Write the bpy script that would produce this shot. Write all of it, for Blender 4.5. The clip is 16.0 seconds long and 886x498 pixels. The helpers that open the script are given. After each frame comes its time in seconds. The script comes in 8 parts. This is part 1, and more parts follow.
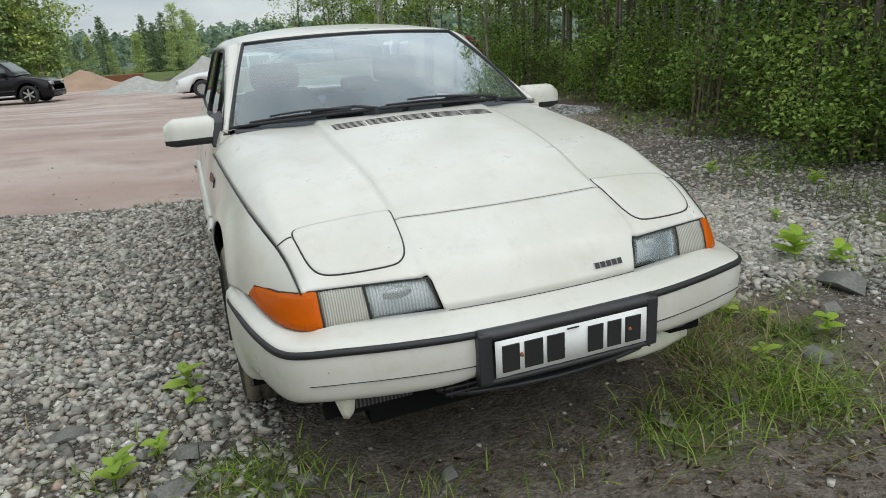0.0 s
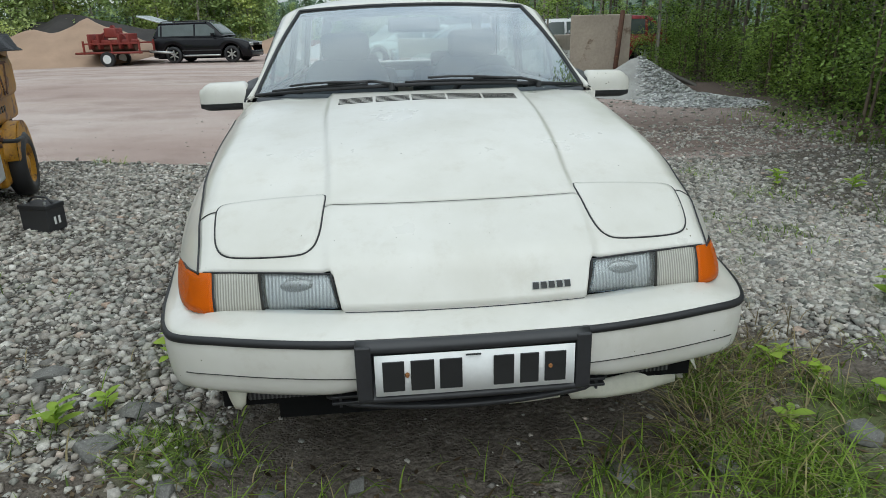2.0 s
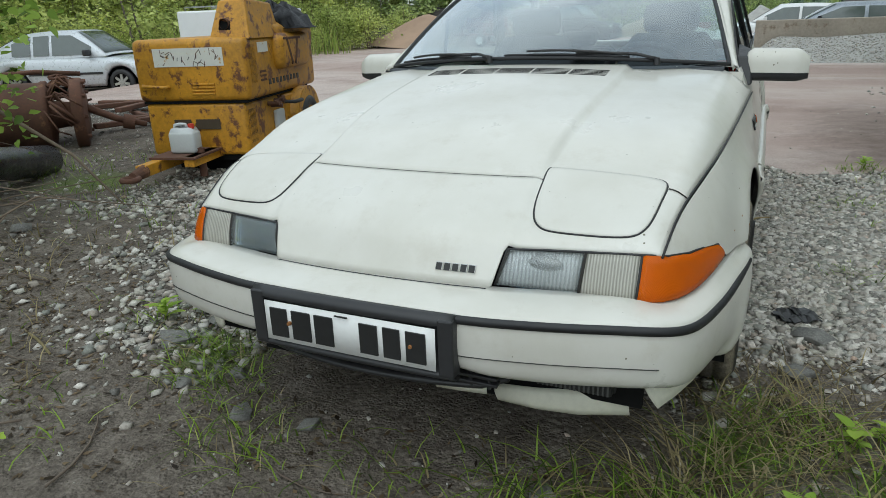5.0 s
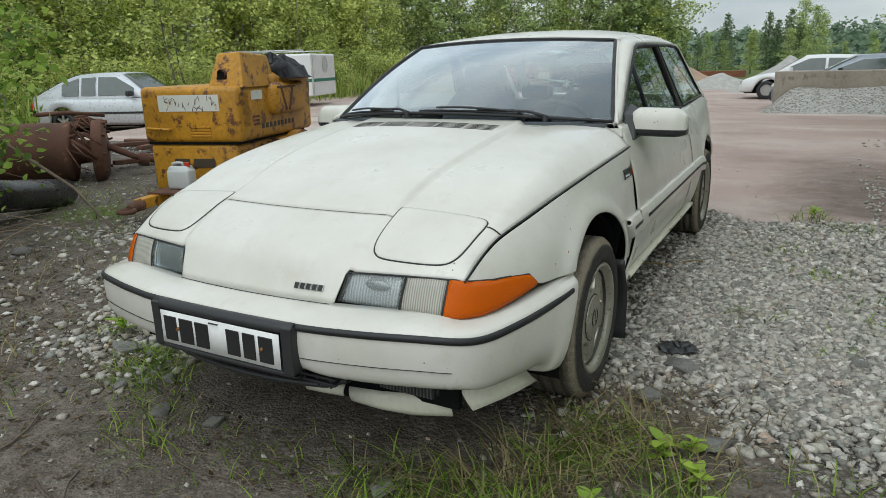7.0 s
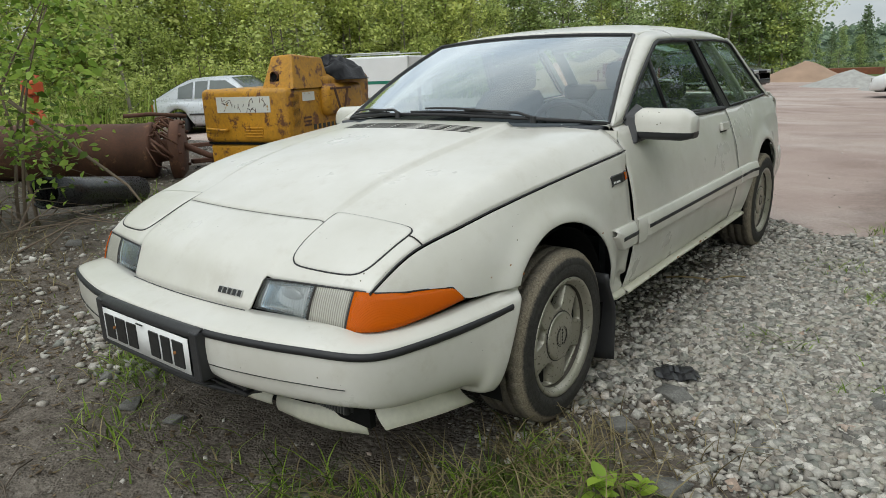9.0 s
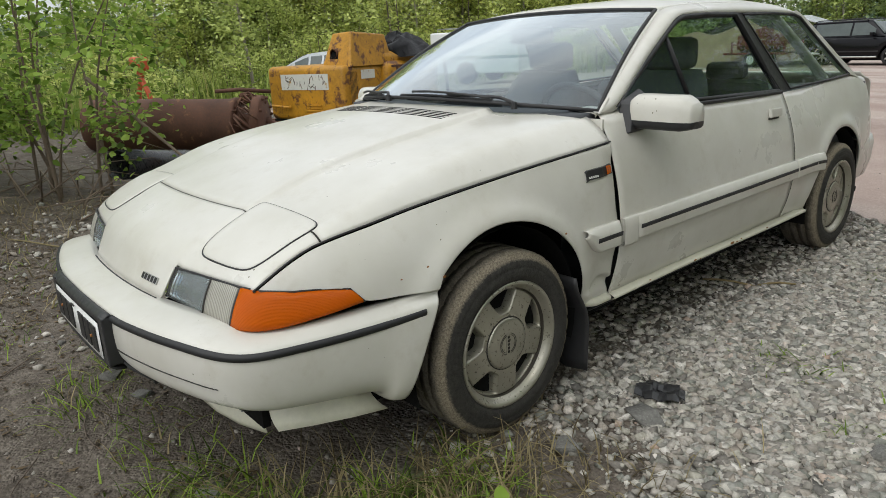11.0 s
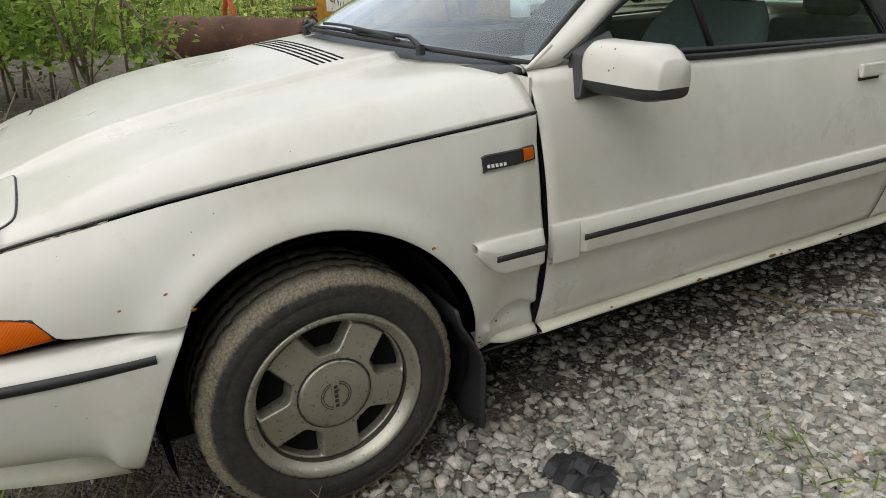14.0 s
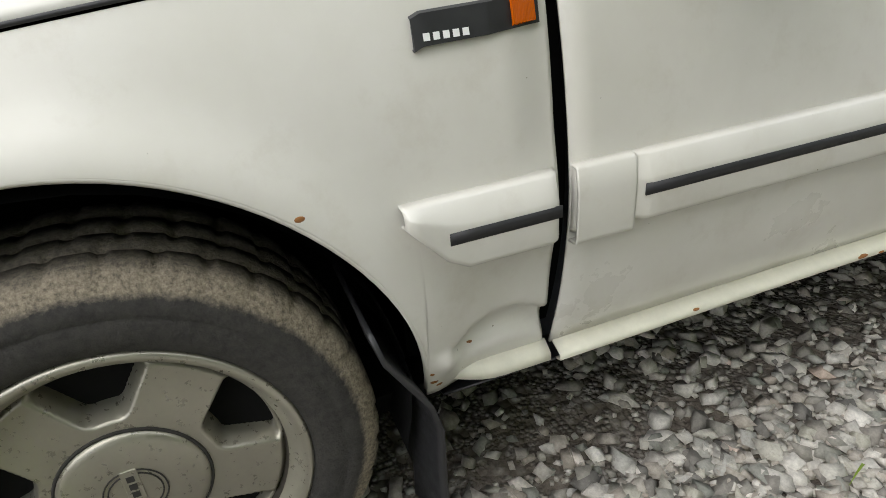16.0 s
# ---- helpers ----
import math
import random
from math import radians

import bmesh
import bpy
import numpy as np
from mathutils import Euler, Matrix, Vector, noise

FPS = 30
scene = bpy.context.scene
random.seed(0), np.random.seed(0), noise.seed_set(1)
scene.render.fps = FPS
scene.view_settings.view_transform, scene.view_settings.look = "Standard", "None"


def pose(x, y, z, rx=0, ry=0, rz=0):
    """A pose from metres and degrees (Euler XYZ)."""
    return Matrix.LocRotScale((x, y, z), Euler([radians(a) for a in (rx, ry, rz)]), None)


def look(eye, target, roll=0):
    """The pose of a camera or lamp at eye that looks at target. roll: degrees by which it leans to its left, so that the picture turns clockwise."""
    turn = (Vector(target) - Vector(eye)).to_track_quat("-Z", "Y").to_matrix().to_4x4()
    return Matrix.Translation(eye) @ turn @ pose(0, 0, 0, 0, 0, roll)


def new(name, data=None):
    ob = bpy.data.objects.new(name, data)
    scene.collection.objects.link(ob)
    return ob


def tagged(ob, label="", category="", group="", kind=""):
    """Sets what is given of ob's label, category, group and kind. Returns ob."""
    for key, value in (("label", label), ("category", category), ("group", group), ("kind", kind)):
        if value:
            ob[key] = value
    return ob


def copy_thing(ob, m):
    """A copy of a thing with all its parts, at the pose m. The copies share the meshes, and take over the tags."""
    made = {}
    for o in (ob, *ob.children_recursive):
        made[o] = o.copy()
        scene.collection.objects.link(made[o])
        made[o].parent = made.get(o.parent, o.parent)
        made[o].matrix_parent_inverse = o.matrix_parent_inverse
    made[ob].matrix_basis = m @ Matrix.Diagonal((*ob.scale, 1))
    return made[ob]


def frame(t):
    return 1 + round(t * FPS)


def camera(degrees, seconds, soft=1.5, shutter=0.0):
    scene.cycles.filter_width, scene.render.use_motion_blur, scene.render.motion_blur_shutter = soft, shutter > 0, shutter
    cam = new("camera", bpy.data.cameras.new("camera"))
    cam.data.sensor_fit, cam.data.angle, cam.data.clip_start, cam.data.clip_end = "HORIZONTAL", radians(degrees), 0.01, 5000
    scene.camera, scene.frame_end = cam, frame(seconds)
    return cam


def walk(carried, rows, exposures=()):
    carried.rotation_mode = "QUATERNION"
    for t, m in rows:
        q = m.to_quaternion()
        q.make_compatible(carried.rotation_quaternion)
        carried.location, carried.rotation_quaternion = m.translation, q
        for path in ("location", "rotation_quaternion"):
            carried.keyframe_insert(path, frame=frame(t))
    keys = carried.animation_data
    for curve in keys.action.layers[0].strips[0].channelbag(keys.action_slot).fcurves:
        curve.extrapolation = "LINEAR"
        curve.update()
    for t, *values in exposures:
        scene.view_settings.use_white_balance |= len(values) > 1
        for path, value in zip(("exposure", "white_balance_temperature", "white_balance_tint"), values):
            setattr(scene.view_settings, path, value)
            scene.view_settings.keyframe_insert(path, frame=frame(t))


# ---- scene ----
cam = camera(67.5, 16.0, soft=0.5)
PATH = [
    (0, (-0.835, -1.345, 1.196), (-0.179, 0.445, 0.591), -3.8),
    (0.5, (-0.691, -1.333, 1.195), (-0.163, 0.502, 0.599), -5.3),
    (1, (-0.481, -1.352, 1.19), (-0.083, 0.52, 0.61), -2.2),
    (1.5, (-0.331, -1.348, 1.182), (0.0, 0.53, 0.577), -3.0),
    (2, (-0.182, -1.296, 1.163), (-0.013, 0.589, 0.517), -1.5),
    (2.5, (-0.042, -1.25, 1.172), (-0.051, 0.632, 0.495), -3.4),
    (3, (0.151, -1.189, 1.133), (-0.002, 0.654, 0.372), -2.6),
    (3.2, (0.225, -1.18, 1.127), (-0.028, 0.652, 0.368), -2.6),
    (5.3, (0.891, -1.112, 1.091), (0.035, 0.582, 0.458), -1.4),
    (5.5, (0.958, -1.112, 1.096), (0.091, 0.583, 0.482), -0.9),
    (6, (1.096, -1.137, 1.106), (0.203, 0.558, 0.532), -1.5),
    (6.5, (1.252, -1.178, 1.121), (0.319, 0.505, 0.576), -1.1),
    (7, (1.371, -1.179, 1.141), (0.437, 0.506, 0.604), -1.5),
    (7.5, (1.486, -1.1, 1.146), (0.461, 0.535, 0.622), -2.7),
    (8, (1.619, -1.01, 1.134), (0.523, 0.579, 0.61), -1.6),
    (8.5, (1.693, -0.939, 1.138), (0.638, 0.675, 0.606), -3.6),
    (9, (1.72, -0.818, 1.12), (0.518, 0.692, 0.595), -2.2),
    (9.5, (1.776, -0.713, 1.133), (0.558, 0.774, 0.58), -2.6),
    (9.7, (1.802, -0.678, 1.133), (0.555, 0.787, 0.585), -2.9),
    (11.8, (2.124, -0.127, 1.103), (0.572, 0.982, 0.501), -2.3),
    (12, (2.139, -0.072, 1.081), (0.563, 1.007, 0.486), -2.3),
    (12.5, (2.173, 0.116, 1.076), (0.53, 1.098, 0.498), -0.8),
    (13, (2.177, 0.268, 1.081), (0.495, 1.15, 0.454), -3.0),
    (13.5, (2.062, 0.433, 1.072), (0.4, 1.318, 0.396), -1.8),
    (14, (1.927, 0.604, 1.102), (0.298, 1.466, 0.325), -1.8),
    (14.5, (1.785, 0.748, 1.068), (0.156, 1.486, 0.172), -1.6),
    (15, (1.592, 0.937, 0.985), (-0.046, 1.635, 0.074), -3.2),
    (15.5, (1.456, 1.066, 0.892), (-0.163, 1.651, -0.126), -4.8),
    (16, (1.39, 1.112, 0.856), (-0.247, 1.683, -0.141), -4.7),
]
EXPOSURES = [(0.0, -0.06, 6200, 5), (1.0, -0.10, 6000, 3), (3.0, -0.18, 5950, 2), (5.5, -0.18, 5950, 1), (7.0, -0.14, 6150, 3), (9.5, -0.08, 6350, 5), (12.0, 0.06, 6500, 9), (13.5, 0.12, 6520, 10), (14.5, 0.12, 6520, 10), (15.5, 0.56, 6450, 10), (16.0, 0.68, 6420, 10)]
walk(cam, [(t, look(eye, target, roll)) for t, eye, target, roll in PATH], EXPOSURES)

# ---- light: bright overcast sky with a weak, wide sun ----
SUN_ELEV, SUN_AZ = radians(52), radians(168)
world = bpy.data.worlds.new("overcast_sky")
scene.world = world
world.use_nodes = True
wn, wl = world.node_tree.nodes, world.node_tree.links
sky = wn.new("ShaderNodeTexSky")
sky.sky_type, sky.sun_disc, sky.sun_elevation, sky.sun_rotation = "NISHITA", False, SUN_ELEV, SUN_AZ
sky_gain = wn.new("ShaderNodeVectorMath"); sky_gain.operation = "SCALE"; sky_gain.inputs[3].default_value = 0.10
wl.new(sky.outputs[0], sky_gain.inputs[0])
coords = wn.new("ShaderNodeTexCoord")
stretch = wn.new("ShaderNodeMapping"); stretch.inputs["Scale"].default_value = (1.0, 1.0, 2.6)
wl.new(coords.outputs["Generated"], stretch.inputs[0])
clouds = wn.new("ShaderNodeTexNoise"); clouds.inputs["Scale"].default_value = 2.6; clouds.inputs["Detail"].default_value = 7; clouds.inputs["Roughness"].default_value = 0.55
wl.new(stretch.outputs[0], clouds.inputs["Vector"])
ramp = wn.new("ShaderNodeValToRGB")
ramp.color_ramp.elements[0].position, ramp.color_ramp.elements[0].color = 0.36, (0.84, 0.89, 0.96, 1)
ramp.color_ramp.elements[1].position, ramp.color_ramp.elements[1].color = 0.62, (1.34, 1.33, 1.31, 1)
wl.new(clouds.outputs[0], ramp.inputs[0])
blend = wn.new("ShaderNodeMixRGB"); blend.inputs[0].default_value = 0.80
wl.new(sky_gain.outputs[0], blend.inputs[1]); wl.new(ramp.outputs[0], blend.inputs[2])
height = wn.new("ShaderNodeSeparateXYZ"); wl.new(coords.outputs["Generated"], height.inputs[0])
dome = wn.new("ShaderNodeMapRange"); dome.inputs["To Min"].default_value, dome.inputs["To Max"].default_value = 0.68, 1.24
wl.new(height.outputs["Z"], dome.inputs["Value"])
overcast = wn.new("ShaderNodeVectorMath"); overcast.operation = "SCALE"
wl.new(blend.outputs[0], overcast.inputs[0]); wl.new(dome.outputs[0], overcast.inputs[3])
wn["Background"].inputs[1].default_value = 0.98
wl.new(overcast.outputs[0], wn["Background"].inputs[0])
sun_data = bpy.data.lights.new("sun", "SUN")
sun_data.energy, sun_data.angle, sun_data.color = 1.35, radians(75), (1.0, 0.97, 0.92)
sun_ob = new("sun", sun_data)
sun_ob.matrix_world = look((0, 0, 30), (-10 * math.sin(SUN_AZ), -10 * math.cos(SUN_AZ), 30 - 10 * math.tan(SUN_ELEV)))

# ---- materials ----
def material(name):
    m = bpy.data.materials.new(name)
    m.use_nodes = True
    return m, m.node_tree.nodes, m.node_tree.links, m.node_tree.nodes["Principled BSDF"]


def noise_node(n, l, vec, scale, detail=5, rough=0.55):
    t = n.new("ShaderNodeTexNoise")
    t.inputs["Scale"].default_value, t.inputs["Detail"].default_value, t.inputs["Roughness"].default_value = scale, detail, rough
    if vec: l.new(vec, t.inputs["Vector"])
    return t.outputs[0]


def ramp_node(n, l, fac, stops):
    r = n.new("ShaderNodeValToRGB")
    while len(r.color_ramp.elements) < len(stops): r.color_ramp.elements.new(0.5)
    for e, (p, c) in zip(r.color_ramp.elements, stops):
        e.position, e.color = p, (c if len(c) == 4 else (*c, 1))
    l.new(fac, r.inputs[0])
    return r.outputs[0]


def mix_node(n, l, fac, a, b, mode="MIX"):
    x = n.new("ShaderNodeMixRGB"); x.blend_type = mode
    for i, v in enumerate((fac, a, b)):
        if isinstance(v, (int, float)): x.inputs[i].default_value = v if i == 0 else (v, v, v, 1)
        elif isinstance(v, tuple): x.inputs[i].default_value = (*v[:3], 1)
        else: l.new(v, x.inputs[i])
    return x.outputs[0]


def bump_node(n, l, height, strength, dist, bsdf, extra=None):
    b = n.new("ShaderNodeBump"); b.inputs["Strength"].default_value, b.inputs["Distance"].default_value = strength, dist
    l.new(height, b.inputs["Height"])
    if extra is not None: l.new(extra, b.inputs["Normal"])
    l.new(b.outputs[0], bsdf.inputs["Normal"])
    return b.outputs[0]


def simple(name, color, rough=0.5, metal=0.0, vary=0.25, scale=14.0, bump=0.0, spots=None, spot_scale=9.0, spot_at=0.62, coat=0.0, random_tone=0.0, spec=0.5):
    """A surface with large stains, fine grain, optional worn spots of another colour and fine relief."""
    m, n, l, b = material(name)
    c = n.new("ShaderNodeTexCoord").outputs["Object"]
    big, fine = noise_node(n, l, c, scale * 0.22, 4), noise_node(n, l, c, scale * 4.0, 6, 0.65)
    low, high = tuple(v * (1 - vary) for v in color), tuple(min(1, v * (1 + vary * 0.6)) for v in color)
    col = ramp_node(n, l, mix_node(n, l, 0.4, big, fine), [(0.35, low), (0.68, high)])
    if spots:
        mask = ramp_node(n, l, noise_node(n, l, c, spot_scale, 8, 0.68), [(spot_at, (0, 0, 0)), (spot_at + 0.07, (1, 1, 1))])
        col = mix_node(n, l, mask, col, spots)
    if random_tone:
        info = n.new("ShaderNodeObjectInfo").outputs["Random"]
        tone = ramp_node(n, l, info, [(0, (1 - random_tone,) * 3), (1, (1 + random_tone * 0.4,) * 3)])
        col = mix_node(n, l, 1.0, col, tone, "MULTIPLY")
    l.new(col, b.inputs["Base Color"])
    r = ramp_node(n, l, fine, [(0.3, (max(0.02, rough - 0.12),) * 3), (0.7, (min(1, rough + 0.12),) * 3)])
    l.new(r, b.inputs["Roughness"])
    b.inputs["Metallic"].default_value = metal
    b.inputs["Coat Weight"].default_value = coat
    b.inputs["Specular IOR Level"].default_value = spec
    if bump: bump_node(n, l, fine, bump, 0.004, b)
    return m


def car_paint():
    """Old white paint, chalky and dusty, with lichen specks, grime and a few rust dots."""
    m, n, l, b = material("old_white_paint")
    c = n.new("ShaderNodeTexCoord").outputs["Object"]
    dust = noise_node(n, l, c, 3.2, 7, 0.6)
    col = ramp_node(n, l, dust, [(0.3, (0.60, 0.58, 0.515)), (0.55, (0.66, 0.642, 0.585)), (0.75, (0.71, 0.695, 0.645))])
    stain = ramp_node(n, l, noise_node(n, l, c, 11, 9, 0.72), [(0.53, (0, 0, 0)), (0.70, (0.42, 0.42, 0.42))])
    col = mix_node(n, l, stain, col, (0.52, 0.485, 0.41))
    v = n.new("ShaderNodeTexVoronoi"); v.inputs["Scale"].default_value = 34; l.new(c, v.inputs["Vector"])
    size = ramp_node(n, l, noise_node(n, l, c, 6, 3), [(0.48, (0, 0, 0)), (0.75, (0.10, 0.10, 0.10))])
    less = n.new("ShaderNodeMath"); less.operation = "LESS_THAN"; l.new(v.outputs["Distance"], less.inputs[0]); l.new(size, less.inputs[1])
    col = mix_node(n, l, less.outputs[0], col, (0.16, 0.15, 0.10))
    v2 = n.new("ShaderNodeTexVoronoi"); v2.inputs["Scale"].default_value = 9; l.new(c, v2.inputs["Vector"])
    sz2 = ramp_node(n, l, noise_node(n, l, c, 2.3, 2), [(0.55, (0, 0, 0)), (0.8, (0.05, 0.05, 0.05))])
    l2 = n.new("ShaderNodeMath"); l2.operation = "LESS_THAN"; l.new(v2.outputs["Distance"], l2.inputs[0]); l.new(sz2, l2.inputs[1])
    col = mix_node(n, l, l2.outputs[0], col, (0.36, 0.17, 0.06))
    l.new(col, b.inputs["Base Color"])
    l.new(ramp_node(n, l, dust, [(0.3, (0.42,) * 3), (0.7, (0.24,) * 3)]), b.inputs["Roughness"])
    b.inputs["Coat Weight"].default_value, b.inputs["Coat Roughness"].default_value = 0.45, 0.10
    bump_node(n, l, noise_node(n, l, c, 5.5, 3), 0.08, 0.01, b)
    return m


def glass(name, tint=(0.72, 0.80, 0.78), rough=0.02, streaks=0.1, ior=1.6, slant=0.0, steep=3.0, least=0.05):
    """Thin window glass: a clear pane with a glossy skin and a film of dust."""
    m, n, l, b = material(name)
    out = n["Material Output"]
    clear = n.new("ShaderNodeBsdfTransparent"); clear.inputs[0].default_value = (*tint, 1)
    gloss = n.new("ShaderNodeBsdfGlossy"); gloss.inputs["Roughness"].default_value = rough; gloss.inputs["Color"].default_value = (0.88, 0.95, 1.0, 1)
    if slant:
        face = n.new("ShaderNodeLayerWeight").outputs["Facing"]
        power = n.new("ShaderNodeMath"); power.operation = "POWER"; l.new(face, power.inputs[0]); power.inputs[1].default_value = steep
        gain = n.new("ShaderNodeMath"); gain.operation = "MULTIPLY_ADD"; gain.use_clamp = True
        l.new(power.outputs[0], gain.inputs[0]); gain.inputs[1].default_value, gain.inputs[2].default_value = slant, least
        skin = gain.outputs[0]
    else:
        fres = n.new("ShaderNodeFresnel"); fres.inputs[0].default_value = ior
        skin = fres.outputs[0]
    mix1 = n.new("ShaderNodeMixShader"); l.new(skin, mix1.inputs[0]); l.new(clear.outputs[0], mix1.inputs[1]); l.new(gloss.outputs[0], mix1.inputs[2])
    b.inputs["Base Color"].default_value = (0.52, 0.53, 0.50, 1); b.inputs["Roughness"].default_value = 0.9
    c = n.new("ShaderNodeTexCoord").outputs["Object"]
    film = ramp_node(n, l, noise_node(n, l, c, 4.0, 6, 0.6), [(0.3, (streaks * 0.4,) * 3), (0.75, (streaks,) * 3)])
    mix2 = n.new("ShaderNodeMixShader"); l.new(film, mix2.inputs[0]); l.new(mix1.outputs[0], mix2.inputs[1]); l.new(b.outputs[0], mix2.inputs[2])
    l.new(mix2.outputs[0], out.inputs[0])
    return m


def lens(name, color, rough=0.12, trans=0.7, ribs=0.0, axis=0):
    m, n, l, b = material(name)
    b.inputs["Base Color"].default_value = (*color, 1)
    b.inputs["Specular IOR Level"].default_value = 0.3
    b.inputs["Roughness"].default_value, b.inputs["Transmission Weight"].default_value, b.inputs["IOR"].default_value = rough, trans, 1.3
    if ribs:
        c = n.new("ShaderNodeTexCoord").outputs["Object"]
        w = n.new("ShaderNodeTexWave"); w.inputs["Scale"].default_value = ribs
        w.bands_direction = "XYZ"[axis]
        l.new(c, w.inputs["Vector"])
        bump_node(n, l, w.outputs["Fac"], 0.35, 0.002, b)
    return m


def ribbed(name, low, high, ribs, rough=0.3, metal=0.0):
    """Moulded upright ribs in glass or bright metal."""
    m, n, l, b = material(name)
    c = n.new("ShaderNodeTexCoord").outputs["Object"]
    w = n.new("ShaderNodeTexWave"); w.inputs["Scale"].default_value, w.inputs["Distortion"].default_value = ribs, 0.6
    l.new(c, w.inputs["Vector"])
    stain = noise_node(n, l, c, 30, 6, 0.65)
    # the wave also tints the ribs: their lit and shaded lines are painted
    col = ramp_node(n, l, mix_node(n, l, 0.35, w.outputs["Fac"], stain), [(0.2, low), (0.75, high)])
    l.new(col, b.inputs["Base Color"])
    b.inputs["Roughness"].default_value, b.inputs["Metallic"].default_value = rough, metal
    bump_node(n, l, w.outputs["Fac"], 0.5, 0.002, b)
    return m


def ground_material():
    m, n, l, b = material("gravel_and_worn_asphalt")
    c = n.new("ShaderNodeNewGeometry").outputs["Position"]
    zone = n.new("ShaderNodeVertexColor"); zone.layer_name = "zone"
    sep = n.new("ShaderNodeSeparateColor"); l.new(zone.outputs[0], sep.inputs[0])
    edge = noise_node(n, l, c, 7.0, 6, 0.7)

    def cut(v, lo=0.42, hi=0.58, amt=0.35):
        a = n.new("ShaderNodeMath"); a.operation = "MULTIPLY_ADD"; l.new(edge, a.inputs[0]); a.inputs[1].default_value = amt; a.inputs[2].default_value = -amt / 2
        s = n.new("ShaderNodeMath"); s.operation = "ADD"; l.new(v, s.inputs[0]); l.new(a.outputs[0], s.inputs[1])
        return ramp_node(n, l, s.outputs[0], [(lo, (0, 0, 0)), (hi, (1, 1, 1))])
    # stones packed together, two sizes
    heights, cols = [], []
    for sc, tint in ((44.0, 1.0), (105.0, 0.9)):
        v = n.new("ShaderNodeTexVoronoi"); v.inputs["Scale"].default_value = sc; l.new(c, v.inputs["Vector"])
        one = n.new("ShaderNodeSeparateColor"); l.new(v.outputs["Color"], one.inputs[0])
        cols.append(ramp_node(n, l, one.outputs[0], [(0, (0.13 * tint, 0.122 * tint, 0.108 * tint)), (0.40, (0.32 * tint, 0.308 * tint, 0.282 * tint)), (0.8, (0.44 * tint, 0.425 * tint, 0.392 * tint)), (1, (0.56 * tint, 0.54 * tint, 0.50 * tint))]))
        # gaps go to dark earth brown, with the shade between stones painted in
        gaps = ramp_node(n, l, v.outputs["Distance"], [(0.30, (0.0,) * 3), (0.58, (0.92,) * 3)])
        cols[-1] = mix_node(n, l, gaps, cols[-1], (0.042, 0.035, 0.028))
        inv = n.new("ShaderNodeMath"); inv.operation = "SUBTRACT"; inv.inputs[0].default_value = 1.0; l.new(v.outputs["Distance"], inv.inputs[1])
        heights.append(inv.outputs[0])
    pick = ramp_node(n, l, noise_node(n, l, c, 22, 3), [(0.45, (0, 0, 0)), (0.55, (1, 1, 1))])
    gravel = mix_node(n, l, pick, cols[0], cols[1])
    grime = ramp_node(n, l, noise_node(n, l, c, 3.5, 7, 0.65), [(0.42, (0, 0, 0)), (0.64, (0.65, 0.65, 0.65))])
    gravel = mix_node(n, l, grime, gravel, mix_node(n, l, 0.6, gravel, (0.15, 0.115, 0.085)))
    moss = ramp_node(n, l, noise_node(n, l, c, 2.1, 8, 0.7), [(0.56, (0, 0, 0)), (0.68, (0.55, 0.55, 0.55))])
    gravel = mix_node(n, l, moss, gravel, mix_node(n, l, 0.6, gravel, (0.13, 0.125, 0.05)))
    gh = mix_node(n, l, pick, heights[0], heights[1])
    # earth
    fine = mix_node(n, l, 0.45, noise_node(n, l, c, 75, 9, 0.75), noise_node(n, l, c, 9, 7, 0.7))
    earth = ramp_node(n, l, fine, [(0.36, (0.046, 0.038, 0.030)), (0.50, (0.138, 0.116, 0.095)), (0.62, (0.235, 0.205, 0.172)), (0.74, (0.46, 0.42, 0.365))])
    # worn reddish asphalt with pale dry tracks
    st = n.new("ShaderNodeMapping"); st.inputs["Scale"].default_value = (0.16, 0.42, 1.0); st.inputs["Rotation"].default_value = (0, 0, 0.12); l.new(c, st.inputs[0])
    bands = noise_node(n, l, st.outputs[0], 1.0, 5, 0.6)
    asphalt = ramp_node(n, l, bands, [(0.34, (0.35, 0.26, 0.225)), (0.5, (0.42, 0.33, 0.29)), (0.64, (0.50, 0.42, 0.38))])
    damp = ramp_node(n, l, noise_node(n, l, c, 0.8, 6, 0.62), [(0.50, (0, 0, 0)), (0.66, (0.55, 0.55, 0.55))])
    asphalt = mix_node(n, l, damp, asphalt, (0.25, 0.18, 0.155))
    asphalt = mix_node(n, l, ramp_node(n, l, mix_node(n, l, 0.35, sep.outputs[1], edge), [(0.30, (0, 0, 0)), (0.62, (0.9, 0.9, 0.9))]), asphalt, (0.13, 0.095, 0.078))
    grit = ramp_node(n, l, noise_node(n, l, c, 95, 4, 0.7), [(0.35, (0.72,) * 3), (0.65, (1.22,) * 3)])
    asphalt = mix_node(n, l, 1.0, asphalt, grit, "MULTIPLY")
    green = ramp_node(n, l, fine, [(0.3, (0.06, 0.085, 0.022)), (0.7, (0.17, 0.21, 0.06))])
    ma, me, mg = cut(sep.outputs[0]), cut(sep.outputs[1], 0.22, 0.58, 0.6), cut(sep.outputs[2], 0.4, 0.8, 0.6)
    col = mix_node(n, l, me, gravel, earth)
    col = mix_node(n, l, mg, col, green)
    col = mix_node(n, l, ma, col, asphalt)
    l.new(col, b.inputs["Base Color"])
    b.inputs["Roughness"].default_value = 0.9
    b.inputs["Specular IOR Level"].default_value = 0.25
    flat = mix_node(n, l, me, gh, mix_node(n, l, 0.5, fine, gh))
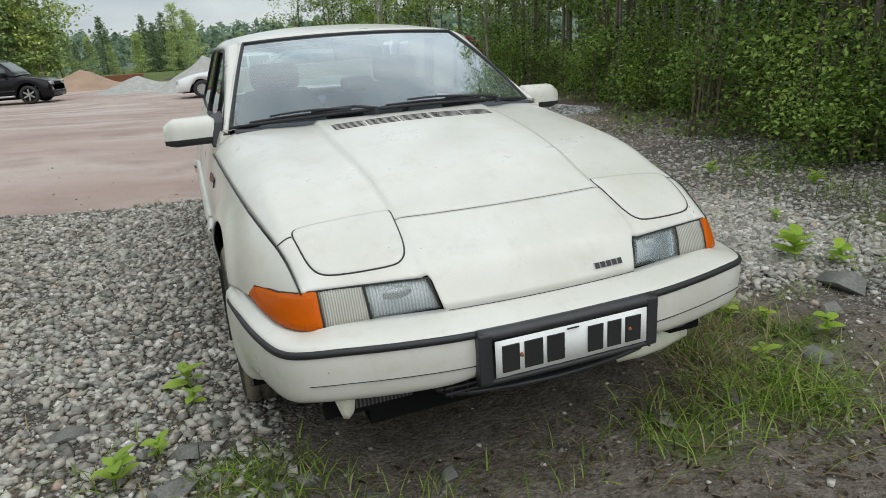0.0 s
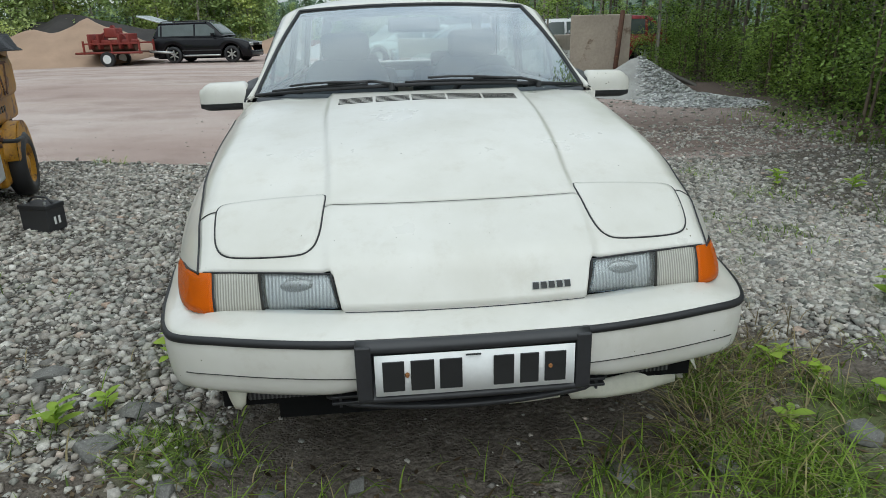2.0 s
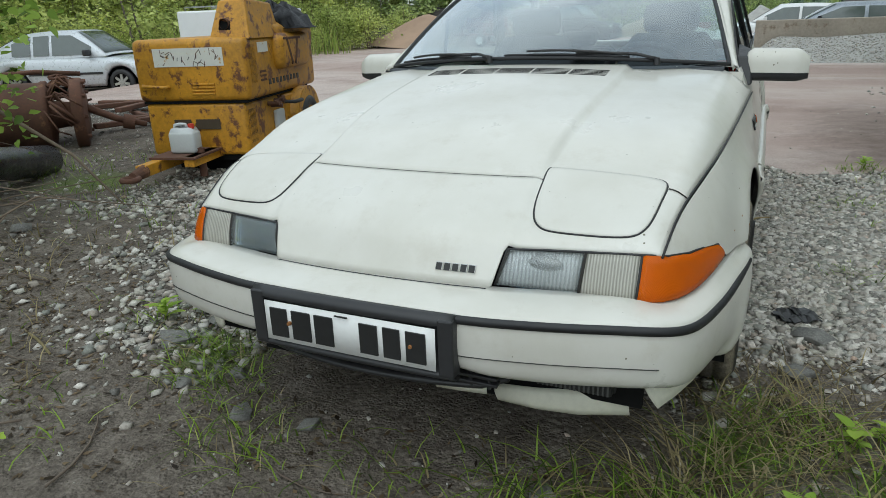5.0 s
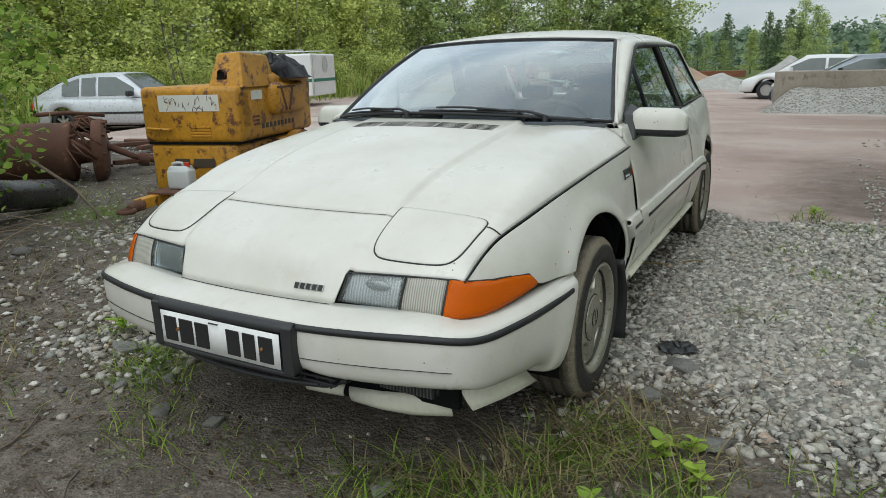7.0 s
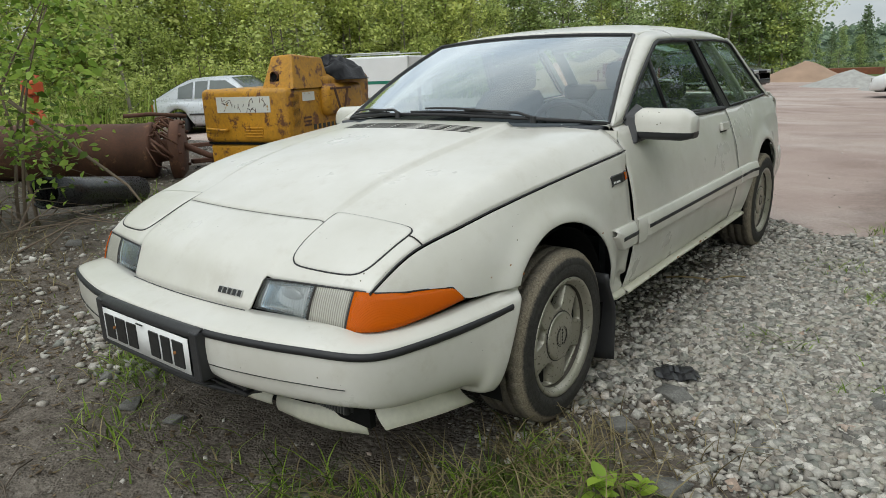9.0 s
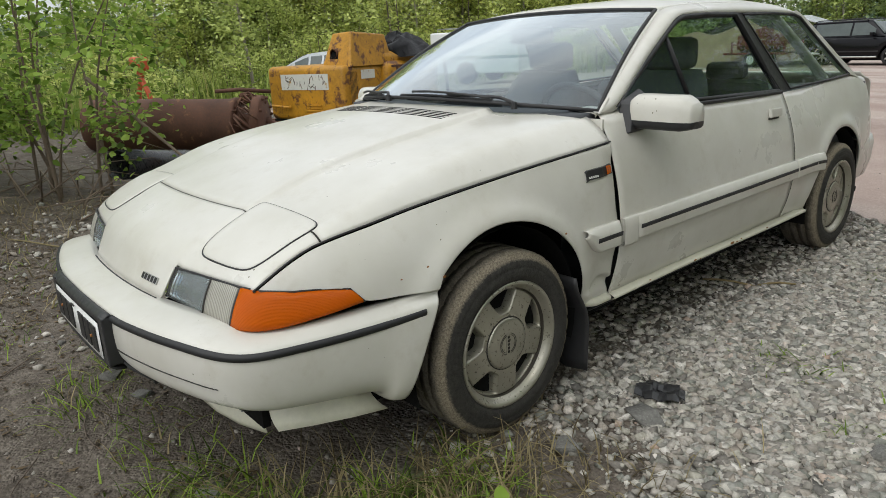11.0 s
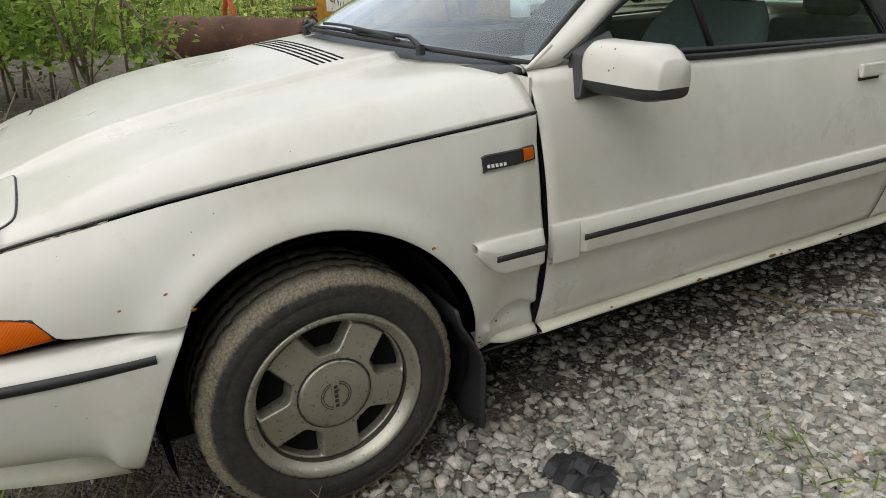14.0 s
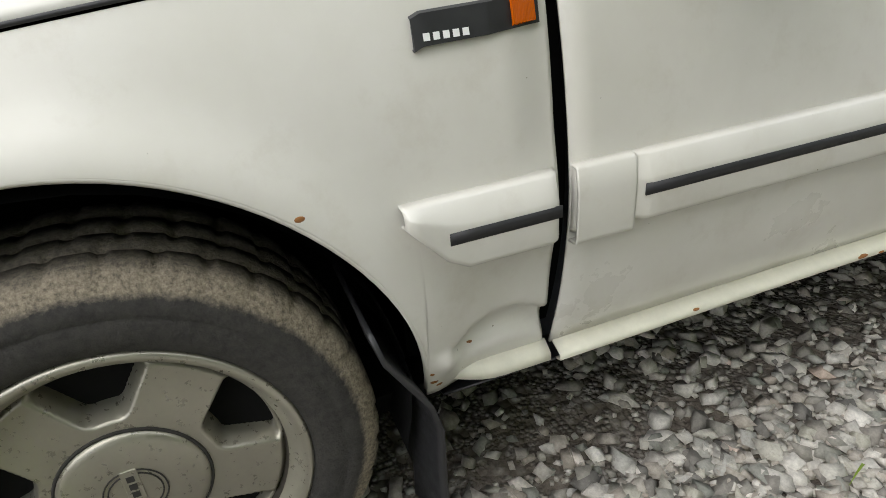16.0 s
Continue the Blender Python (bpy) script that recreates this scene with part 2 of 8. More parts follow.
    hh = mix_node(n, l, ma, flat, mix_node(n, l, 0.12, (0.5, 0.5, 0.5), fine))
    bump_node(n, l, hh, 0.9, 0.02, b)
    return m


def stone_material(name, stops, rough=0.85):
    m, n, l, b = material(name)
    r = n.new("ShaderNodeNewGeometry").outputs["Random Per Island"]
    c = n.new("ShaderNodeTexCoord").outputs["Object"]
    col = ramp_node(n, l, r, stops)
    fine = noise_node(n, l, c, 130, 5, 0.7)
    col = mix_node(n, l, 1.0, col, ramp_node(n, l, fine, [(0.3, (0.7,) * 3), (0.7, (1.2,) * 3)]), "MULTIPLY")
    l.new(col, b.inputs["Base Color"]); b.inputs["Roughness"].default_value = rough
    bump_node(n, l, fine, 0.3, 0.003, b)
    return m


def leaf_material(name, dark, light, dry=None):
    m, n, l, b = material(name)
    r = n.new("ShaderNodeNewGeometry").outputs["Random Per Island"]
    stops = [(0.0, tuple(0.45 * v for v in dark)), (0.35, tuple(0.6 * a + 0.4 * b for a, b in zip(dark, light))), (0.93, tuple(1.12 * v for v in light))] + ([(1.0, dry)] if dry else [])
    col = ramp_node(n, l, r, stops)
    o = n.new("ShaderNodeObjectInfo").outputs["Random"]
    col = mix_node(n, l, 1.0, col, ramp_node(n, l, o, [(0, (0.8, 0.85, 0.8)), (1, (1.15, 1.1, 1.0))]), "MULTIPLY")
    l.new(col, b.inputs["Base Color"])
    b.inputs["Roughness"].default_value = 0.5
    b.inputs["Specular IOR Level"].default_value = 0.3
    tr = n.new("ShaderNodeBsdfTranslucent"); l.new(col, tr.inputs[0])
    mx = n.new("ShaderNodeMixShader"); mx.inputs[0].default_value = 0.42
    l.new(b.outputs[0], mx.inputs[1]); l.new(tr.outputs[0], mx.inputs[2])
    l.new(mx.outputs[0], n["Material Output"].inputs[0])
    return m


PAINT = car_paint()
RUBBER = simple("black_rubber", (0.022, 0.022, 0.024), 0.55, vary=0.4, bump=0.1)
PLASTIC = simple("black_plastic", (0.03, 0.03, 0.032), 0.42, vary=0.35, bump=0.08, spots=(0.09, 0.085, 0.075), spot_at=0.66)
# near-black for recesses and openings: their shade is put into the colour
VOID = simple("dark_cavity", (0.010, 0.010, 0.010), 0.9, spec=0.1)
GAP = simple("gap_dark", (0.03, 0.028, 0.024), 0.9)
SEATCLOTH = simple("dark_seat_cloth", (0.08, 0.088, 0.10), 0.95, vary=0.12, scale=5)
HEADCLOTH = simple("pale_headliner", (0.45, 0.45, 0.43), 0.95, vary=0.15)
TRIMCLOTH = simple("grey_interior_trim", (0.085, 0.09, 0.10), 0.8, vary=0.3)
WINDSCREEN = glass("windscreen_glass", (0.82, 0.93, 0.95), 0.012, 0.075, 1.6, 1.8)
SIDEGLASS = glass("side_window_glass", (0.60, 0.73, 0.66), 0.010, 0.012, 1.5, 0.9, 4.5, 0.045)
LENS_CLEAR = glass("clear_lamp_lens", (0.94, 0.95, 0.95), 0.06, 0.22, 1.45)
LENS_RIB = ribbed("ribbed_lamp_lens", (0.27, 0.26, 0.22), (0.47, 0.455, 0.40), 48.0)
LENS_AMBER = lens("amber_lamp_lens", (0.74, 0.145, 0.003), 0.16, 0.3, 160.0, 1)
REFLECTOR = ribbed("aged_reflector", (0.52, 0.53, 0.53), (0.78, 0.79, 0.79), 36.0, 0.32, 0.35)
TYRE = None
DARKBARREL = simple("dark_barrel_metal", (0.075, 0.066, 0.054), 0.6, 0.3, vary=0.4)
ALLOY = simple("dusty_alloy", (0.41, 0.39, 0.325), 0.34, 0.65, vary=0.15, scale=22, spots=(0.25, 0.22, 0.17), spot_at=0.70, bump=0.04)
PLATE_W = simple("plate_white", (0.80, 0.80, 0.78), 0.4, vary=0.08, spots=(0.62, 0.60, 0.55), spot_at=0.66)
INK = simple("black_print", (0.02, 0.02, 0.02), 0.5)
CHROME = simple("dull_metal", (0.55, 0.55, 0.54), 0.35, 0.8)
RUSTSPOT = simple("rust_stain", (0.30, 0.13, 0.04), 0.9, vary=0.5, bump=0.2)
LIPCREAM = simple("cream_plastic", (0.72, 0.70, 0.58), 0.5, vary=0.15, spots=(0.35, 0.30, 0.2), spot_at=0.68)
GROUND = ground_material()
GRAVEL = stone_material("crushed_stone", [(0, (0.148, 0.140, 0.126)), (0.14, (0.297, 0.270, 0.234)), (0.28, (0.218, 0.222, 0.191)), (0.42, (0.455, 0.434, 0.393)), (0.55, (0.337, 0.294, 0.245)), (0.72, (0.515, 0.487, 0.439)), (0.86, (0.396, 0.376, 0.313)), (0.93, (0.594, 0.560, 0.505)), (0.97, (0.713, 0.675, 0.616)), (1, (0.416, 0.299, 0.225))])


# ---- mesh helpers ----
def mesh_part(name, verts, faces, mat, parent=None, label="", smooth=True, solid=0.0, bevel=0.0):
    me = bpy.data.meshes.new(name)
    me.from_pydata([tuple(v) for v in verts], [], faces)
    bm = bmesh.new(); bm.from_mesh(me)
    bmesh.ops.remove_doubles(bm, verts=bm.verts, dist=1e-5)
    bmesh.ops.recalc_face_normals(bm, faces=bm.faces)
    bm.to_mesh(me); bm.free()
    me.materials.append(mat)
    if smooth: me.shade_smooth()
    ob = new(name, me)
    ob.parent = parent
    if label: ob["label"] = label
    if solid:
        s = ob.modifiers.new("thickness", "SOLIDIFY"); s.thickness, s.offset = solid, -1.0
    if bevel:
        v = ob.modifiers.new("edges", "BEVEL"); v.width, v.segments, v.limit_method = bevel, 2, "ANGLE"
    return ob


def facing(ob, direction):
    """Turns a pane's faces towards a direction."""
    d = Vector(direction)
    if sum((p.normal.dot(d) * p.area for p in ob.data.polygons), 0.0) < 0: ob.data.flip_normals()
    return ob


def part(name, bm, mat, parent=None, label="", smooth=False, bevel=0.0):
    me = bpy.data.meshes.new(name)
    bm.normal_update(); bm.to_mesh(me); bm.free()
    me.materials.append(mat)
    if smooth: me.shade_smooth()
    ob = new(name, me)
    ob.parent = parent
    if label: ob["label"] = label
    if bevel:
        v = ob.modifiers.new("edges", "BEVEL"); v.width, v.segments, v.limit_method = bevel, 2, "ANGLE"
    return ob


def thing(name, m, label, category, group="", kind=""):
    e = new(name)
    e.empty_display_size = 0.1
    e.matrix_world = m
    return tagged(e, label, category, group, kind)


def box_bm(x0, x1, y0, y1, z0, z1, bm=None, m=None):
    bm = bm or bmesh.new()
    c = Matrix.Translation(((x0 + x1) / 2, (y0 + y1) / 2, (z0 + z1) / 2)) @ Matrix.Diagonal((x1 - x0, y1 - y0, z1 - z0, 1))
    bmesh.ops.create_cube(bm, size=1, matrix=(m @ c if m else c))
    return bm


def cyl_bm(p0, p1, r0, r1=None, seg=16, bm=None, caps=True):
    bm = bm or bmesh.new()
    p0, p1 = Vector(p0), Vector(p1)
    d = p1 - p0
    m = Matrix.Translation((p0 + p1) / 2) @ d.to_track_quat("Z", "Y").to_matrix().to_4x4()
    bmesh.ops.create_cone(bm, cap_ends=caps, segments=seg, radius1=r0, radius2=r0 if r1 is None else r1, depth=d.length, matrix=m)
    return bm


def tube(name, pts, r, mat, parent=None, label="", seg=6, closed=False):
    """A round bar along points, as a mesh."""
    pts = [Vector(p) for p in pts]
    verts, faces, k = [], [], len(pts)
    up = Vector((0.13, 0.21, 0.97))
    for i, p in enumerate(pts):
        a, b = pts[i - 1] if (i or closed) else p, pts[(i + 1) % k] if (i < k - 1 or closed) else p
        d = (b - a).normalized()
        s = d.cross(up); s = s.normalized() if s.length > 1e-4 else Vector((1, 0, 0))
        u = s.cross(d)
        rr = r[i] if isinstance(r, (list, tuple)) else r
        verts += [p + (s * math.cos(2 * math.pi * j / seg) + u * math.sin(2 * math.pi * j / seg)) * rr for j in range(seg)]
    for i in range(k if closed else k - 1):
        for j in range(seg):
            a, b = i * seg, ((i + 1) % k) * seg
            faces.append((a + j, a + (j + 1) % seg, b + (j + 1) % seg, b + j))
    if not closed: faces += [tuple(range(seg))[::-1], tuple(range((k - 1) * seg, k * seg))]
    return mesh_part(name, verts, faces, mat, parent, label)


def curve_at(table, t):
    """Smooth (Catmull-Rom) values of a table of rows (t, a, b, ...) at t."""
    ts = [r[0] for r in table]
    if t <= ts[0]: return list(table[0][1:])
    if t >= ts[-1]: return list(table[-1][1:])
    i = max(j for j in range(len(ts) - 1) if ts[j] <= t)
    p1, p2 = table[i], table[i + 1]
    p0, p3 = table[max(i - 1, 0)], table[min(i + 2, len(ts) - 1)]
    h = p2[0] - p1[0]
    u = (t - p1[0]) / h
    out = []
    for k in range(1, len(p1)):
        m1 = (p2[k] - p0[k]) / (p2[0] - p0[0]) * h if p2[0] > p0[0] else 0
        m2 = (p3[k] - p1[k]) / (p3[0] - p1[0]) * h if p3[0] > p1[0] else 0
        out.append((2 * u**3 - 3 * u**2 + 1) * p1[k] + (u**3 - 2 * u**2 + u) * m1 + (-2 * u**3 + 3 * u**2) * p2[k] + (u**3 - u**2) * m2)
    return out


def sheet(rows):
    """Vertices and faces of a grid of points."""
    w = len(rows[0])
    faces = [(i * w + j, i * w + j + 1, (i + 1) * w + j + 1, (i + 1) * w + j) for i in range(len(rows) - 1) for j in range(w - 1)]
    return [p for r in rows for p in r], faces


def span(a, b, n):
    return [a + (b - a) * i / n for i in range(n + 1)]


def smooth01(v, a, b):
    u = min(1, max(0, (v - a) / (b - a)))
    return u * u * (3 - 2 * u)


# ---- ground ----
def yard_rise(x, y):
    """The slow rise of the yard's ground towards the bushes and across the asphalt."""
    west = min(8.0, max(0.0, -x))
    return 0.042 * west * (1 - 0.8 * smooth01(y, 15, 27)) * smooth01(west, -0.5, 2.5) + 0.26 * smooth01(y, 5, 17) - 0.06 * smooth01(y, 18, 28)


def ground_z(x, y):
    r = math.hypot(x, y - 1.5)
    z = -smooth01(r, 6.0, 15.0) * (0.38 + 0.14 * max(smooth01(-x, 6, 12), smooth01(y, 15, 19)))
    z += 0.035 * smooth01(x, 1.0, 1.6) * (1 - smooth01(r, 4, 7))
    z -= 0.03 * math.exp(-((x - 0.1) ** 2 / 0.5 + (y - 0.1) ** 2 / 0.35))
    z += 0.25 * smooth01(x, 4.6, 9.0) * (1 - smooth01(y, 9, 14))
    z += 0.14 * math.exp(-((x + 3.3) ** 2 / 0.9 + (y + 0.1) ** 2 / 0.7))
    z -= 0.2 * smooth01(-x, 12.2, 15.2) * (1 - smooth01(y, 16, 24))
    z += yard_rise(x, y) - 0.09 * math.exp(-((x + 4.5) ** 2 / 1.2 + (y - 2.1) ** 2 / 0.9)) - 0.08 * math.exp(-((x + 14.8) ** 2 / 5.0 + (y - 9.8) ** 2 / 5.0))
    near = 1 - smooth01(r, 6, 12)
    z += near * (0.022 * (noise.noise((x * 1.3, y * 1.3, 3.1))) + 0.010 * noise.noise((x * 5, y * 5, 7.7)))
    return z


def asphalt_edge(x):
    return 4.55 - 0.62 * smooth01(x, 0.3, 1.2) + 0.3 * smooth01(x, 2.2, 4.5) + 0.09 * noise.noise((x * 0.9, 0.3, 5.0))


TURF = [(0.95, 0.12, 0.32), (1.2, 0.35, 0.25), (-0.85, 0.40, 0.24), (0.45, 0.05, 0.2), (0.85, 0.55, 0.2), (2.8, 1.2, 0.4), (3.5, 2.6, 0.5), (-3.4, 1.9, 0.5), (4.5, 5.2, 0.6)]


def zones(x, y):
    """Asphalt, earth and green shares of the ground."""
    a = smooth01(y - asphalt_edge(x), -0.10, 0.10)
    if x < -6.5: a *= smooth01(y - (3.0 + 0.25 * (-6.5 - x)), -1.0, 1.0)
    # dark litter below the wood also paints in the shade between the trees
    green, litter = 0.0, smooth01(x, 4.2, 4.9)
    far = max(smooth01(y, 42, 50), smooth01(-x - 0.30 * y, 13.5, 16.0), smooth01(x, 26, 34))
    far = max(far, smooth01(-x, 6.5, 8.5) * (1 - smooth01(y, 1.0, 3.2)))
    earth = max(0.48 * smooth01(x, 0.9, 1.5) * (1 - smooth01(x, 3.9, 4.6)) * smooth01(y, 1.5, 2.6) * (1 - smooth01(y, 3.8, 4.4)), math.exp(-((x - 0.1) ** 2 / 1.7 + (y + 0.45) ** 2 / 0.8)), math.exp(-((x + 2.9) ** 2 / 1.6 + (y - 0.3) ** 2 / 1.6)), 0.6 * math.exp(-((x - 3.4) ** 2 / 1.2 + (y - 4.2) ** 2 / 0.9)), 0.8 * (1 - smooth01(y, -2.5, -0.6)))
    earth = max(earth, 0.62 * smooth01(x, 0.5, 1.8) * smooth01(y, 3.9, 4.3) * (1 - smooth01(y, 5.5, 9.5)), 1.15 * math.exp(-((x - 1.0) ** 2 / 0.10 + (y - 0.75) ** 2 / 0.50)), 0.9 * math.exp(-((x + 3.7) ** 2 / 2.4 + (y - 1.25) ** 2 / 1.0)), 1.1 * math.exp(-(x * x / 0.75 + (y - 0.25) ** 2 / 0.40)), 1.1 * smooth01(-x, 1.1, 1.7) * (1 - smooth01(y, 0.4, 1.3)) * (1 - smooth01(-y, 1.5, 2.5)))
    # the strip at x 0.80 mixes earth with painted shade beside the car
    earth = max(earth, 1.1 * smooth01(-x, 0.2, 0.6) * (1 - smooth01(y, 0.10, 0.5)) * (1 - smooth01(-x, 2.0, 3.0)), 0.9 * smooth01(-x, 2.2, 3.0) * (1 - smooth01(y, 3.2, 4.0)) * (1 - smooth01(-x, 6, 8)), 0.75 * math.exp(-((x - 1.25) ** 2 / 0.25 + (y - 0.30) ** 2 / 0.35)), 0.52 * math.exp(-((x - 0.80) / 0.26) ** 2) * smooth01(y, 0.9, 1.4) * (1 - smooth01(y, 3.9, 4.6)), litter, 1.1 * smooth01(-x, 1.5, 2.3) * (1 - smooth01(y, 1.0, 2.0)) * (1 - smooth01(-x, 6, 8)))
    turf = max(0.8 * math.exp(-((x - px) ** 2 + (y - py) ** 2) / (pr * pr)) for px, py, pr in TURF) if abs(x) < 5 and -2 < y < 6 else 0.0
    return a * (1 - far), min(1, earth + far * 0.3), max(green, far, turf)


gx = sorted(set(round(v, 4) for v in [*span(-3.6, 4.4, 130), *span(-9, -3.6, 40), *span(4.4, 9, 36), *span(-30, -9, 40), *span(9, 30, 40), *span(-420, -30, 26), *span(30, 420, 26)]))
gy = sorted(set(round(v, 4) for v in [*span(-1.6, 5.4, 116), *span(-8, -1.6, 26), *span(5.4, 14, 50), *span(14, 50, 60), *span(-300, -8, 20), *span(50, 420, 22)]))
rows = [[(x, y, ground_z(x, y)) for x in gx] for y in gy]
gv, gf = sheet(rows)
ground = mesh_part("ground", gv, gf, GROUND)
tagged(ground, "grey crushed gravel and earth beside worn reddish asphalt", "ground", kind="structure")
zone_layer = ground.data.color_attributes.new("zone", "FLOAT_COLOR", "POINT")
zone_layer.data.foreach_set("color", [c for v in ground.data.vertices for c in (*zones(v.co.x, v.co.y), 1.0)])


# ---- the white coupe ----
# x across from its middle, y back from its nose, z up; it stands at the world's origin
car = thing("coupe_car", Matrix(), "weathered white three-door coupe with dented fender, standing on gravel", "car")
SEAM = [(0.249, 0.637, 0.604), (0.339, 0.648, 0.655), (0.408, 0.660, 0.684), (0.56, 0.684, 0.713), (0.70, 0.705, 0.738), (1.014, 0.731, 0.774), (1.388, 0.751, 0.806), (1.47, 0.756, 0.814)]
BELT = [(1.47, 0.705, 0.893), (1.75, 0.712, 0.890), (2.1, 0.712, 0.878), (2.8, 0.706, 0.868), (3.1, 0.700, 0.870), (3.72, 0.690, 0.890), (3.95, 0.690, 0.868), (4.12, 0.660, 0.80), (4.2, 0.640, 0.76)]
PLAN = [(0.2, 0.60), (0.25, 0.655), (0.35, 0.708), (0.47, 0.752), (0.6, 0.775), (0.8, 0.792), (1.2, 0.802), (1.5, 0.803), (2.5, 0.800), (3.4, 0.792), (3.8, 0.77), (4.05, 0.735), (4.2, 0.68)]
HOODC = [(0.128, 0.520), (0.148, 0.562), (0.174, 0.610), (0.20, 0.637), (0.24, 0.663), (0.30, 0.693), (0.37, 0.723), (0.45, 0.753), (0.6, 0.806), (0.8, 0.852), (1.0, 0.886), (1.15, 0.910), (1.3, 0.930), (1.5, 0.950)]


def top_of_side(y):
    return curve_at(SEAM if y < 1.47 else BELT, y)


def side_x(y, z):
    """Half width of the body's side at y and height z."""
    p = curve_at(PLAN, y)[0]
    tx, tz = top_of_side(y)
    if z > 0.53:
        u = min(1.0, (z - 0.53) / max(0.02, tz - 0.53))
        x = p - (p - tx) * (0.25 * u + 0.75 * u**2.2)
    else:
        x = p - 0.05 * ((0.53 - z) / 0.26) ** 2
    for cy in (0.935, 3.438):
        d = math.hypot(y - cy, z - 0.30)
        x += 0.016 * math.exp(-(((d - 0.362) / 0.042) ** 2))
    return x


def hood_z(x, y):
    x = abs(x)
    z = curve_at(HOODC, y - 0.19 * x * x)[0]
    z -= 0.095 * x * x * smooth01(y, 0.5, 1.5)
    edge = 0.330 + 0.034 * smooth01(y, 0.4, 1.1)
    z -= (0.005 + 0.011 * smooth01(y, 0.36, 0.55)) * smooth01(x, edge - 0.009, edge + 0.009)
    z += 0.006 * smooth01(x, edge + 0.05, 0.6) * smooth01(y, 0.5, 1.0)
    sx, sz = curve_at(SEAM, y)
    s = sx - x
    w = 0.03 + 0.075 * smooth01(y, 0.3, 1.0)
    if s < w: z -= max(0.0, z - sz) * (1 - max(0.0, s) / w) ** 1.9
    return z


def front_edge(x):
    """Where the nose panel ends in front: at the bumper, and above the lamps."""
    x = abs(x)
    low, up = 0.130 + 0.19 * x * x, 0.176 + 0.19 * x * x
    return low + (up - low) * smooth01(x, 0.290, 0.318)


def rear_edge(x):
    return min(1.462, 1.252 + 0.555 * abs(x) ** 2.1)


# nose panel and bonnet, one sheet each, meeting in a seam behind the lamp lids
def sheet_between(name, y0, y1, n, label):
    rows = []
    for k in range(n + 1):
        row = []
        for j in range(161):
            s = -1 + 2 * j / 160
            a, b = y0(0.0), y1(0.0)
            x = s * 0.6
            for _ in range(4):
                ya, yb = y0(x), y1(x)
                y = ya + (yb - ya) * k / n
                x = s * curve_at(SEAM, y)[0] if abs(s) > 0 else 0.0
            row.append((x, y, hood_z(x, y)))
        rows.append(row)
    v, f = sheet(rows)
    return mesh_part(name, v, f, PAINT, car, label, solid=0.004)


SPLIT = lambda x: 0.372 + 0.19 * min(abs(x), 0.34) ** 2 + 0.032 * smooth01(abs(x), 0.34, 0.62)
sheet_between("nose_panel", front_edge, lambda x: SPLIT(x) - 0.0018, 26, "white nose panel with chipped, stained paint")
sheet_between("bonnet", lambda x: SPLIT(x) + 0.0018, rear_edge, 40, "white bonnet with stains, specks and a raised middle")


def on_hood(pts, lift):
    return [(x, y, hood_z(x, y) + lift) for x, y in pts]


# panel gaps are drawn as dark tubes along the panel edges
tube("panel_seam", on_hood([(x, SPLIT(x)) for x in span(-0.335, 0.335, 30)], -0.0020), 0.0022, GAP, car)
tube("nose_gap", [(x, front_edge(x) - 0.006, hood_z(x, front_edge(x)) + 0.001) for x in span(-0.286, 0.286, 24)], 0.0032, RUBBER, car, "dark gap above the bumper")
for s in (-1, 1):
    tube("panel_seam", on_hood([(s * x, SPLIT(x)) for x in span(0.622, 0.662, 6)], -0.001), 0.0028, GAP, car)
    seam_pts = [(s * (curve_at(SEAM, y)[0] + 0.002), y, curve_at(SEAM, y)[1] - 0.001) for y in span(0.25, 1.462, 40)]
    tube("bonnet_gap", seam_pts, 0.0027, RUBBER, car, "black gap between bonnet and fender")
    # lamp lid: outline with rounded corners, filled as a fan of rings over the nose surface
    outline = [(0.338, 0.436), (0.350, 0.448), (0.40, 0.452), (0.50, 0.456), (0.582, 0.456), (0.610, 0.447), (0.617, 0.425), (0.613, 0.38), (0.605, 0.325), (0.594, 0.292), (0.573, 0.271), (0.53, 0.258), (0.46, 0.247), (0.40, 0.242), (0.373, 0.248), (0.356, 0.268), (0.346, 0.31), (0.341, 0.38)]
    k = len(outline)
    fine_outline = []
    for i in range(k):
        p0, p1, p2, p3 = outline[i - 1], outline[i], outline[(i + 1) % k], outline[(i + 2) % k]
        for u in (0, 0.33, 0.67):
            fine_outline.append(tuple(0.5 * (2 * p1[c] + (p2[c] - p0[c]) * u + (2 * p0[c] - 5 * p1[c] + 4 * p2[c] - p3[c]) * u * u + (3 * p1[c] - p0[c] - 3 * p2[c] + p3[c]) * u**3) for c in (0, 1)))
    cx, cy = 0.480, 0.345
    rings = []
    for q, lift in ((1.0, -0.004), (1.0, 0.0025), (0.985, 0.0042), (0.9, 0.0046), (0.7, 0.005), (0.45, 0.005), (0.2, 0.005), (0.0, 0.005)):
        rings.append([(s * (cx + (x - cx) * q), cy + (y - cy) * q, hood_z(cx + (x - cx) * q, cy + (y - cy) * q) + lift) for x, y in fine_outline + fine_outline[:1]])
    v, f = sheet(rings)
    lid = mesh_part("lamp_lid", v, f, PAINT, car, "white closed pop-up lamp lid")
    tube("lid_gap", [(s * x, y, hood_z(x, y) + 0.0005) for x, y in [(cx + (x - cx) * 1.012, cy + (y - cy) * 1.012) for x, y in fine_outline]], 0.0024, RUBBER, lid, closed=True)

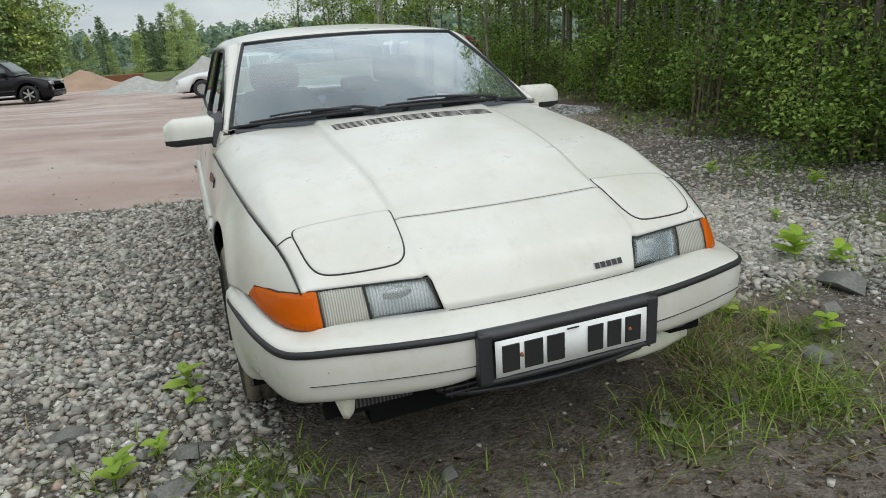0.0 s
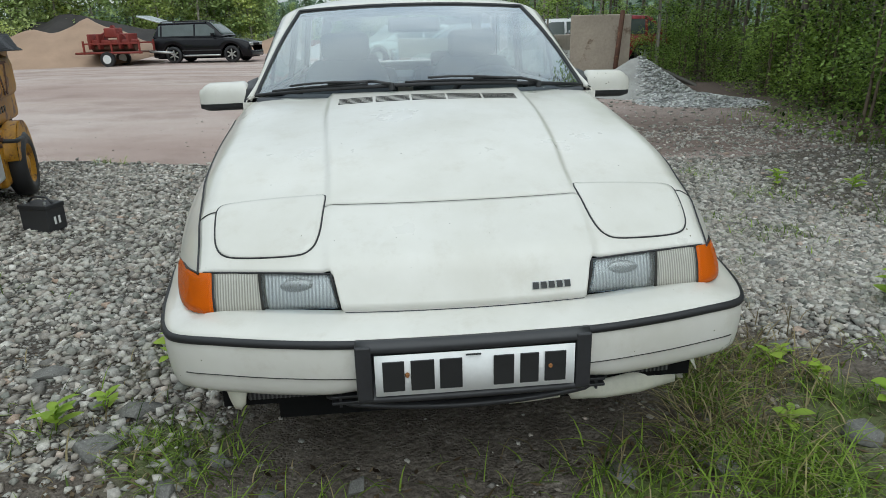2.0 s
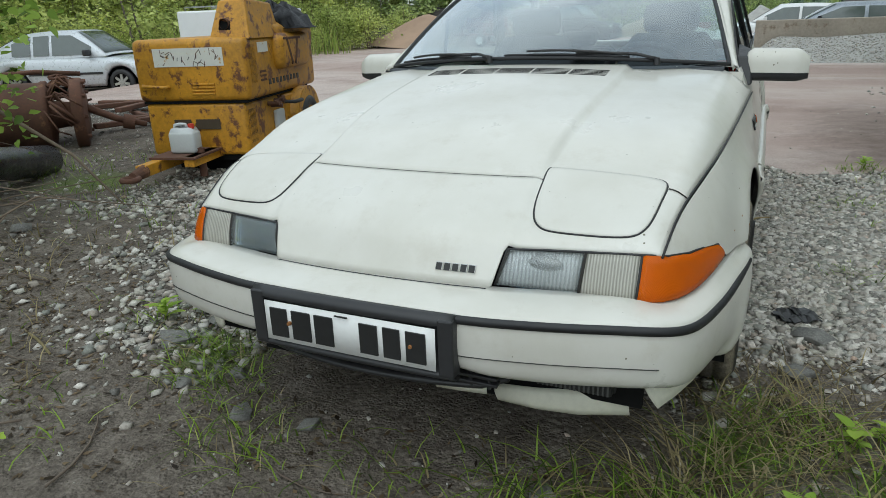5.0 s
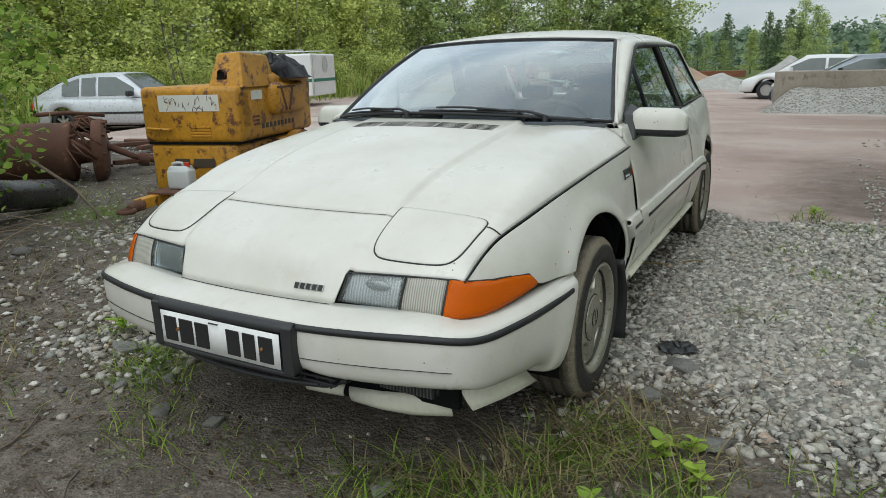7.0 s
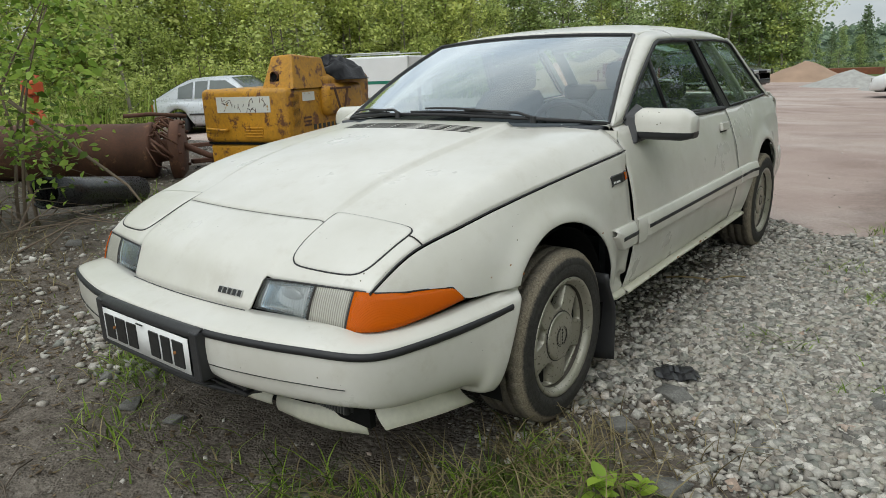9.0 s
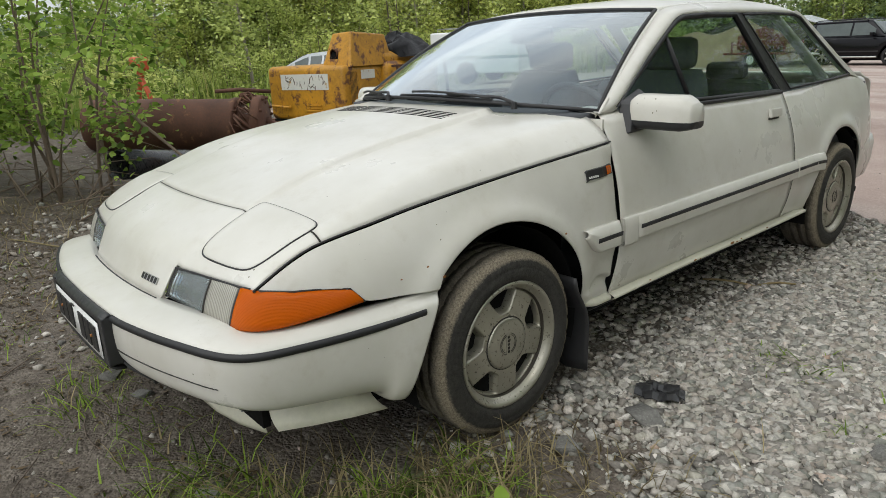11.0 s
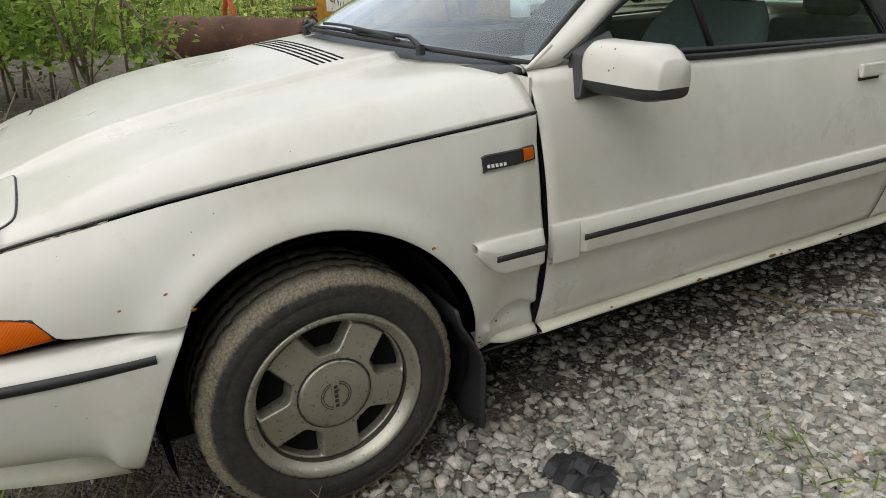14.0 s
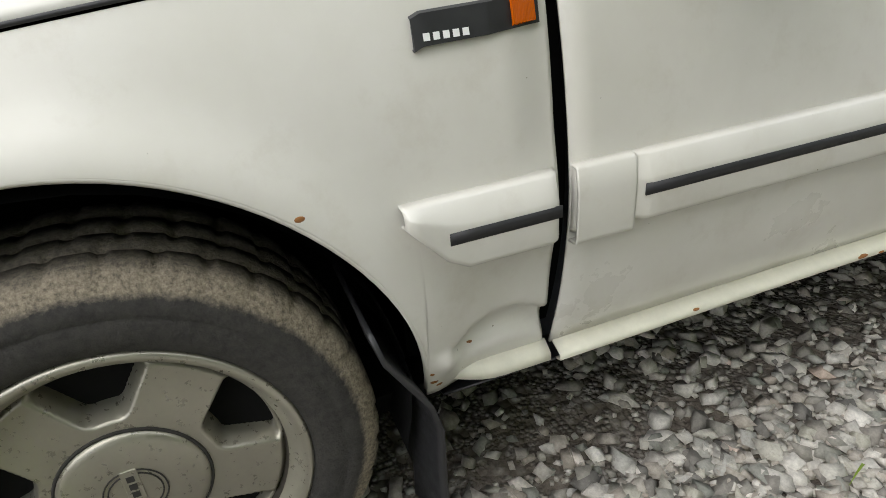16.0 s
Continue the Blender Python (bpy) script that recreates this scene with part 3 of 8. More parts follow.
# air vents at the bonnet's rear: five groups of slots
for gx0 in (-0.325, -0.192, -0.062, 0.068, 0.198):
    for r in range(5):
        yv = 1.120 + 0.0165 * r
        mid = gx0 + 0.060
        pts = [(x, yv + 0.06 * x * x, hood_z(x, yv + 0.06 * x * x) + 0.0012) for x in span(gx0, gx0 + 0.122, 6)]
        rows = [[(p[0], p[1] - 0.0032, p[2] - 0.0008) for p in pts], [(p[0], p[1] + 0.0032, p[2] + 0.0004) for p in pts]]
        v, f = sheet(rows)
        # near-black strip on the skin, painted shade of the slot's depth
        mesh_part("vent_slot", v, f, VOID, car, "dark vent slot", solid=0.003)

# badge on the nose: five small dark blocks with bright rims
for i in range(5):
    bx = 0.160 + 0.0196 * i
    for q, mt, nm in ((0.0, CHROME, "badge_rim"), (0.0012, INK, "badge_mark")):
        w = 0.0085 - q
        by = 0.152 + 0.02 * bx
        bm = bmesh.new()
        zz = 0.562
        yy = [y for y in span(0.12, 0.25, 400) if hood_z(bx, y) >= zz][0]
        tilt = Matrix.Translation((bx + 0.0085, yy - 0.002 - q, zz)) @ Matrix.Rotation(radians(-30), 4, "X")
        box_bm(-w, w, -0.002, 0.002, -0.0095 + q, 0.0095 - q, bm, tilt)
        part(nm, bm, mt, car, bevel=0.001)


# front lamps
LOW = [(0.298, 0.160, 0.530), (0.39, 0.172, 0.528), (0.48, 0.183, 0.524), (0.598, 0.200, 0.519), (0.655, 0.226, 0.517), (0.697, 0.285, 0.520), (0.730, 0.38, 0.531), (0.753, 0.480, 0.544)]
UPP = [(0.318, 0.192, 0.606), (0.40, 0.202, 0.609), (0.487, 0.216, 0.610), (0.600, 0.238, 0.609), (0.648, 0.266, 0.603), (0.686, 0.328, 0.594), (0.713, 0.402, 0.588), (0.735, 0.452, 0.580)]


def lamp_rows(i0, i1, depth, steps=6, rowsn=5):
    tl = [(i, *p) for i, p in enumerate(LOW)]
    tu = [(i, *p) for i, p in enumerate(UPP)]
    rows = []
    for k in range(rowsn + 1):
        row = []
        for q in span(i0, i1, steps * max(1, round(i1 - i0))):
            a, b = Vector(curve_at(tl, q)), Vector(curve_at(tu, q))
            p = a.lerp(b, k / rowsn)
            n = Vector((0.25 + 0.75 * smooth01(q, 3, 5), -1 + 0.8 * smooth01(q, 3, 5.5), 0.35)).normalized()
            p -= n * (depth - 0.004 * math.sin(math.pi * k / rowsn))
            row.append(p)
        rows.append(row)
    return rows


def flip(rows, s):
    return [[(s * p[0], p[1], p[2]) for p in r] for r in rows]


for s in (-1, 1):
    lamp = new("front_lamp"); lamp.parent = car
    lamp["label"] = "front lamp of clear, ribbed and amber lenses"
    for nm, i0, i1, mt, dp in (("clear_lens", 0.03, 1.97, LENS_CLEAR, 0.0), ("ribbed_lens", 2.03, 2.97, LENS_RIB, 0.0), ("amber_lens", 3.03, 7.0, LENS_AMBER, -0.001)):
        v, f = sheet(flip(lamp_rows(i0, i1, dp), s))
        mesh_part(nm, v, f, mt, lamp, solid=0.004)
        v, f = sheet(flip(lamp_rows(i0, i1, 0.022 if nm == "clear_lens" else 0.014), s))
        mesh_part("reflector", v, f, REFLECTOR if nm != "amber_lens" else LENS_AMBER, lamp)
    for i0 in (0.0, 2.0, 3.0):
        rws = lamp_rows(i0 - 0.03 if i0 else 0.0, i0 + 0.03, -0.001, 1, 5)
        v, f = sheet(flip([[r[0], r[-1]] for r in rws], s))
        mesh_part("divider", v, f, GAP if i0 != 3 else RUBBER, lamp, solid=0.03)
    # bulb dish in the clear lamp
    bm = bmesh.new()
    bmesh.ops.create_uvsphere(bm, u_segments=20, v_segments=10, radius=0.024, matrix=Matrix.Translation((s * 0.40, 0.208, 0.575)) @ Matrix.Diagonal((1.7, 0.4, 0.7, 1)))
    part("reflector_dish", bm, CHROME, lamp, smooth=True)
    tube("lamp_seal", [(s * p[0], p[1], p[2]) for p in [LOW[0], UPP[0], *UPP[1:], LOW[-1]]], 0.0028, RUBBER, lamp)

# bumper: sections swept along its plan line
BUMP = [(0.0, 0.0, 0.018), (1.0, 0.26, 0.028), (2.0, 0.42, 0.053), (3.0, 0.556, 0.087), (4.0, 0.645, 0.120), (5.0, 0.698, 0.163), (6.0, 0.731, 0.226), (7.0, 0.755, 0.31), (8.0, 0.774, 0.40), (9.0, 0.793, 0.52), (10.0, 0.806, 0.615), (11.0, 0.814, 0.700)]


def bump_point(q):
    x, y = curve_at(BUMP, q)
    a, b = curve_at(BUMP, max(0, q - 0.1)), curve_at(BUMP, min(11, q + 0.1))
    d = Vector((b[0] - a[0], b[1] - a[1])).normalized()
    return Vector((x, y)), Vector((d.y, -d.x))          # point, outward


def bump_section(q):
    """(outward offset, height) rows of the bumper's skin from its rear top edge round to its lower edge."""
    e = smooth01(q, 8.0, 11)
    back = -0.122 + 0.055 * smooth01(q, 5.0, 7.5) + 0.030 * e
    top = 0.528 - 0.013 * smooth01(q, 3, 6) + 0.016 * smooth01(q, 6.5, 11)
    e, d = 0.75 * e, 0.016 * smooth01(q, 3, 6)
    low = curve_at([(0, 0.384), (0.8, 0.376), (1.4, 0.360), (3.5, 0.355), (4.5, 0.350), (5, 0.344), (6, 0.330), (7, 0.317), (8, 0.304), (9, 0.288), (10, 0.266), (11, 0.250)], q)[0]
    tuck = -0.014 - 0.026 * smooth01(q, 5, 9)
    return [(back, top), (back * 0.55, top - 0.003), (-0.030, top - 0.010), (-0.010, 0.513 + 0.016 * e - d), (-0.003, 0.506 + 0.014 * e - d), (0.0, 0.486 + 0.014 * e - d), (0.003, 0.462 - 0.6 * d), (0.002, 0.462 * 0.6 + low * 0.4), (-0.002, 0.462 * 0.3 + low * 0.7), (tuck * 0.5, low + 0.014), (tuck - 0.004, low), (tuck - 0.03, low - 0.006), (tuck - 0.09, low - 0.012)]


bumper = new("front_bumper"); bumper.parent = car
bumper["label"] = "white plastic front bumper with black strip"
qs = span(-11, 11, 176)
rows = []
for q in qs:
    s = -1 if q < 0 else 1
    p, o = bump_point(abs(q))
    rows.append([(s * (p.x + o.x * a), p.y + o.y * a - 0.146 * max(0.0, (0.545 - h) / 0.295) ** 0.75 * smooth01(abs(q), 8.2, 11), h) for a, h in bump_section(abs(q))])
v, f = sheet(rows)
skin = mesh_part("bumper_skin", v, f, PAINT, bumper, solid=0.004)
sub = skin.modifiers.new("round", "SUBSURF"); sub.levels = sub.render_levels = 1
skin.modifiers.move(1, 0)
# black strip round the bumper, and a thin groove below it
def strip_rows(q0, q1, z0, z1, out, n=90):
    rows = []
    for q in span(q0, q1, n):
        s = -1 if q < 0 else 1
        p, o = bump_point(abs(q))
        e = smooth01(abs(q), 8.0, 11)
        rows.append([(s * (p.x + o.x * a), p.y + o.y * a, z + 0.010 * e - 0.016 * smooth01(abs(q), 3, 6)) for a, z in ((-0.006, z0), (out, z0 + 0.002), (out + 0.002, (z0 + z1) / 2), (out, z1 - 0.002), (-0.006, z1))])
    return rows
for s0, s1 in ((-10.1, -1.0), (1.0, 10.1)):
    v, f = sheet(strip_rows(s0, s1, 0.487, 0.506, 0.004))
    mesh_part("bumper_strip", v, f, RUBBER, bumper, "black rubber strip")
    v, f = sheet(strip_rows(s0 * 0.42 if s0 < -2 else s0, s1 if s1 < 0 else s1 * 0.42, 0.4125, 0.4150, 0.0025, 50))
    mesh_part("bumper_groove", v, f, GAP, bumper)

# plate holder with the plate; its characters are plain bars
holder = new("plate_holder"); holder.parent = car
bm = bmesh.new()
rows = []
for x in span(-0.262, 0.262, 16):
    y = 0.006 + 0.09 * x * x
    rows.append([(x, y + 0.016, 0.509), (x, y + 0.008, 0.508), (x, y - 0.003, 0.501), (x, y - 0.008, 0.490), (x, y - 0.004, 0.482), (x, y + 0.004, 0.480), (x, y + 0.004, 0.378), (x, y - 0.004, 0.374), (x, y - 0.008, 0.366), (x, y + 0.004, 0.356), (x, y + 0.03, 0.350)])
v, f = sheet(rows)
mesh_part("holder_frame", v, f, PLASTIC, holder, "scuffed black plastic holder", solid=0.006)
for s in (-1, 1):
    part("holder_side", box_bm(s * 0.2465 - 0.018, s * 0.2465 + 0.018, 0.003, 0.04, 0.368, 0.501), PLASTIC, holder, bevel=0.004)
plate = mesh_part("number_plate", *sheet([[(x, 0.0035 + 0.03 * x * x + dy, z) for x in span(-0.223, 0.225, 12)] for z, dy in ((0.381, -0.004), (0.3815, -0.006), (0.4795, -0.004), (0.480, -0.002))]), PLATE_W, holder, "white number plate with dark bars", solid=0.002)
for x0, x1 in ((-0.206, -0.158), (-0.144, -0.092), (-0.080, -0.030), (0.040, 0.086), (0.100, 0.142), (0.156, 0.204)):
    part("plate_bar", box_bm(x0, x1, -0.0075, -0.0035, 0.393, 0.466, None, Matrix.Translation((0, 0.03 * ((x0 + x1) / 2) ** 2 + 0.002, 0))), INK, plate, bevel=0.001)
part("plate_mark", box_bm(-0.022, 0.012, -0.0062, -0.003, 0.4715, 0.4745), INK, plate)
for bx in (-0.152, 0.168):
    part("plate_screw", cyl_bm((bx, -0.001, 0.432), (bx, -0.0085, 0.432), 0.0055, 0.004, 10), RUSTSPOT, plate)

# lower grille, fog lamps and the torn spoiler lip under the bumper
FOGRIB = simple("dull_lamp_rib", (0.13, 0.13, 0.125), 0.4)
under = new("lower_grille"); under.parent = car
part("grille_back", box_bm(-0.62, 0.62, 0.24, 0.26, 0.24, 0.40), VOID, under)
for z in (0.352, 0.334, 0.318):
    part("grille_bar", box_bm(-0.33, 0.33, 0.085, 0.11, z - 0.004, z + 0.004), PLASTIC, under, bevel=0.002)
for x in span(-0.31, 0.31, 14):
    part("grille_bar", box_bm(x - 0.003, x + 0.003, 0.09, 0.11, 0.305, 0.36), PLASTIC, under)
mesh_part("grille_rim", *sheet([[(x, 0.062 + 0.45 * x * x + d, z + 0.02 * smooth01(abs(x), 0.28, 0.345)) for x in span(-0.345, 0.345, 24)] for d, z in ((0.03, 0.312), (0.004, 0.311), (-0.003, 0.303), (0.004, 0.295), (0.06, 0.292))]), PLASTIC, under, "black valance edge", solid=0.004)
for s in (-1, 1):
    part("fog_surround", box_bm(s * 0.45 - 0.115, s * 0.45 + 0.115, 0.235, 0.27, 0.262, 0.34, None), PLASTIC, under, bevel=0.012)
    fog = part("fog_lamp", box_bm(s * 0.465 - 0.09, s * 0.465 + 0.09, 0.222, 0.24, 0.262, 0.302), PLASTIC, under, "clear ribbed fog lamp", bevel=0.006)
    for r in range(16):
        xx = s * 0.465 - 0.082 + r * 0.0109
        part("fog_rib", box_bm(xx - 0.002, xx + 0.002, 0.2185, 0.224, 0.266, 0.298), FOGRIB, fog)
lip = new("spoiler_lip"); lip.parent = car
lip["label"] = "torn cream plastic spoiler lip hanging down"


def lip_piece(top, low):
    n = len(top) - 1
    rows = []
    for k in range(5):
        u = k / 4
        rows.append([tuple(Vector(a).lerp(Vector(b), u) + Vector((0, -0.006 * math.sin(math.pi * u), 0))) for a, b in zip(top, low)])
    v, f = sheet(rows)
    return mesh_part("lip_piece", v, f, LIPCREAM, lip, solid=0.003)


lip_piece([(0.104, 0.22, 0.252), (0.18, 0.22, 0.249), (0.255, 0.222, 0.245)], [(0.118, 0.208, 0.205), (0.18, 0.208, 0.208), (0.255, 0.211, 0.212)])
lip_piece([(0.268, 0.225, 0.240), (0.38, 0.23, 0.248), (0.48, 0.245, 0.256), (0.585, 0.268, 0.268)], [(0.285, 0.212, 0.205), (0.38, 0.218, 0.198), (0.48, 0.236, 0.195), (0.592, 0.260, 0.207)])
lip_piece([(0.613, 0.262, 0.300), (0.645, 0.34, 0.296), (0.678, 0.43, 0.285), (0.701, 0.505, 0.272)], [(0.654, 0.262, 0.237), (0.685, 0.345, 0.232), (0.712, 0.44, 0.225), (0.731, 0.54, 0.217)])
lip_piece([(-0.600, 0.20, 0.325), (-0.57, 0.195, 0.323), (-0.545, 0.19, 0.320)], [(-0.580, 0.19, 0.262), (-0.566, 0.19, 0.258), (-0.552, 0.188, 0.275)])

# sides: fender, door and rear quarter as panels of one side surface
ARCH_R = 0.356


def arch_z(y, cy, z0):
    d = ARCH_R**2 - (y - cy) ** 2
    return 0.300 + math.sqrt(d) if d > 0 else z0


def bump_top(y):
    return curve_at([(0.25, 0.604), (0.33, 0.595), (0.40, 0.588), (0.445, 0.580), (0.462, 0.562), (0.482, 0.545), (0.58, 0.536), (0.70, 0.530)], y)[0]


def fender_low(y):
    if y < 0.70: return bump_top(y)
    if y < 0.935 + ARCH_R - 0.001: return max(0.30, arch_z(y, 0.935, 0.27))
    return 0.272


def quarter_low(y):
    if abs(y - 3.438) < ARCH_R - 0.001: return max(0.30, arch_z(y, 3.438, 0.27))
    return 0.272 if y < 3.4 else 0.48


def side_panel(name, s, ys, top, low, label, rowsn=22, dent=None):
    rows = []
    for y in ys:
        row = []
        for k in range(rowsn + 1):
            z = low(y) + (top(y) - low(y)) * k / rowsn
            x = side_x(y, z)
            if dent: x += dent(y, z)
            row.append((s * x, y, z))
        rows.append(row)
    v, f = sheet(rows)
    return mesh_part(name, v, f, PAINT, car, label, solid=0.004)


def fender_dent(y, z):
    """The crumpled lower rear corner of the fender, pushed in with a ridge."""
    d = -0.012 * smooth01(y, 1.30, 1.42) * math.exp(-((z - 0.42) / 0.08) ** 2)
    under = 0.378 - 5.0 * (y - 1.400) ** 2 - z
    d -= 0.017 * smooth01(under, 0.0, 0.010) * (1 - smooth01(under, 0.022, 0.060)) * smooth01(y, 1.31, 1.35)
    d += 0.014 * math.exp(-(((y - 1.325) / 0.022) ** 2 + ((z - 0.330) / 0.022) ** 2))
    d -= 0.011 * math.exp(-(((z - 0.345 + 0.35 * (y - 1.33)) / 0.007) ** 2 + ((y - 1.335) / 0.022) ** 2))
    d -= 0.012 * smooth01(y, 1.40, 1.46) * smooth01(z, 0.50, 0.62) * (1 - smooth01(z, 0.74, 0.80))
    return d


fender_ys = sorted(set([*span(0.252, 0.70, 26), *span(0.701, 1.283, 46), 1.2885, 1.2905, 1.2915, *span(1.295, 1.461, 34)]))
seam_z = lambda y: curve_at(SEAM, y)[1] - 0.006
belt_z = lambda y: curve_at(BELT, y)[1] - 0.004
door_ys = span(1.474, 2.8485, 40)
quarter_ys = sorted(set([*span(2.8525, 3.079, 10), 3.0825, *span(3.0845, 3.7915, 50), 3.7935, *span(3.798, 4.19, 16)]))
for s in (-1, 1):
    wd = "dented " if s > 0 else ""
    side_panel("front_fender", s, fender_ys, seam_z, fender_low, f"{wd}white fender with rust spots at the arch", dent=fender_dent if s > 0 else None, rowsn=64)
    door = side_panel("door", s, door_ys, belt_z, lambda y: 0.285 - 0.004 * math.sin((y - 1.474) / 1.37 * math.pi), "white door with scratches low down")
    side_panel("rear_quarter", s, quarter_ys, belt_z, quarter_low, "white rear quarter panel")
    # dark shut line, and inner post coloured near-black for the shade in it
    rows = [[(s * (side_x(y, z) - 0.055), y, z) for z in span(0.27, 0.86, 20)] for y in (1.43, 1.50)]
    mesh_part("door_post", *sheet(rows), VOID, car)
    tube("door_gap", [(s * (side_x(2.85, z) - 0.001), 2.8505, z) for z in span(0.28, 0.86, 16)], 0.0022, GAP, car)
    # arch lips
    for cy in (0.935, 3.438):
        pts = []
        for a in span(-8 if cy > 1 else -2, 188 if cy > 1 else 132, 36):
            yy, zz = cy - ARCH_R * math.cos(radians(180 - a)) * 1.0, 0.30 + ARCH_R * math.sin(radians(a))
            pts.append((s * (side_x(yy, max(zz, 0.28)) - 0.004), yy, max(zz, 0.28)))
        tube("arch_lip", pts, 0.0045, PAINT, car)
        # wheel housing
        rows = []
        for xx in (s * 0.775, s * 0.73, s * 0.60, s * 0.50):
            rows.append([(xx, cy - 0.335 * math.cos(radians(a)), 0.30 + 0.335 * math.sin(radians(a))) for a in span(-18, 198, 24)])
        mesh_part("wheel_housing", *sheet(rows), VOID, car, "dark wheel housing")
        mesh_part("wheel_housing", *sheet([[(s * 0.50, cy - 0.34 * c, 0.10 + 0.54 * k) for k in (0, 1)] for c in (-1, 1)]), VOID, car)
    # sill: cream flange and dark lower edge
    mesh_part("sill", *sheet([[(s * x, y, z + 0.003 * math.sin(y * 4)) for x, z in ((0.756, 0.291), (0.779, 0.2815), (0.7835, 0.279), (0.784, 0.271), (0.770, 0.264))] for y in span(1.478, 3.09, 24)]), LIPCREAM, car, "chipped cream sill flange with rust", solid=0.003)
    mesh_part("fender_flange", *sheet([[(s * (x - 0.010 - 0.02 * smooth01(y, 1.38, 1.30)), y, z + 0.010 * (1 - smooth01(y, 1.30, 1.40))) for x, z in ((0.770, 0.296), (0.787, 0.284), (0.789, 0.272), (0.770, 0.266))] for y in span(1.30, 1.466, 10)]), LIPCREAM, car, "bent cream fender flange with rust", solid=0.003)
    mesh_part("sill_edge", *sheet([[(s * x, y, z) for x, z in ((0.772, 0.264), (0.764, 0.256), (0.74, 0.249), (0.68, 0.244))] for y in span(1.315, 3.09, 20)]), PLASTIC, car, "black lower sill edge", solid=0.003)
    # mouldings with black inserts
    for y0, y1, cut0 in ((1.272, 1.452, 0.055), (1.474, 2.846, 0.0), (2.856, 3.145, 0.0)):
        rows = []
        ends = [y0, y0 + 0.004, y0 + 0.012, y1 - 0.012, y1 - 0.004, y1] + ([1.548, 1.551, 1.566, 1.569] if 1.4 < y0 < 2 else [])
        for y in sorted(set([*ends, *span(y0 + 0.02, y1 - 0.02, max(6, round((y1 - y0) * 22)))])):
            f0 = 1 - cut0 / 0.055 * max(0, 1 - (y - y0) / 0.055) if cut0 else 1.0
            zt, zb = 0.562, 0.476 + (0.062 * (1 - f0) if cut0 else 0)
            e = min(1.0, (y - y0) / 0.006, (y1 - y) / 0.006)
            o = 0.012 + 0.012 * max(0.0, min(1.0, e))
            if 1.4 < y0 < 2: o -= 0.010 * (1 - min(1, max(0, (y - 1.550) / 0.018)))
            base, zm = side_x(y, 0.52), zb + 0.66 * (zt - zb)
            prof = ((-0.006, zt), (0.45 * o, zt - 0.001), (0.55 * o, zt - 0.003), (o - 0.001, zm + 0.003), (o, zm), (o, zm - 0.003), (o, zb + 0.012), (o - 0.0015, zb + 0.007), (o - 0.006, zb + 0.003), (0.3 * o, zb + 0.001), (-0.006, zb))
            rows.append([(s * (base + q), y, z) for q, z in prof])
        mould = mesh_part("side_moulding", *sheet(rows), PAINT, car, "white side moulding with black insert", solid=0.003)
        ya, yb = (y0 + 0.045, y1 - 0.002) if cut0 else (y0 + 0.085 if y0 < 2 else y0 + 0.004, y1 - 0.006)
        rows = [[(s * (side_x(y, 0.52) + 0.0245), y, z) for z in (0.514, 0.5285)] for y in span(ya, yb, max(4, round((yb - ya) * 14)))]
        mesh_part("moulding_insert", *sheet(rows), RUBBER, mould, "black insert strip", solid=0.002)
        if 1.4 < y0 < 2:
            mesh_part("moulding_end", *sheet([[(s * (side_x(y, 0.52) + o), y, z) for o, z in ((-0.004, 0.563), (0.008, 0.562), (0.012, 0.559), (0.0165, 0.53), (0.0165, 0.474), (0.015, 0.468), (0.010, 0.465), (-0.004, 0.464))] for y in (1.4745, 1.477, 1.50, 1.53, 1.549, 1.552)]), PAINT, mould, "white end block", solid=0.003)
    # door handle
    hd = new("door_handle"); hd.parent = door
    bm = box_bm(-0.008, 0.008, -0.055, 0.055, -0.020, 0.020, None, Matrix.Translation((s * (side_x(2.68, 0.79) + 0.016), 2.68, 0.792)) @ Matrix.Rotation(s * radians(-8), 4, "Y"))
    part("handle_flap", bm, PAINT, hd, bevel=0.006)
    bm = box_bm(-0.003, 0.003, -0.05, 0.05, -0.005, 0.005, None, Matrix.Translation((s * (side_x(2.68, 0.765) + 0.001), 2.68, 0.767)))
    part("handle_recess", bm, GAP, hd, bevel=0.003)
    # side marker badge on the fender
    rows = [[(s * (side_x(y, z) + o + (fender_dent(y, z) if s > 0 else 0)), y, z) for z, o in ((zc - 0.016, 0.001), (zc - 0.0145, 0.006), (zc + 0.0145, 0.006), (zc + 0.016, 0.001))] for y, zc in ((1.312, 0.720), (1.322, 0.724), (1.39, 0.726), (1.440, 0.728), (1.449, 0.728))]
    mb = mesh_part("side_marker", *sheet(rows), PLASTIC, car, "black side marker with amber end", smooth=False, solid=0.003)
    rows = [[(s * (side_x(y, z) + o + (fender_dent(y, z) if s > 0 else 0)), y, z) for z, o in ((0.715, 0.004), (0.717, 0.0078), (0.739, 0.0078), (0.741, 0.004))] for y in (1.416, 1.418, 1.442, 1.444)]
    mesh_part("marker_lens", *sheet(rows), LENS_AMBER, mb, "amber marker lens", smooth=False, solid=0.003)
    for i in range(5):
        yb = 1.322 + i * 0.0100
        rows = [[(s * (side_x(y, z) + 0.0066), y, z) for z in (0.714, 0.721)] for y in (yb, yb + 0.0065)]
        mesh_part("marker_bar", *sheet(rows), PLATE_W, mb, smooth=False, solid=0.001)
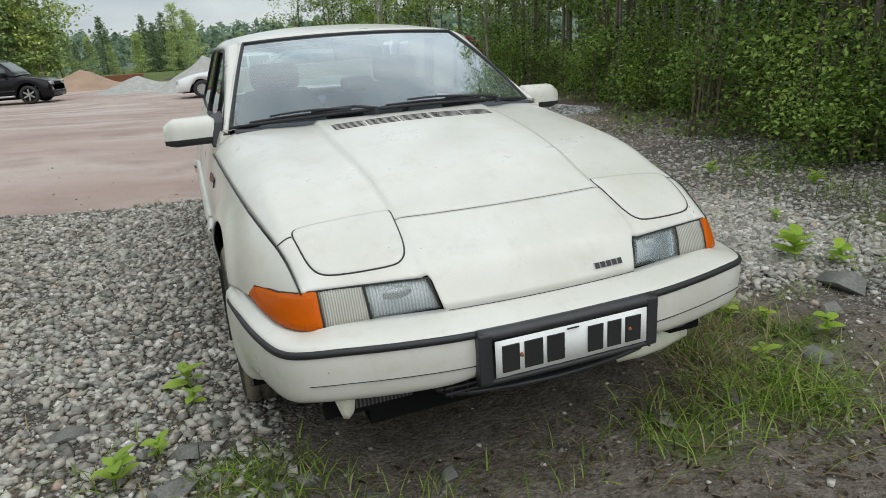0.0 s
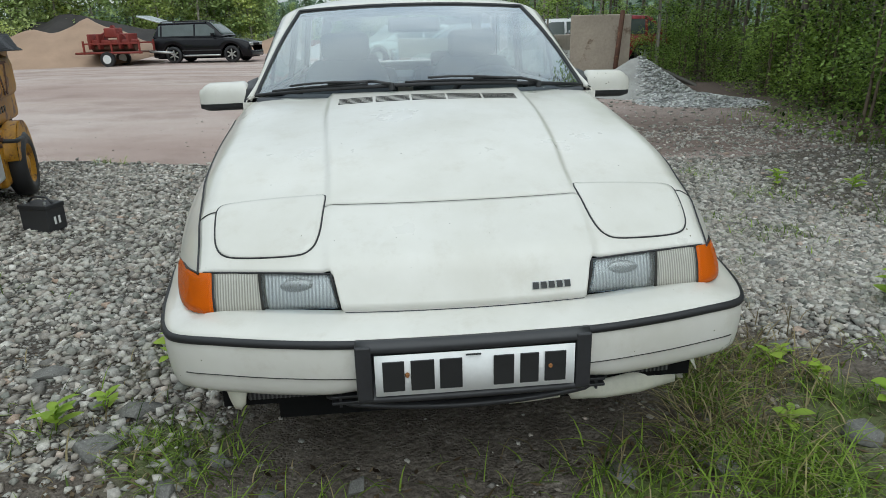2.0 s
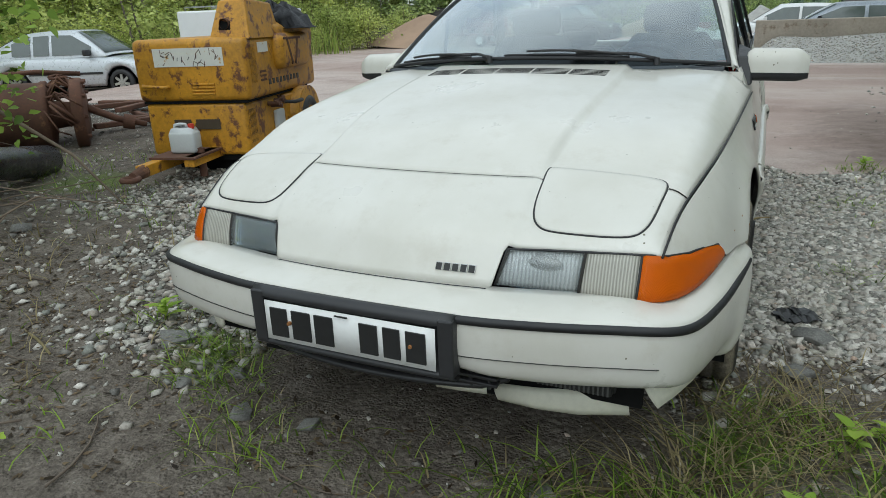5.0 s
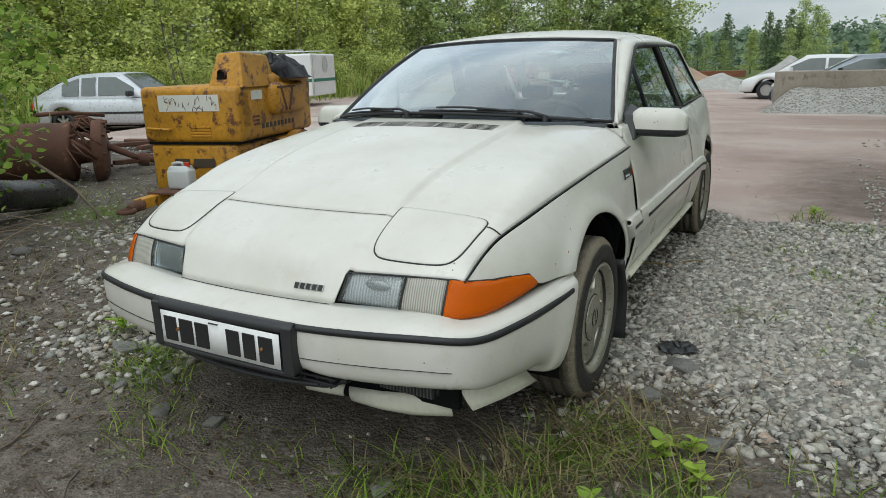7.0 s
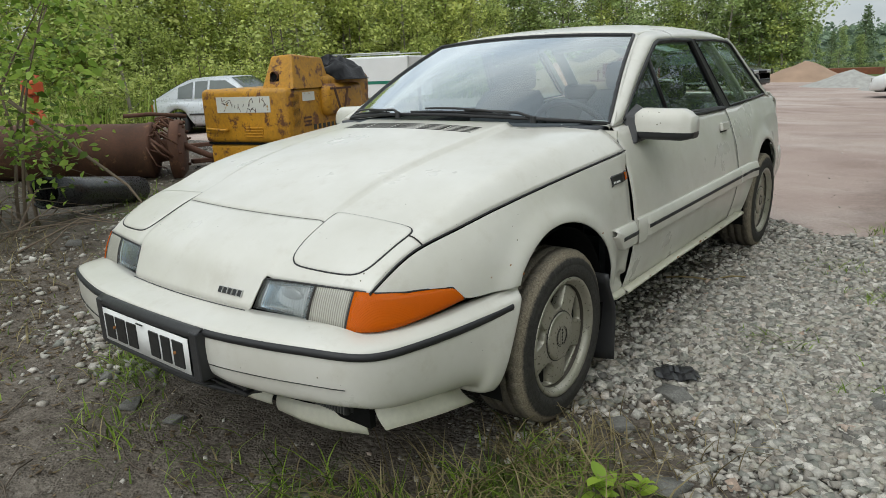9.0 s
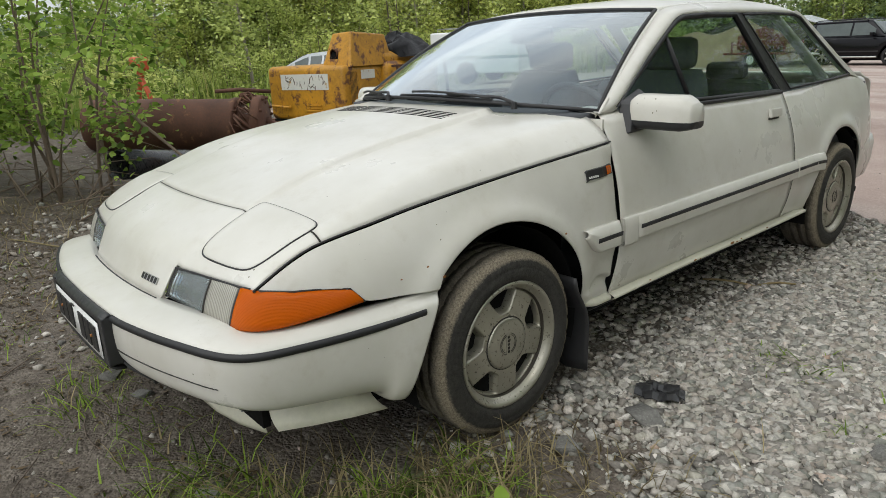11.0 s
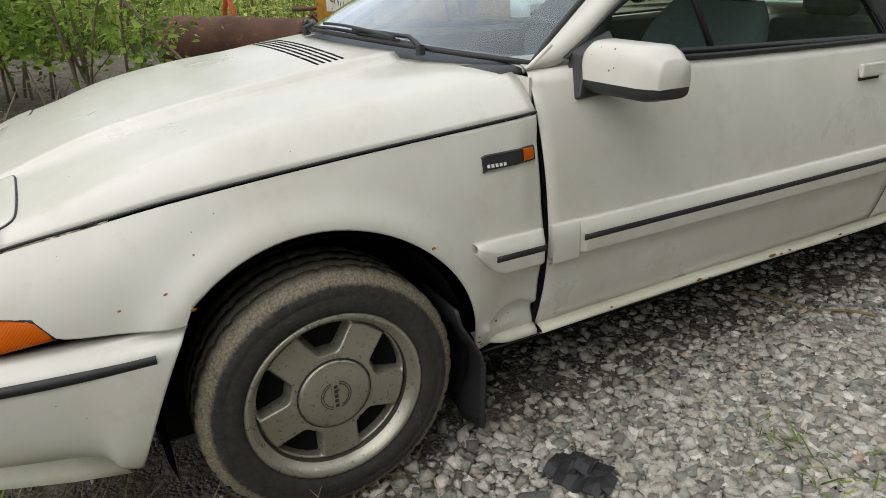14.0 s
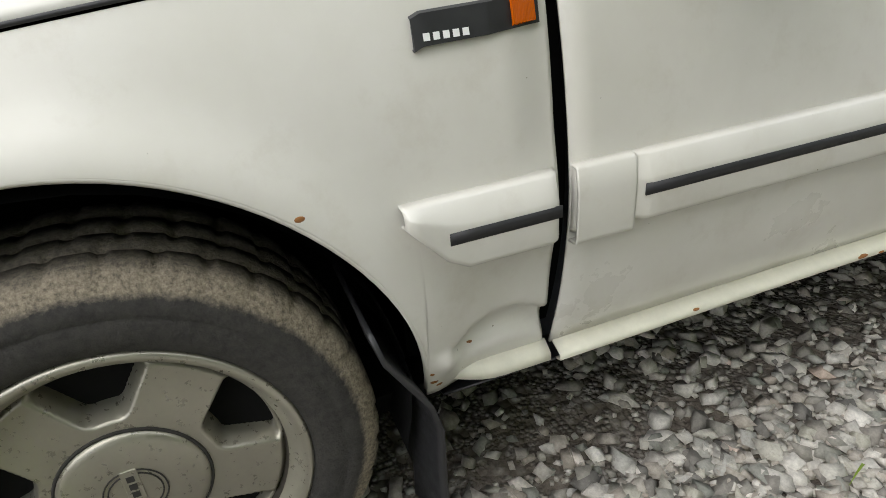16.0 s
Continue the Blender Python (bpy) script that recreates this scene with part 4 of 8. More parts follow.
for y, z, r in ((0.662, 0.592, 0.005), (1.172, 0.576, 0.006), (0.700, 0.560, 0.006), (1.355, 0.330, 0.005), (1.296, 0.318, 0.004), (1.299, 0.300, 0.006), (1.306, 0.290, 0.005), (0.585, 0.575, 0.004)):
    bm = bmesh.new()
    bmesh.ops.create_uvsphere(bm, u_segments=8, v_segments=5, radius=1, matrix=Matrix.Translation((side_x(y, z) + fender_dent(y, z) - 0.0005, y, z)) @ Matrix.Diagonal((0.0012, r, r * 0.6, 1)))
    part("rust_spot", bm, RUSTSPOT, car, "rust spot", smooth=True)

for y, z, r in ((1.70, 0.281, 0.006), (2.02, 0.279, 0.013), (2.06, 0.276, 0.008), (2.33, 0.280, 0.018), (2.37, 0.277, 0.010), (2.41, 0.281, 0.007), (2.66, 0.278, 0.009)):
    bm = bmesh.new()
    bmesh.ops.create_uvsphere(bm, u_segments=8, v_segments=5, radius=1, matrix=Matrix.Translation((0.7825, y, z)) @ Matrix.Diagonal((0.0030, r, r * 0.3, 1)))
    part("rust_spot", bm, RUSTSPOT, car, "rust on the sill flange", smooth=True)

# greenhouse: windscreen, pillars, roof, side windows, tailgate
WS_LOW = lambda x: (x, 1.262 + 0.56 * abs(x) ** 2.1, 0.944 - 0.095 * x * x)
WS_TOP = lambda x: (x, 2.020 + 0.18 * x * x, 1.250 - 0.065 * x * x)


def screen_point(u, v, out=0.0):
    a, b = Vector(WS_LOW(u * 0.684)), Vector(WS_TOP(u * 0.532))
    p = a.lerp(b, v)
    p += Vector((0, -0.55, 0.83)) * (0.020 * math.sin(math.pi * v) + out)
    return p


wsrows = [[screen_point(u, v) for u in span(-0.985, 0.985, 28)] for v in span(0.0, 0.985, 14)]
facing(mesh_part("windscreen", *sheet(wsrows), WINDSCREEN, car, "dusty tinted windscreen"), (0, -1, 1)).visible_shadow = False
rim = [screen_point(u, 0.0, 0.002) for u in span(-0.985, 0.985, 24)] + [screen_point(0.985, v, 0.002) for v in span(0.05, 0.985, 14)] + [screen_point(u, 0.985, 0.002) for u in span(0.97, -0.985, 24)] + [screen_point(-0.985, v, 0.002) for v in span(0.97, 0.05, 14)]
tube("windscreen_seal", rim, 0.0075, RUBBER, car, "black windscreen seal", closed=True)
facing(mesh_part("windscreen_band", *sheet([[screen_point(u, v, -0.006) for u in span(-0.98, 0.98, 20)] for v in (0.90, 0.98)]), glass("sun_band_glass", (0.22, 0.26, 0.27), 0.05, 0.0, 1.02), car, "dark band at the windscreen's top"), (0, -1, 1)).visible_shadow = False


def green_x(z):
    return 0.706 - (z - 0.868) * 0.285


RAIL = [(1.47, 0.700, 0.898), (1.60, 0.664, 0.970), (1.78, 0.618, 1.076), (1.95, 0.572, 1.172), (2.07, 0.548, 1.228), (2.2, 0.552, 1.245), (2.5, 0.560, 1.256), (2.85, 0.556, 1.258), (3.12, 0.545, 1.246), (3.25, 0.52, 1.222), (3.40, 0.50, 1.15)]
ROOFC = [(2.0, 1.254), (2.2, 1.282), (2.5, 1.304), (2.85, 1.310), (3.10, 1.300), (3.25, 1.282), (3.32, 1.262)]
rows = []
for k in range(25):
    row = []
    for j in range(29):
        u = -1 + 2 * j / 28
        v = k / 24
        yc = 2.022 + (3.32 - 2.022) * v
        ye = 2.075 + (3.25 - 2.075) * v
        y = yc + (ye - yc) * u * u
        rx, rz = curve_at(RAIL, ye)
        zc = curve_at(ROOFC, yc)[0]
        row.append((u * rx, y, rz + (zc - rz) * (1 - abs(u) ** 2.6)))
    rows.append(row)
mesh_part("roof", *sheet(rows), PAINT, car, "white roof panel", solid=0.006)
DOOR_GLASS = [(1.585, 0.908), (1.80, 1.035), (2.00, 1.150), (2.07, 1.185), (2.12, 1.198), (2.30, 1.206), (2.545, 1.206), (2.61, 1.13), (2.715, 1.0), (2.83, 0.872), (2.30, 0.884), (1.80, 0.898)]
QUARTER_GLASS = [(2.605, 1.208), (2.90, 1.212), (3.14, 1.205), (3.205, 1.19), (3.40, 1.07), (3.60, 0.95), (3.705, 0.898), (3.40, 0.884), (2.945, 0.874), (2.82, 1.0), (2.695, 1.125)]


def flat_side(name, poly, s, mat, out, parent, label="", solid=0.004):
    v = [(s * (green_x(z) + out), y, z) for y, z in poly]
    return facing(mesh_part(name, v, [tuple(range(len(v)))], mat, parent, label, smooth=False, solid=solid), (s, 0, 0.3))


for s in (-1, 1):
    win = new("door_window"); win.parent = car
    g = flat_side("pane", DOOR_GLASS, s, SIDEGLASS, -0.008, win, solid=0.0); g.visible_shadow = False; facing(g, (s, 0, 0.3))
    tube("window_seal", [(s * (green_x(z) - 0.003), y, z) for y, z in DOOR_GLASS], 0.0105, RUBBER, win, "black window seal", closed=True)
    tube("window_divider", [(s * (green_x(z) - 0.006), y, z) for y, z in ((2.06, 0.893), (1.975, 1.135))], 0.009, RUBBER, win)
    win = new("quarter_window"); win.parent = car
    g = flat_side("pane", QUARTER_GLASS, s, SIDEGLASS, -0.006, win, solid=0.0); g.visible_shadow = False; facing(g, (s, 0, 0.3))
    tube("window_seal", [(s * (green_x(z) - 0.003), y, z) for y, z in QUARTER_GLASS], 0.0065, RUBBER, win, "black window seal", closed=True)
    # black pillar between the windows
    flat_side("middle_pillar", [(2.548, 1.212), (2.606, 1.212), (2.70, 1.125), (2.825, 1.0), (2.95, 0.868), (2.83, 0.868), (2.715, 1.0), (2.61, 1.13)], s, PLASTIC, -0.001, car, "black middle pillar", 0.02)
    # white pillar and roof rail above the windows
    low = [(1.47, 0.893), (1.585, 0.905), (1.80, 1.047), (2.00, 1.162), (2.10, 1.208), (2.30, 1.216), (2.65, 1.218), (3.0, 1.219), (3.15, 1.214), (3.25, 1.18)]
    rows = []
    for y in span(1.47, 3.20, 60):
        rx, rz = curve_at(RAIL, y)
        lz = min(curve_at(low, y)[0], rz - 0.004)
        rows.append([(s * (green_x(lz) + 0.001), y, lz), (s * (green_x(lz) * 0.5 + rx * 0.5 + 0.007), y, lz * 0.5 + rz * 0.5), (s * rx, y, rz)])
    mesh_part("roof_rail", *sheet(rows), PAINT, car, "white pillar and roof rail", solid=0.02)
    # pillar strip beside the windscreen
    rows = []
    for v in span(0, 1, 20):
        p = screen_point(s * 0.99, v)
        y = 1.47 + (2.07 - 1.47) * v
        rx, rz = curve_at(RAIL, y)
        rows.append([p, (s * rx, y, rz)])
    mesh_part("screen_pillar", *sheet(rows), PAINT, car, solid=0.01)
    # rear pillar
    hp = [(3.14, 1.215), (3.215, 1.195), (3.41, 1.072), (3.61, 0.955), (3.72, 0.895), (3.84, 0.872), (3.63, 0.985), (3.43, 1.100), (3.27, 1.192), (3.18, 1.225)]
    flat_side("rear_pillar", hp, s, PAINT, -0.004, car, "white rear pillar", 0.03)
    # cowl corner between bonnet, pillar and door
    rows = [[(s * x, y, z) for x, z in ((0.56, 0.905), (0.62, 0.901), (0.67, 0.897), (0.698, 0.891))] + [(s * (side_x(y, z) - 0.003), y, z) for z in (0.878, 0.855, 0.83, 0.80)] for y in span(1.4745, 1.62, 6)]
    mesh_part("cowl_corner", *sheet(rows), PAINT, car)
    mesh_part("cowl_panel", *sheet([[(s * x, y, hood_z(x, y) - 0.006) for x in span(0.50, 0.725, 10)] for y in span(1.38, 1.466, 5)]), PAINT, car)
    part("cowl_end", box_bm(s * 0.676 - 0.046, s * 0.676 + 0.046, 1.466, 1.4735, 0.76, 0.880), PAINT, car)
    # belt strip
    tube("belt_strip", [(s * (curve_at(BELT, y)[0] + 0.002), y, curve_at(BELT, y)[1]) for y in span(1.60, 2.85, 20)], 0.008, RUBBER, car, "black belt strip")

# tailgate with its window, and rear end
tg = new("tailgate"); tg.parent = car
TG = lambda x, v: (x, (3.30 - 0.42 * x * x) + (3.97 - 3.30) * v, 1.262 - 0.16 * x * x + (0.86 - 1.262) * v + 0.012 * math.sin(math.pi * v))
pane = mesh_part("rear_window", *sheet([[TG(x * (1 + 0.22 * v), v) for x in span(-0.46, 0.46, 14)] for v in span(0.06, 0.86, 10)]), SIDEGLASS, tg, "dark tailgate window"); pane.visible_shadow = False; facing(pane, (0, 0.5, 1))
for s in (-1, 1):
    mesh_part("tailgate_frame", *sheet([[TG(s * x * (1 + 0.22 * v), v) for x in (0.45, 0.485, 0.505)] for v in span(0.0, 1.0, 12)]), PAINT, tg, solid=0.02)
mesh_part("tailgate_frame", *sheet([[TG(x, v) for x in span(-0.5, 0.5, 12)] for v in (-0.01, 0.04, 0.07)]), PAINT, tg, solid=0.02)
mesh_part("tailgate_panel", *sheet([[(x, y - 0.05 * x * x, z) for x in span(-0.68, 0.68, 16)] for y, z in ((3.94, 0.90), (4.03, 0.868), (4.10, 0.855), (4.14, 0.83), (4.17, 0.70), (4.18, 0.55))]), PAINT, tg, "white tailgate panel", solid=0.01)
for s in (-1, 1):
    part("tail_lamp", box_bm(s * 0.57 - 0.10, s * 0.57 + 0.10, 4.03, 4.165, 0.64, 0.76), lens("red_lamp_lens", (0.35, 0.02, 0.015), 0.15, 0.3), car, "red tail lamp", bevel=0.012)
rows = []
for q in span(-1, 1, 40):
    a = abs(q)
    x = math.copysign(0.755 * min(1.0, a * 1.35) ** 0.9 if a < 0.72 else 0.745 + 0.08 * (a - 0.72), q)
    y = 4.27 - 0.05 * a * a if a < 0.62 else 4.25 - (a - 0.62) / 0.38 * 0.46
    s = -1 if q < 0 else 1
    k = smooth01(a, 0.5, 0.72)
    def off(d): return (x - s * d * k, y - d * (1 - k))
    rows.append([(*off(0.08), 0.545), (*off(0.015), 0.54), (*off(0.0), 0.50), (*off(0.004), 0.40), (*off(0.03), 0.30), (*off(0.10), 0.28)])
mesh_part("rear_bumper", *sheet(rows), PAINT, car, "white rear bumper", solid=0.004)

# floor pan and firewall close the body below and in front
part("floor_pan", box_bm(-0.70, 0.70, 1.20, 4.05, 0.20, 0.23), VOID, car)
# box added below the floor to deepen the shadow under the car
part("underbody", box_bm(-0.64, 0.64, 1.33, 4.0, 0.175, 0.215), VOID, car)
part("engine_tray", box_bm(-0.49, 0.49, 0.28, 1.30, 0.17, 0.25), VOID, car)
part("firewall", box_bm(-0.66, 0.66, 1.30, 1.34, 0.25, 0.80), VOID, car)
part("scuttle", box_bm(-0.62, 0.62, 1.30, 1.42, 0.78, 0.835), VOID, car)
for s in (-1, 1):
    part("inner_panel", box_bm(s * 0.69 - 0.012, s * 0.69 + 0.012, 1.44, 3.95, 0.24, 0.845), TRIMCLOTH, car)


def wheel(at, side, name="wheel"):
    """Tyre with grooved tread and a five-spoke alloy rim with a large hub cap, turned to its side."""
    root = new(name); root.parent = car
    root.matrix_world = Matrix.Translation(at) @ (Matrix() if side > 0 else Matrix.Rotation(math.pi, 4, "Z"))
    root["label"] = "muddy tyre on a five-spoke alloy wheel"
    R, rim_r = 0.281, 0.190

    def ring(profile, seg, mat, nm, par, wave=None):
        rows = []
        for i in range(seg + 1):
            a = 2 * math.pi * i / seg
            rows.append([(x, r * math.cos(a), r * math.sin(a)) for x, r in (wave(i, profile) if wave else profile)])
        return mesh_part(nm, *sheet(rows), mat, par)
    tread = lambda i, p: [(x, r - (0.0035 if (r > R - 0.012 and (i + (3 if x < -0.08 else 0)) % 8 in (0, 1)) else 0)) for x, r in p]
    prof = [(-0.19, rim_r), (-0.195, rim_r + 0.03), (-0.192, R - 0.03), (-0.175, R - 0.008), (-0.165, R - 0.001), (-0.135, R), (-0.134, R - 0.007), (-0.125, R - 0.007), (-0.124, R), (-0.095, R), (-0.094, R - 0.007), (-0.085, R - 0.007), (-0.084, R), (-0.055, R), (-0.054, R - 0.007), (-0.045, R - 0.007), (-0.044, R), (-0.018, R - 0.001), (-0.008, R - 0.008), (0.004, R - 0.030), (0.008, R - 0.045), (0.007, R - 0.047), (0.0085, R - 0.050), (0.009, rim_r + 0.02), (0.004, rim_r + 0.006), (-0.004, rim_r)]
    ring(prof, 288, TYRE, "tyre", root, tread)
    rimprof = [(-0.004, rim_r + 0.002), (0.002, rim_r + 0.004), (0.006, rim_r), (0.004, rim_r - 0.008), (-0.010, rim_r - 0.014), (-0.018, rim_r - 0.022)]
    rim_ob = ring(rimprof, 72, ALLOY, "rim", root)
    # inner barrel, darker than the rim's outer face
    ring([(-0.018, rim_r - 0.0222), (-0.03, rim_r - 0.024), (-0.07, rim_r - 0.028), (-0.12, rim_r - 0.03)], 72, DARKBARREL, "rim_barrel", rim_ob)
    # black disc stands in for the shaded depth behind the spokes
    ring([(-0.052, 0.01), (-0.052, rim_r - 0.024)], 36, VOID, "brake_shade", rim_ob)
    # cast face: five broad spokes with rounded, bevelled windows between them
    radii = [0.060, *span(0.074, 0.168, 44), rim_r - 0.016]
    seg = 360
    rows = []
    for i in range(seg + 1):
        a = 2 * math.pi * i / seg
        off = (math.degrees(a) - 92 + 36) % 72 - 36
        row = []
        for r in radii:
            across = abs(radians(off)) * r
            half = 0.013 + 0.040 * max(0, r - 0.092) / 0.066
            ea, eo, ei = (across - half) / 0.014 + 1, (r - 0.160) / 0.008 + 1, (0.100 - r) / 0.014 + 1
            edge = (max(0, ea) ** 4 + max(0, eo) ** 4 + max(0, ei) ** 4) ** (1 / 4) - 1
            bevel, sink = 1 - min(1, max(0, edge + 0.1) / 0.55), 1 - smooth01(edge, -0.35, -0.08)
            face = -0.019 - 0.004 * smooth01(r, 0.090, 0.160) - 0.008 * smooth01(r, 0.160, 0.166)
            row.append((face - 0.020 * bevel - 0.070 * sink, r * math.cos(a), r * math.sin(a)))
        rows.append(row)
    mesh_part("wheel_face", *sheet(rows), ALLOY, rim_ob)
    cap = [(-0.024, 0.079), (-0.016, 0.079), (-0.013, 0.075), (-0.011, 0.070), (-0.010, 0.04), (-0.0095, 0.0005)]
    cp = ring(cap, 48, ALLOY, "hub_cap", rim_ob)
    tube("cap_gap", [(-0.0185, 0.0805 * math.cos(a), 0.0805 * math.sin(a)) for a in span(0, 2 * math.pi, 48)[:-1]], 0.0022, GAP, cp, closed=True)
    for r0 in (0.033, 0.028):
        tube("cap_ring", [(-0.0092, r0 * math.cos(a), r0 * math.sin(a)) for a in span(0, 2 * math.pi, 28)[:-1]], 0.0009, GAP, cp, closed=True)
    part("cap_bar", box_bm(-0.0105, -0.0078, -0.009, 0.009, -0.034, 0.034), ALLOY, cp, bevel=0.001)
    for i in range(5):
        part("cap_mark", box_bm(-0.008, -0.0072, -0.004, 0.004, -0.028 + i * 0.0115, -0.020 + i * 0.0115), GAP, cp)
    return root


def tyre_material():
    m, n, l, b = material("muddy_tyre")
    c = n.new("ShaderNodeTexCoord").outputs["Object"]
    sep = n.new("ShaderNodeSeparateXYZ"); l.new(c, sep.inputs[0])
    sq = n.new("ShaderNodeVectorMath"); sq.operation = "MULTIPLY"; l.new(c, sq.inputs[0]); sq.inputs[1].default_value = (0, 1, 1)
    ln = n.new("ShaderNodeVectorMath"); ln.operation = "LENGTH"; l.new(sq.outputs[0], ln.inputs[0])
    nz = noise_node(n, l, c, 70, 9, 0.8)
    band = n.new("ShaderNodeMath"); band.operation = "MULTIPLY_ADD"; l.new(nz, band.inputs[0]); band.inputs[1].default_value = 0.020; l.new(ln.outputs["Value"], band.inputs[2])
    mud = ramp_node(n, l, band.outputs[0], [(0.262, (0, 0, 0)), (0.270, (0.95, 0.95, 0.95)), (0.284, (0.9, 0.9, 0.9)), (0.294, (0.3, 0.3, 0.3))])
    outer = n.new("ShaderNodeMapRange"); outer.inputs["From Min"].default_value, outer.inputs["From Max"].default_value = -0.045, -0.012
    l.new(sep.outputs["X"], outer.inputs["Value"])
    mud = mix_node(n, l, 1.0, mud, ramp_node(n, l, outer.outputs[0], [(0.0, (0.55,) * 3), (1.0, (1.0,) * 3)]), "MULTIPLY")
    col = mix_node(n, l, mud, ramp_node(n, l, nz, [(0.3, (0.028, 0.027, 0.026)), (0.7, (0.070, 0.066, 0.059))]), ramp_node(n, l, noise_node(n, l, c, 190, 8, 0.75), [(0.36, (0.12, 0.102, 0.077)), (0.5, (0.26, 0.222, 0.165)), (0.66, (0.40, 0.345, 0.255))]))
    l.new(col, b.inputs["Base Color"]); b.inputs["Roughness"].default_value = 0.8
    b.inputs["Specular IOR Level"].default_value = 0.2
    bump_node(n, l, noise_node(n, l, c, 140, 7, 0.7), 0.8, 0.004, b)
    return m


TYRE = tyre_material()
for wy in (0.935, 3.438):
    for s in (-1, 1):
        wheel((s * 0.797, wy + 0.008, 0.285), s)
# mud flaps behind the front wheels
for s in (-1, 1):
    rows = []
    for u in span(0, 1, 8):
        z = 0.42 - 0.34 * u
        rows.append([(s * x, 1.225 + 0.075 * smooth01(u, 0, 0.5) + 0.012 * math.sin(x * 40) * u - 0.02 * u, z) for x in (0.815, 0.80, 0.75, 0.70, 0.64)])
    mesh_part("mud_flap", *sheet(rows), PLASTIC, car, "bent black rubber mud flap", solid=0.006)

# wipers
for px, tipx, arm in ((-0.22, -0.60, 0.33), (0.36, -0.08, 0.33)):
    wp = new("wiper"); wp.parent = car
    def wpt(x, up): 
        u = x / 0.684
        return screen_point(u, up, 0.011)
    pts = [wpt(px + (tipx - px) * q, 0.010 + 0.010 * math.sin(q * 2.6)) for q in span(0, 1, 10)]
    tube("wiper_blade", [p + Vector((0, 0, -0.004)) for p in pts], 0.0055, RUBBER, wp)
    tube("wiper_arm", [p + Vector((0, -0.012, 0.006 + 0.006 * math.sin(math.pi * k / 10))) for k, p in enumerate(pts)][:9], 0.0045, PLASTIC, wp)
    tube("wiper_arm", [wpt(px + 0.09, 0.0) + Vector((0, -0.02, 0.0)), wpt(px + 0.02, 0.03), pts[4] + Vector((0, -0.008, 0.006))], 0.006, PLASTIC, wp)
    part("wiper_hub", cyl_bm(wpt(px + 0.09, 0.0) + Vector((0, -0.02, -0.02)), wpt(px + 0.09, 0.0) + Vector((0, -0.02, 0.004)), 0.012, 0.010, 12), PLASTIC, wp)

# door mirrors: white shell above a black lower part on a black foot
for s in (-1, 1):
    mr = new("door_mirror"); mr.parent = car
    mr["label"] = "white door mirror with black lower edge"
    for nm, mt, lo in (("mirror_shell", PAINT, False), ("mirror_base", PLASTIC, True)):
        rows = []
        for u in (0.0, 0.0, 0.03, 0.1, 0.25, 0.45, 0.65, 0.8, 0.9, 0.96, 1.0, 1.0):
            x = 0.726 + 0.205 * u
            k = 0.0 if (len(rows) in (0, 11)) else (1 - 0.30 * smooth01(u, 0.82, 1.0)) * (0.82 + 0.18 * smooth01(u, 0, 0.08))
            yc, zc = 1.655 + 0.030 * u, 0.879 - 0.006 * u
            row = []
            for i in range(17):
                a = math.pi * i / 16
                sy = -math.copysign(abs(math.cos(a)) ** 0.55, math.cos(a)) * 0.062
                sz = abs(math.sin(a)) ** 0.6
                row.append((s * x, yc + sy * k * (0.97 if lo else 1.0), zc + (-0.012 - sz * 0.032 * k if lo else -0.012 + sz * 0.083 * k)))
            rows.append(row)
        mesh_part(nm, *sheet(rows), mt, mr)
    part("mirror_glass", box_bm(s * 0.82 - 0.075, s * 0.82 + 0.075, 1.728, 1.733, 0.860, 0.930), CHROME, mr)
    foot = [(0.705, 1.565, 0.812), (0.705, 1.70, 0.82), (0.690, 1.715, 0.965), (0.690, 1.60, 0.925), (0.752, 1.585, 0.825), (0.752, 1.69, 0.83), (0.738, 1.69, 0.945), (0.738, 1.61, 0.92)]
    mesh_part("mirror_foot", [(s * a, b, c) for a, b, c in foot], [(0, 1, 2, 3), (4, 5, 6, 7), (0, 1, 5, 4), (1, 2, 6, 5), (2, 3, 7, 6), (3, 0, 4, 7)], PLASTIC, mr, smooth=False, bevel=0.006)

# interior
mesh_part("dashboard", *sheet([[(x, y + 0.30 * x * x, z) for x in span(-0.66, 0.66, 14)] for y, z in ((1.30, 0.895), (1.42, 0.900), (1.60, 0.885), (1.68, 0.84), (1.70, 0.60))]), TRIMCLOTH, car, "dark grey dashboard", solid=0.02)
st = new("steering_wheel"); st.parent = car
m = Matrix.Translation((0.34, 1.86, 0.80)) @ Matrix.Rotation(radians(-62), 4, "X")
tube("wheel_ring", [m @ Vector((0.185 * math.cos(a), 0.185 * math.sin(a), 0)) for a in span(0, 2 * math.pi, 32)[:-1]], 0.014, RUBBER, st, closed=True)
part("wheel_hub", box_bm(-0.16, 0.16, -0.05, 0.04, -0.02, 0.02, None, m), PLASTIC, st, bevel=0.015)
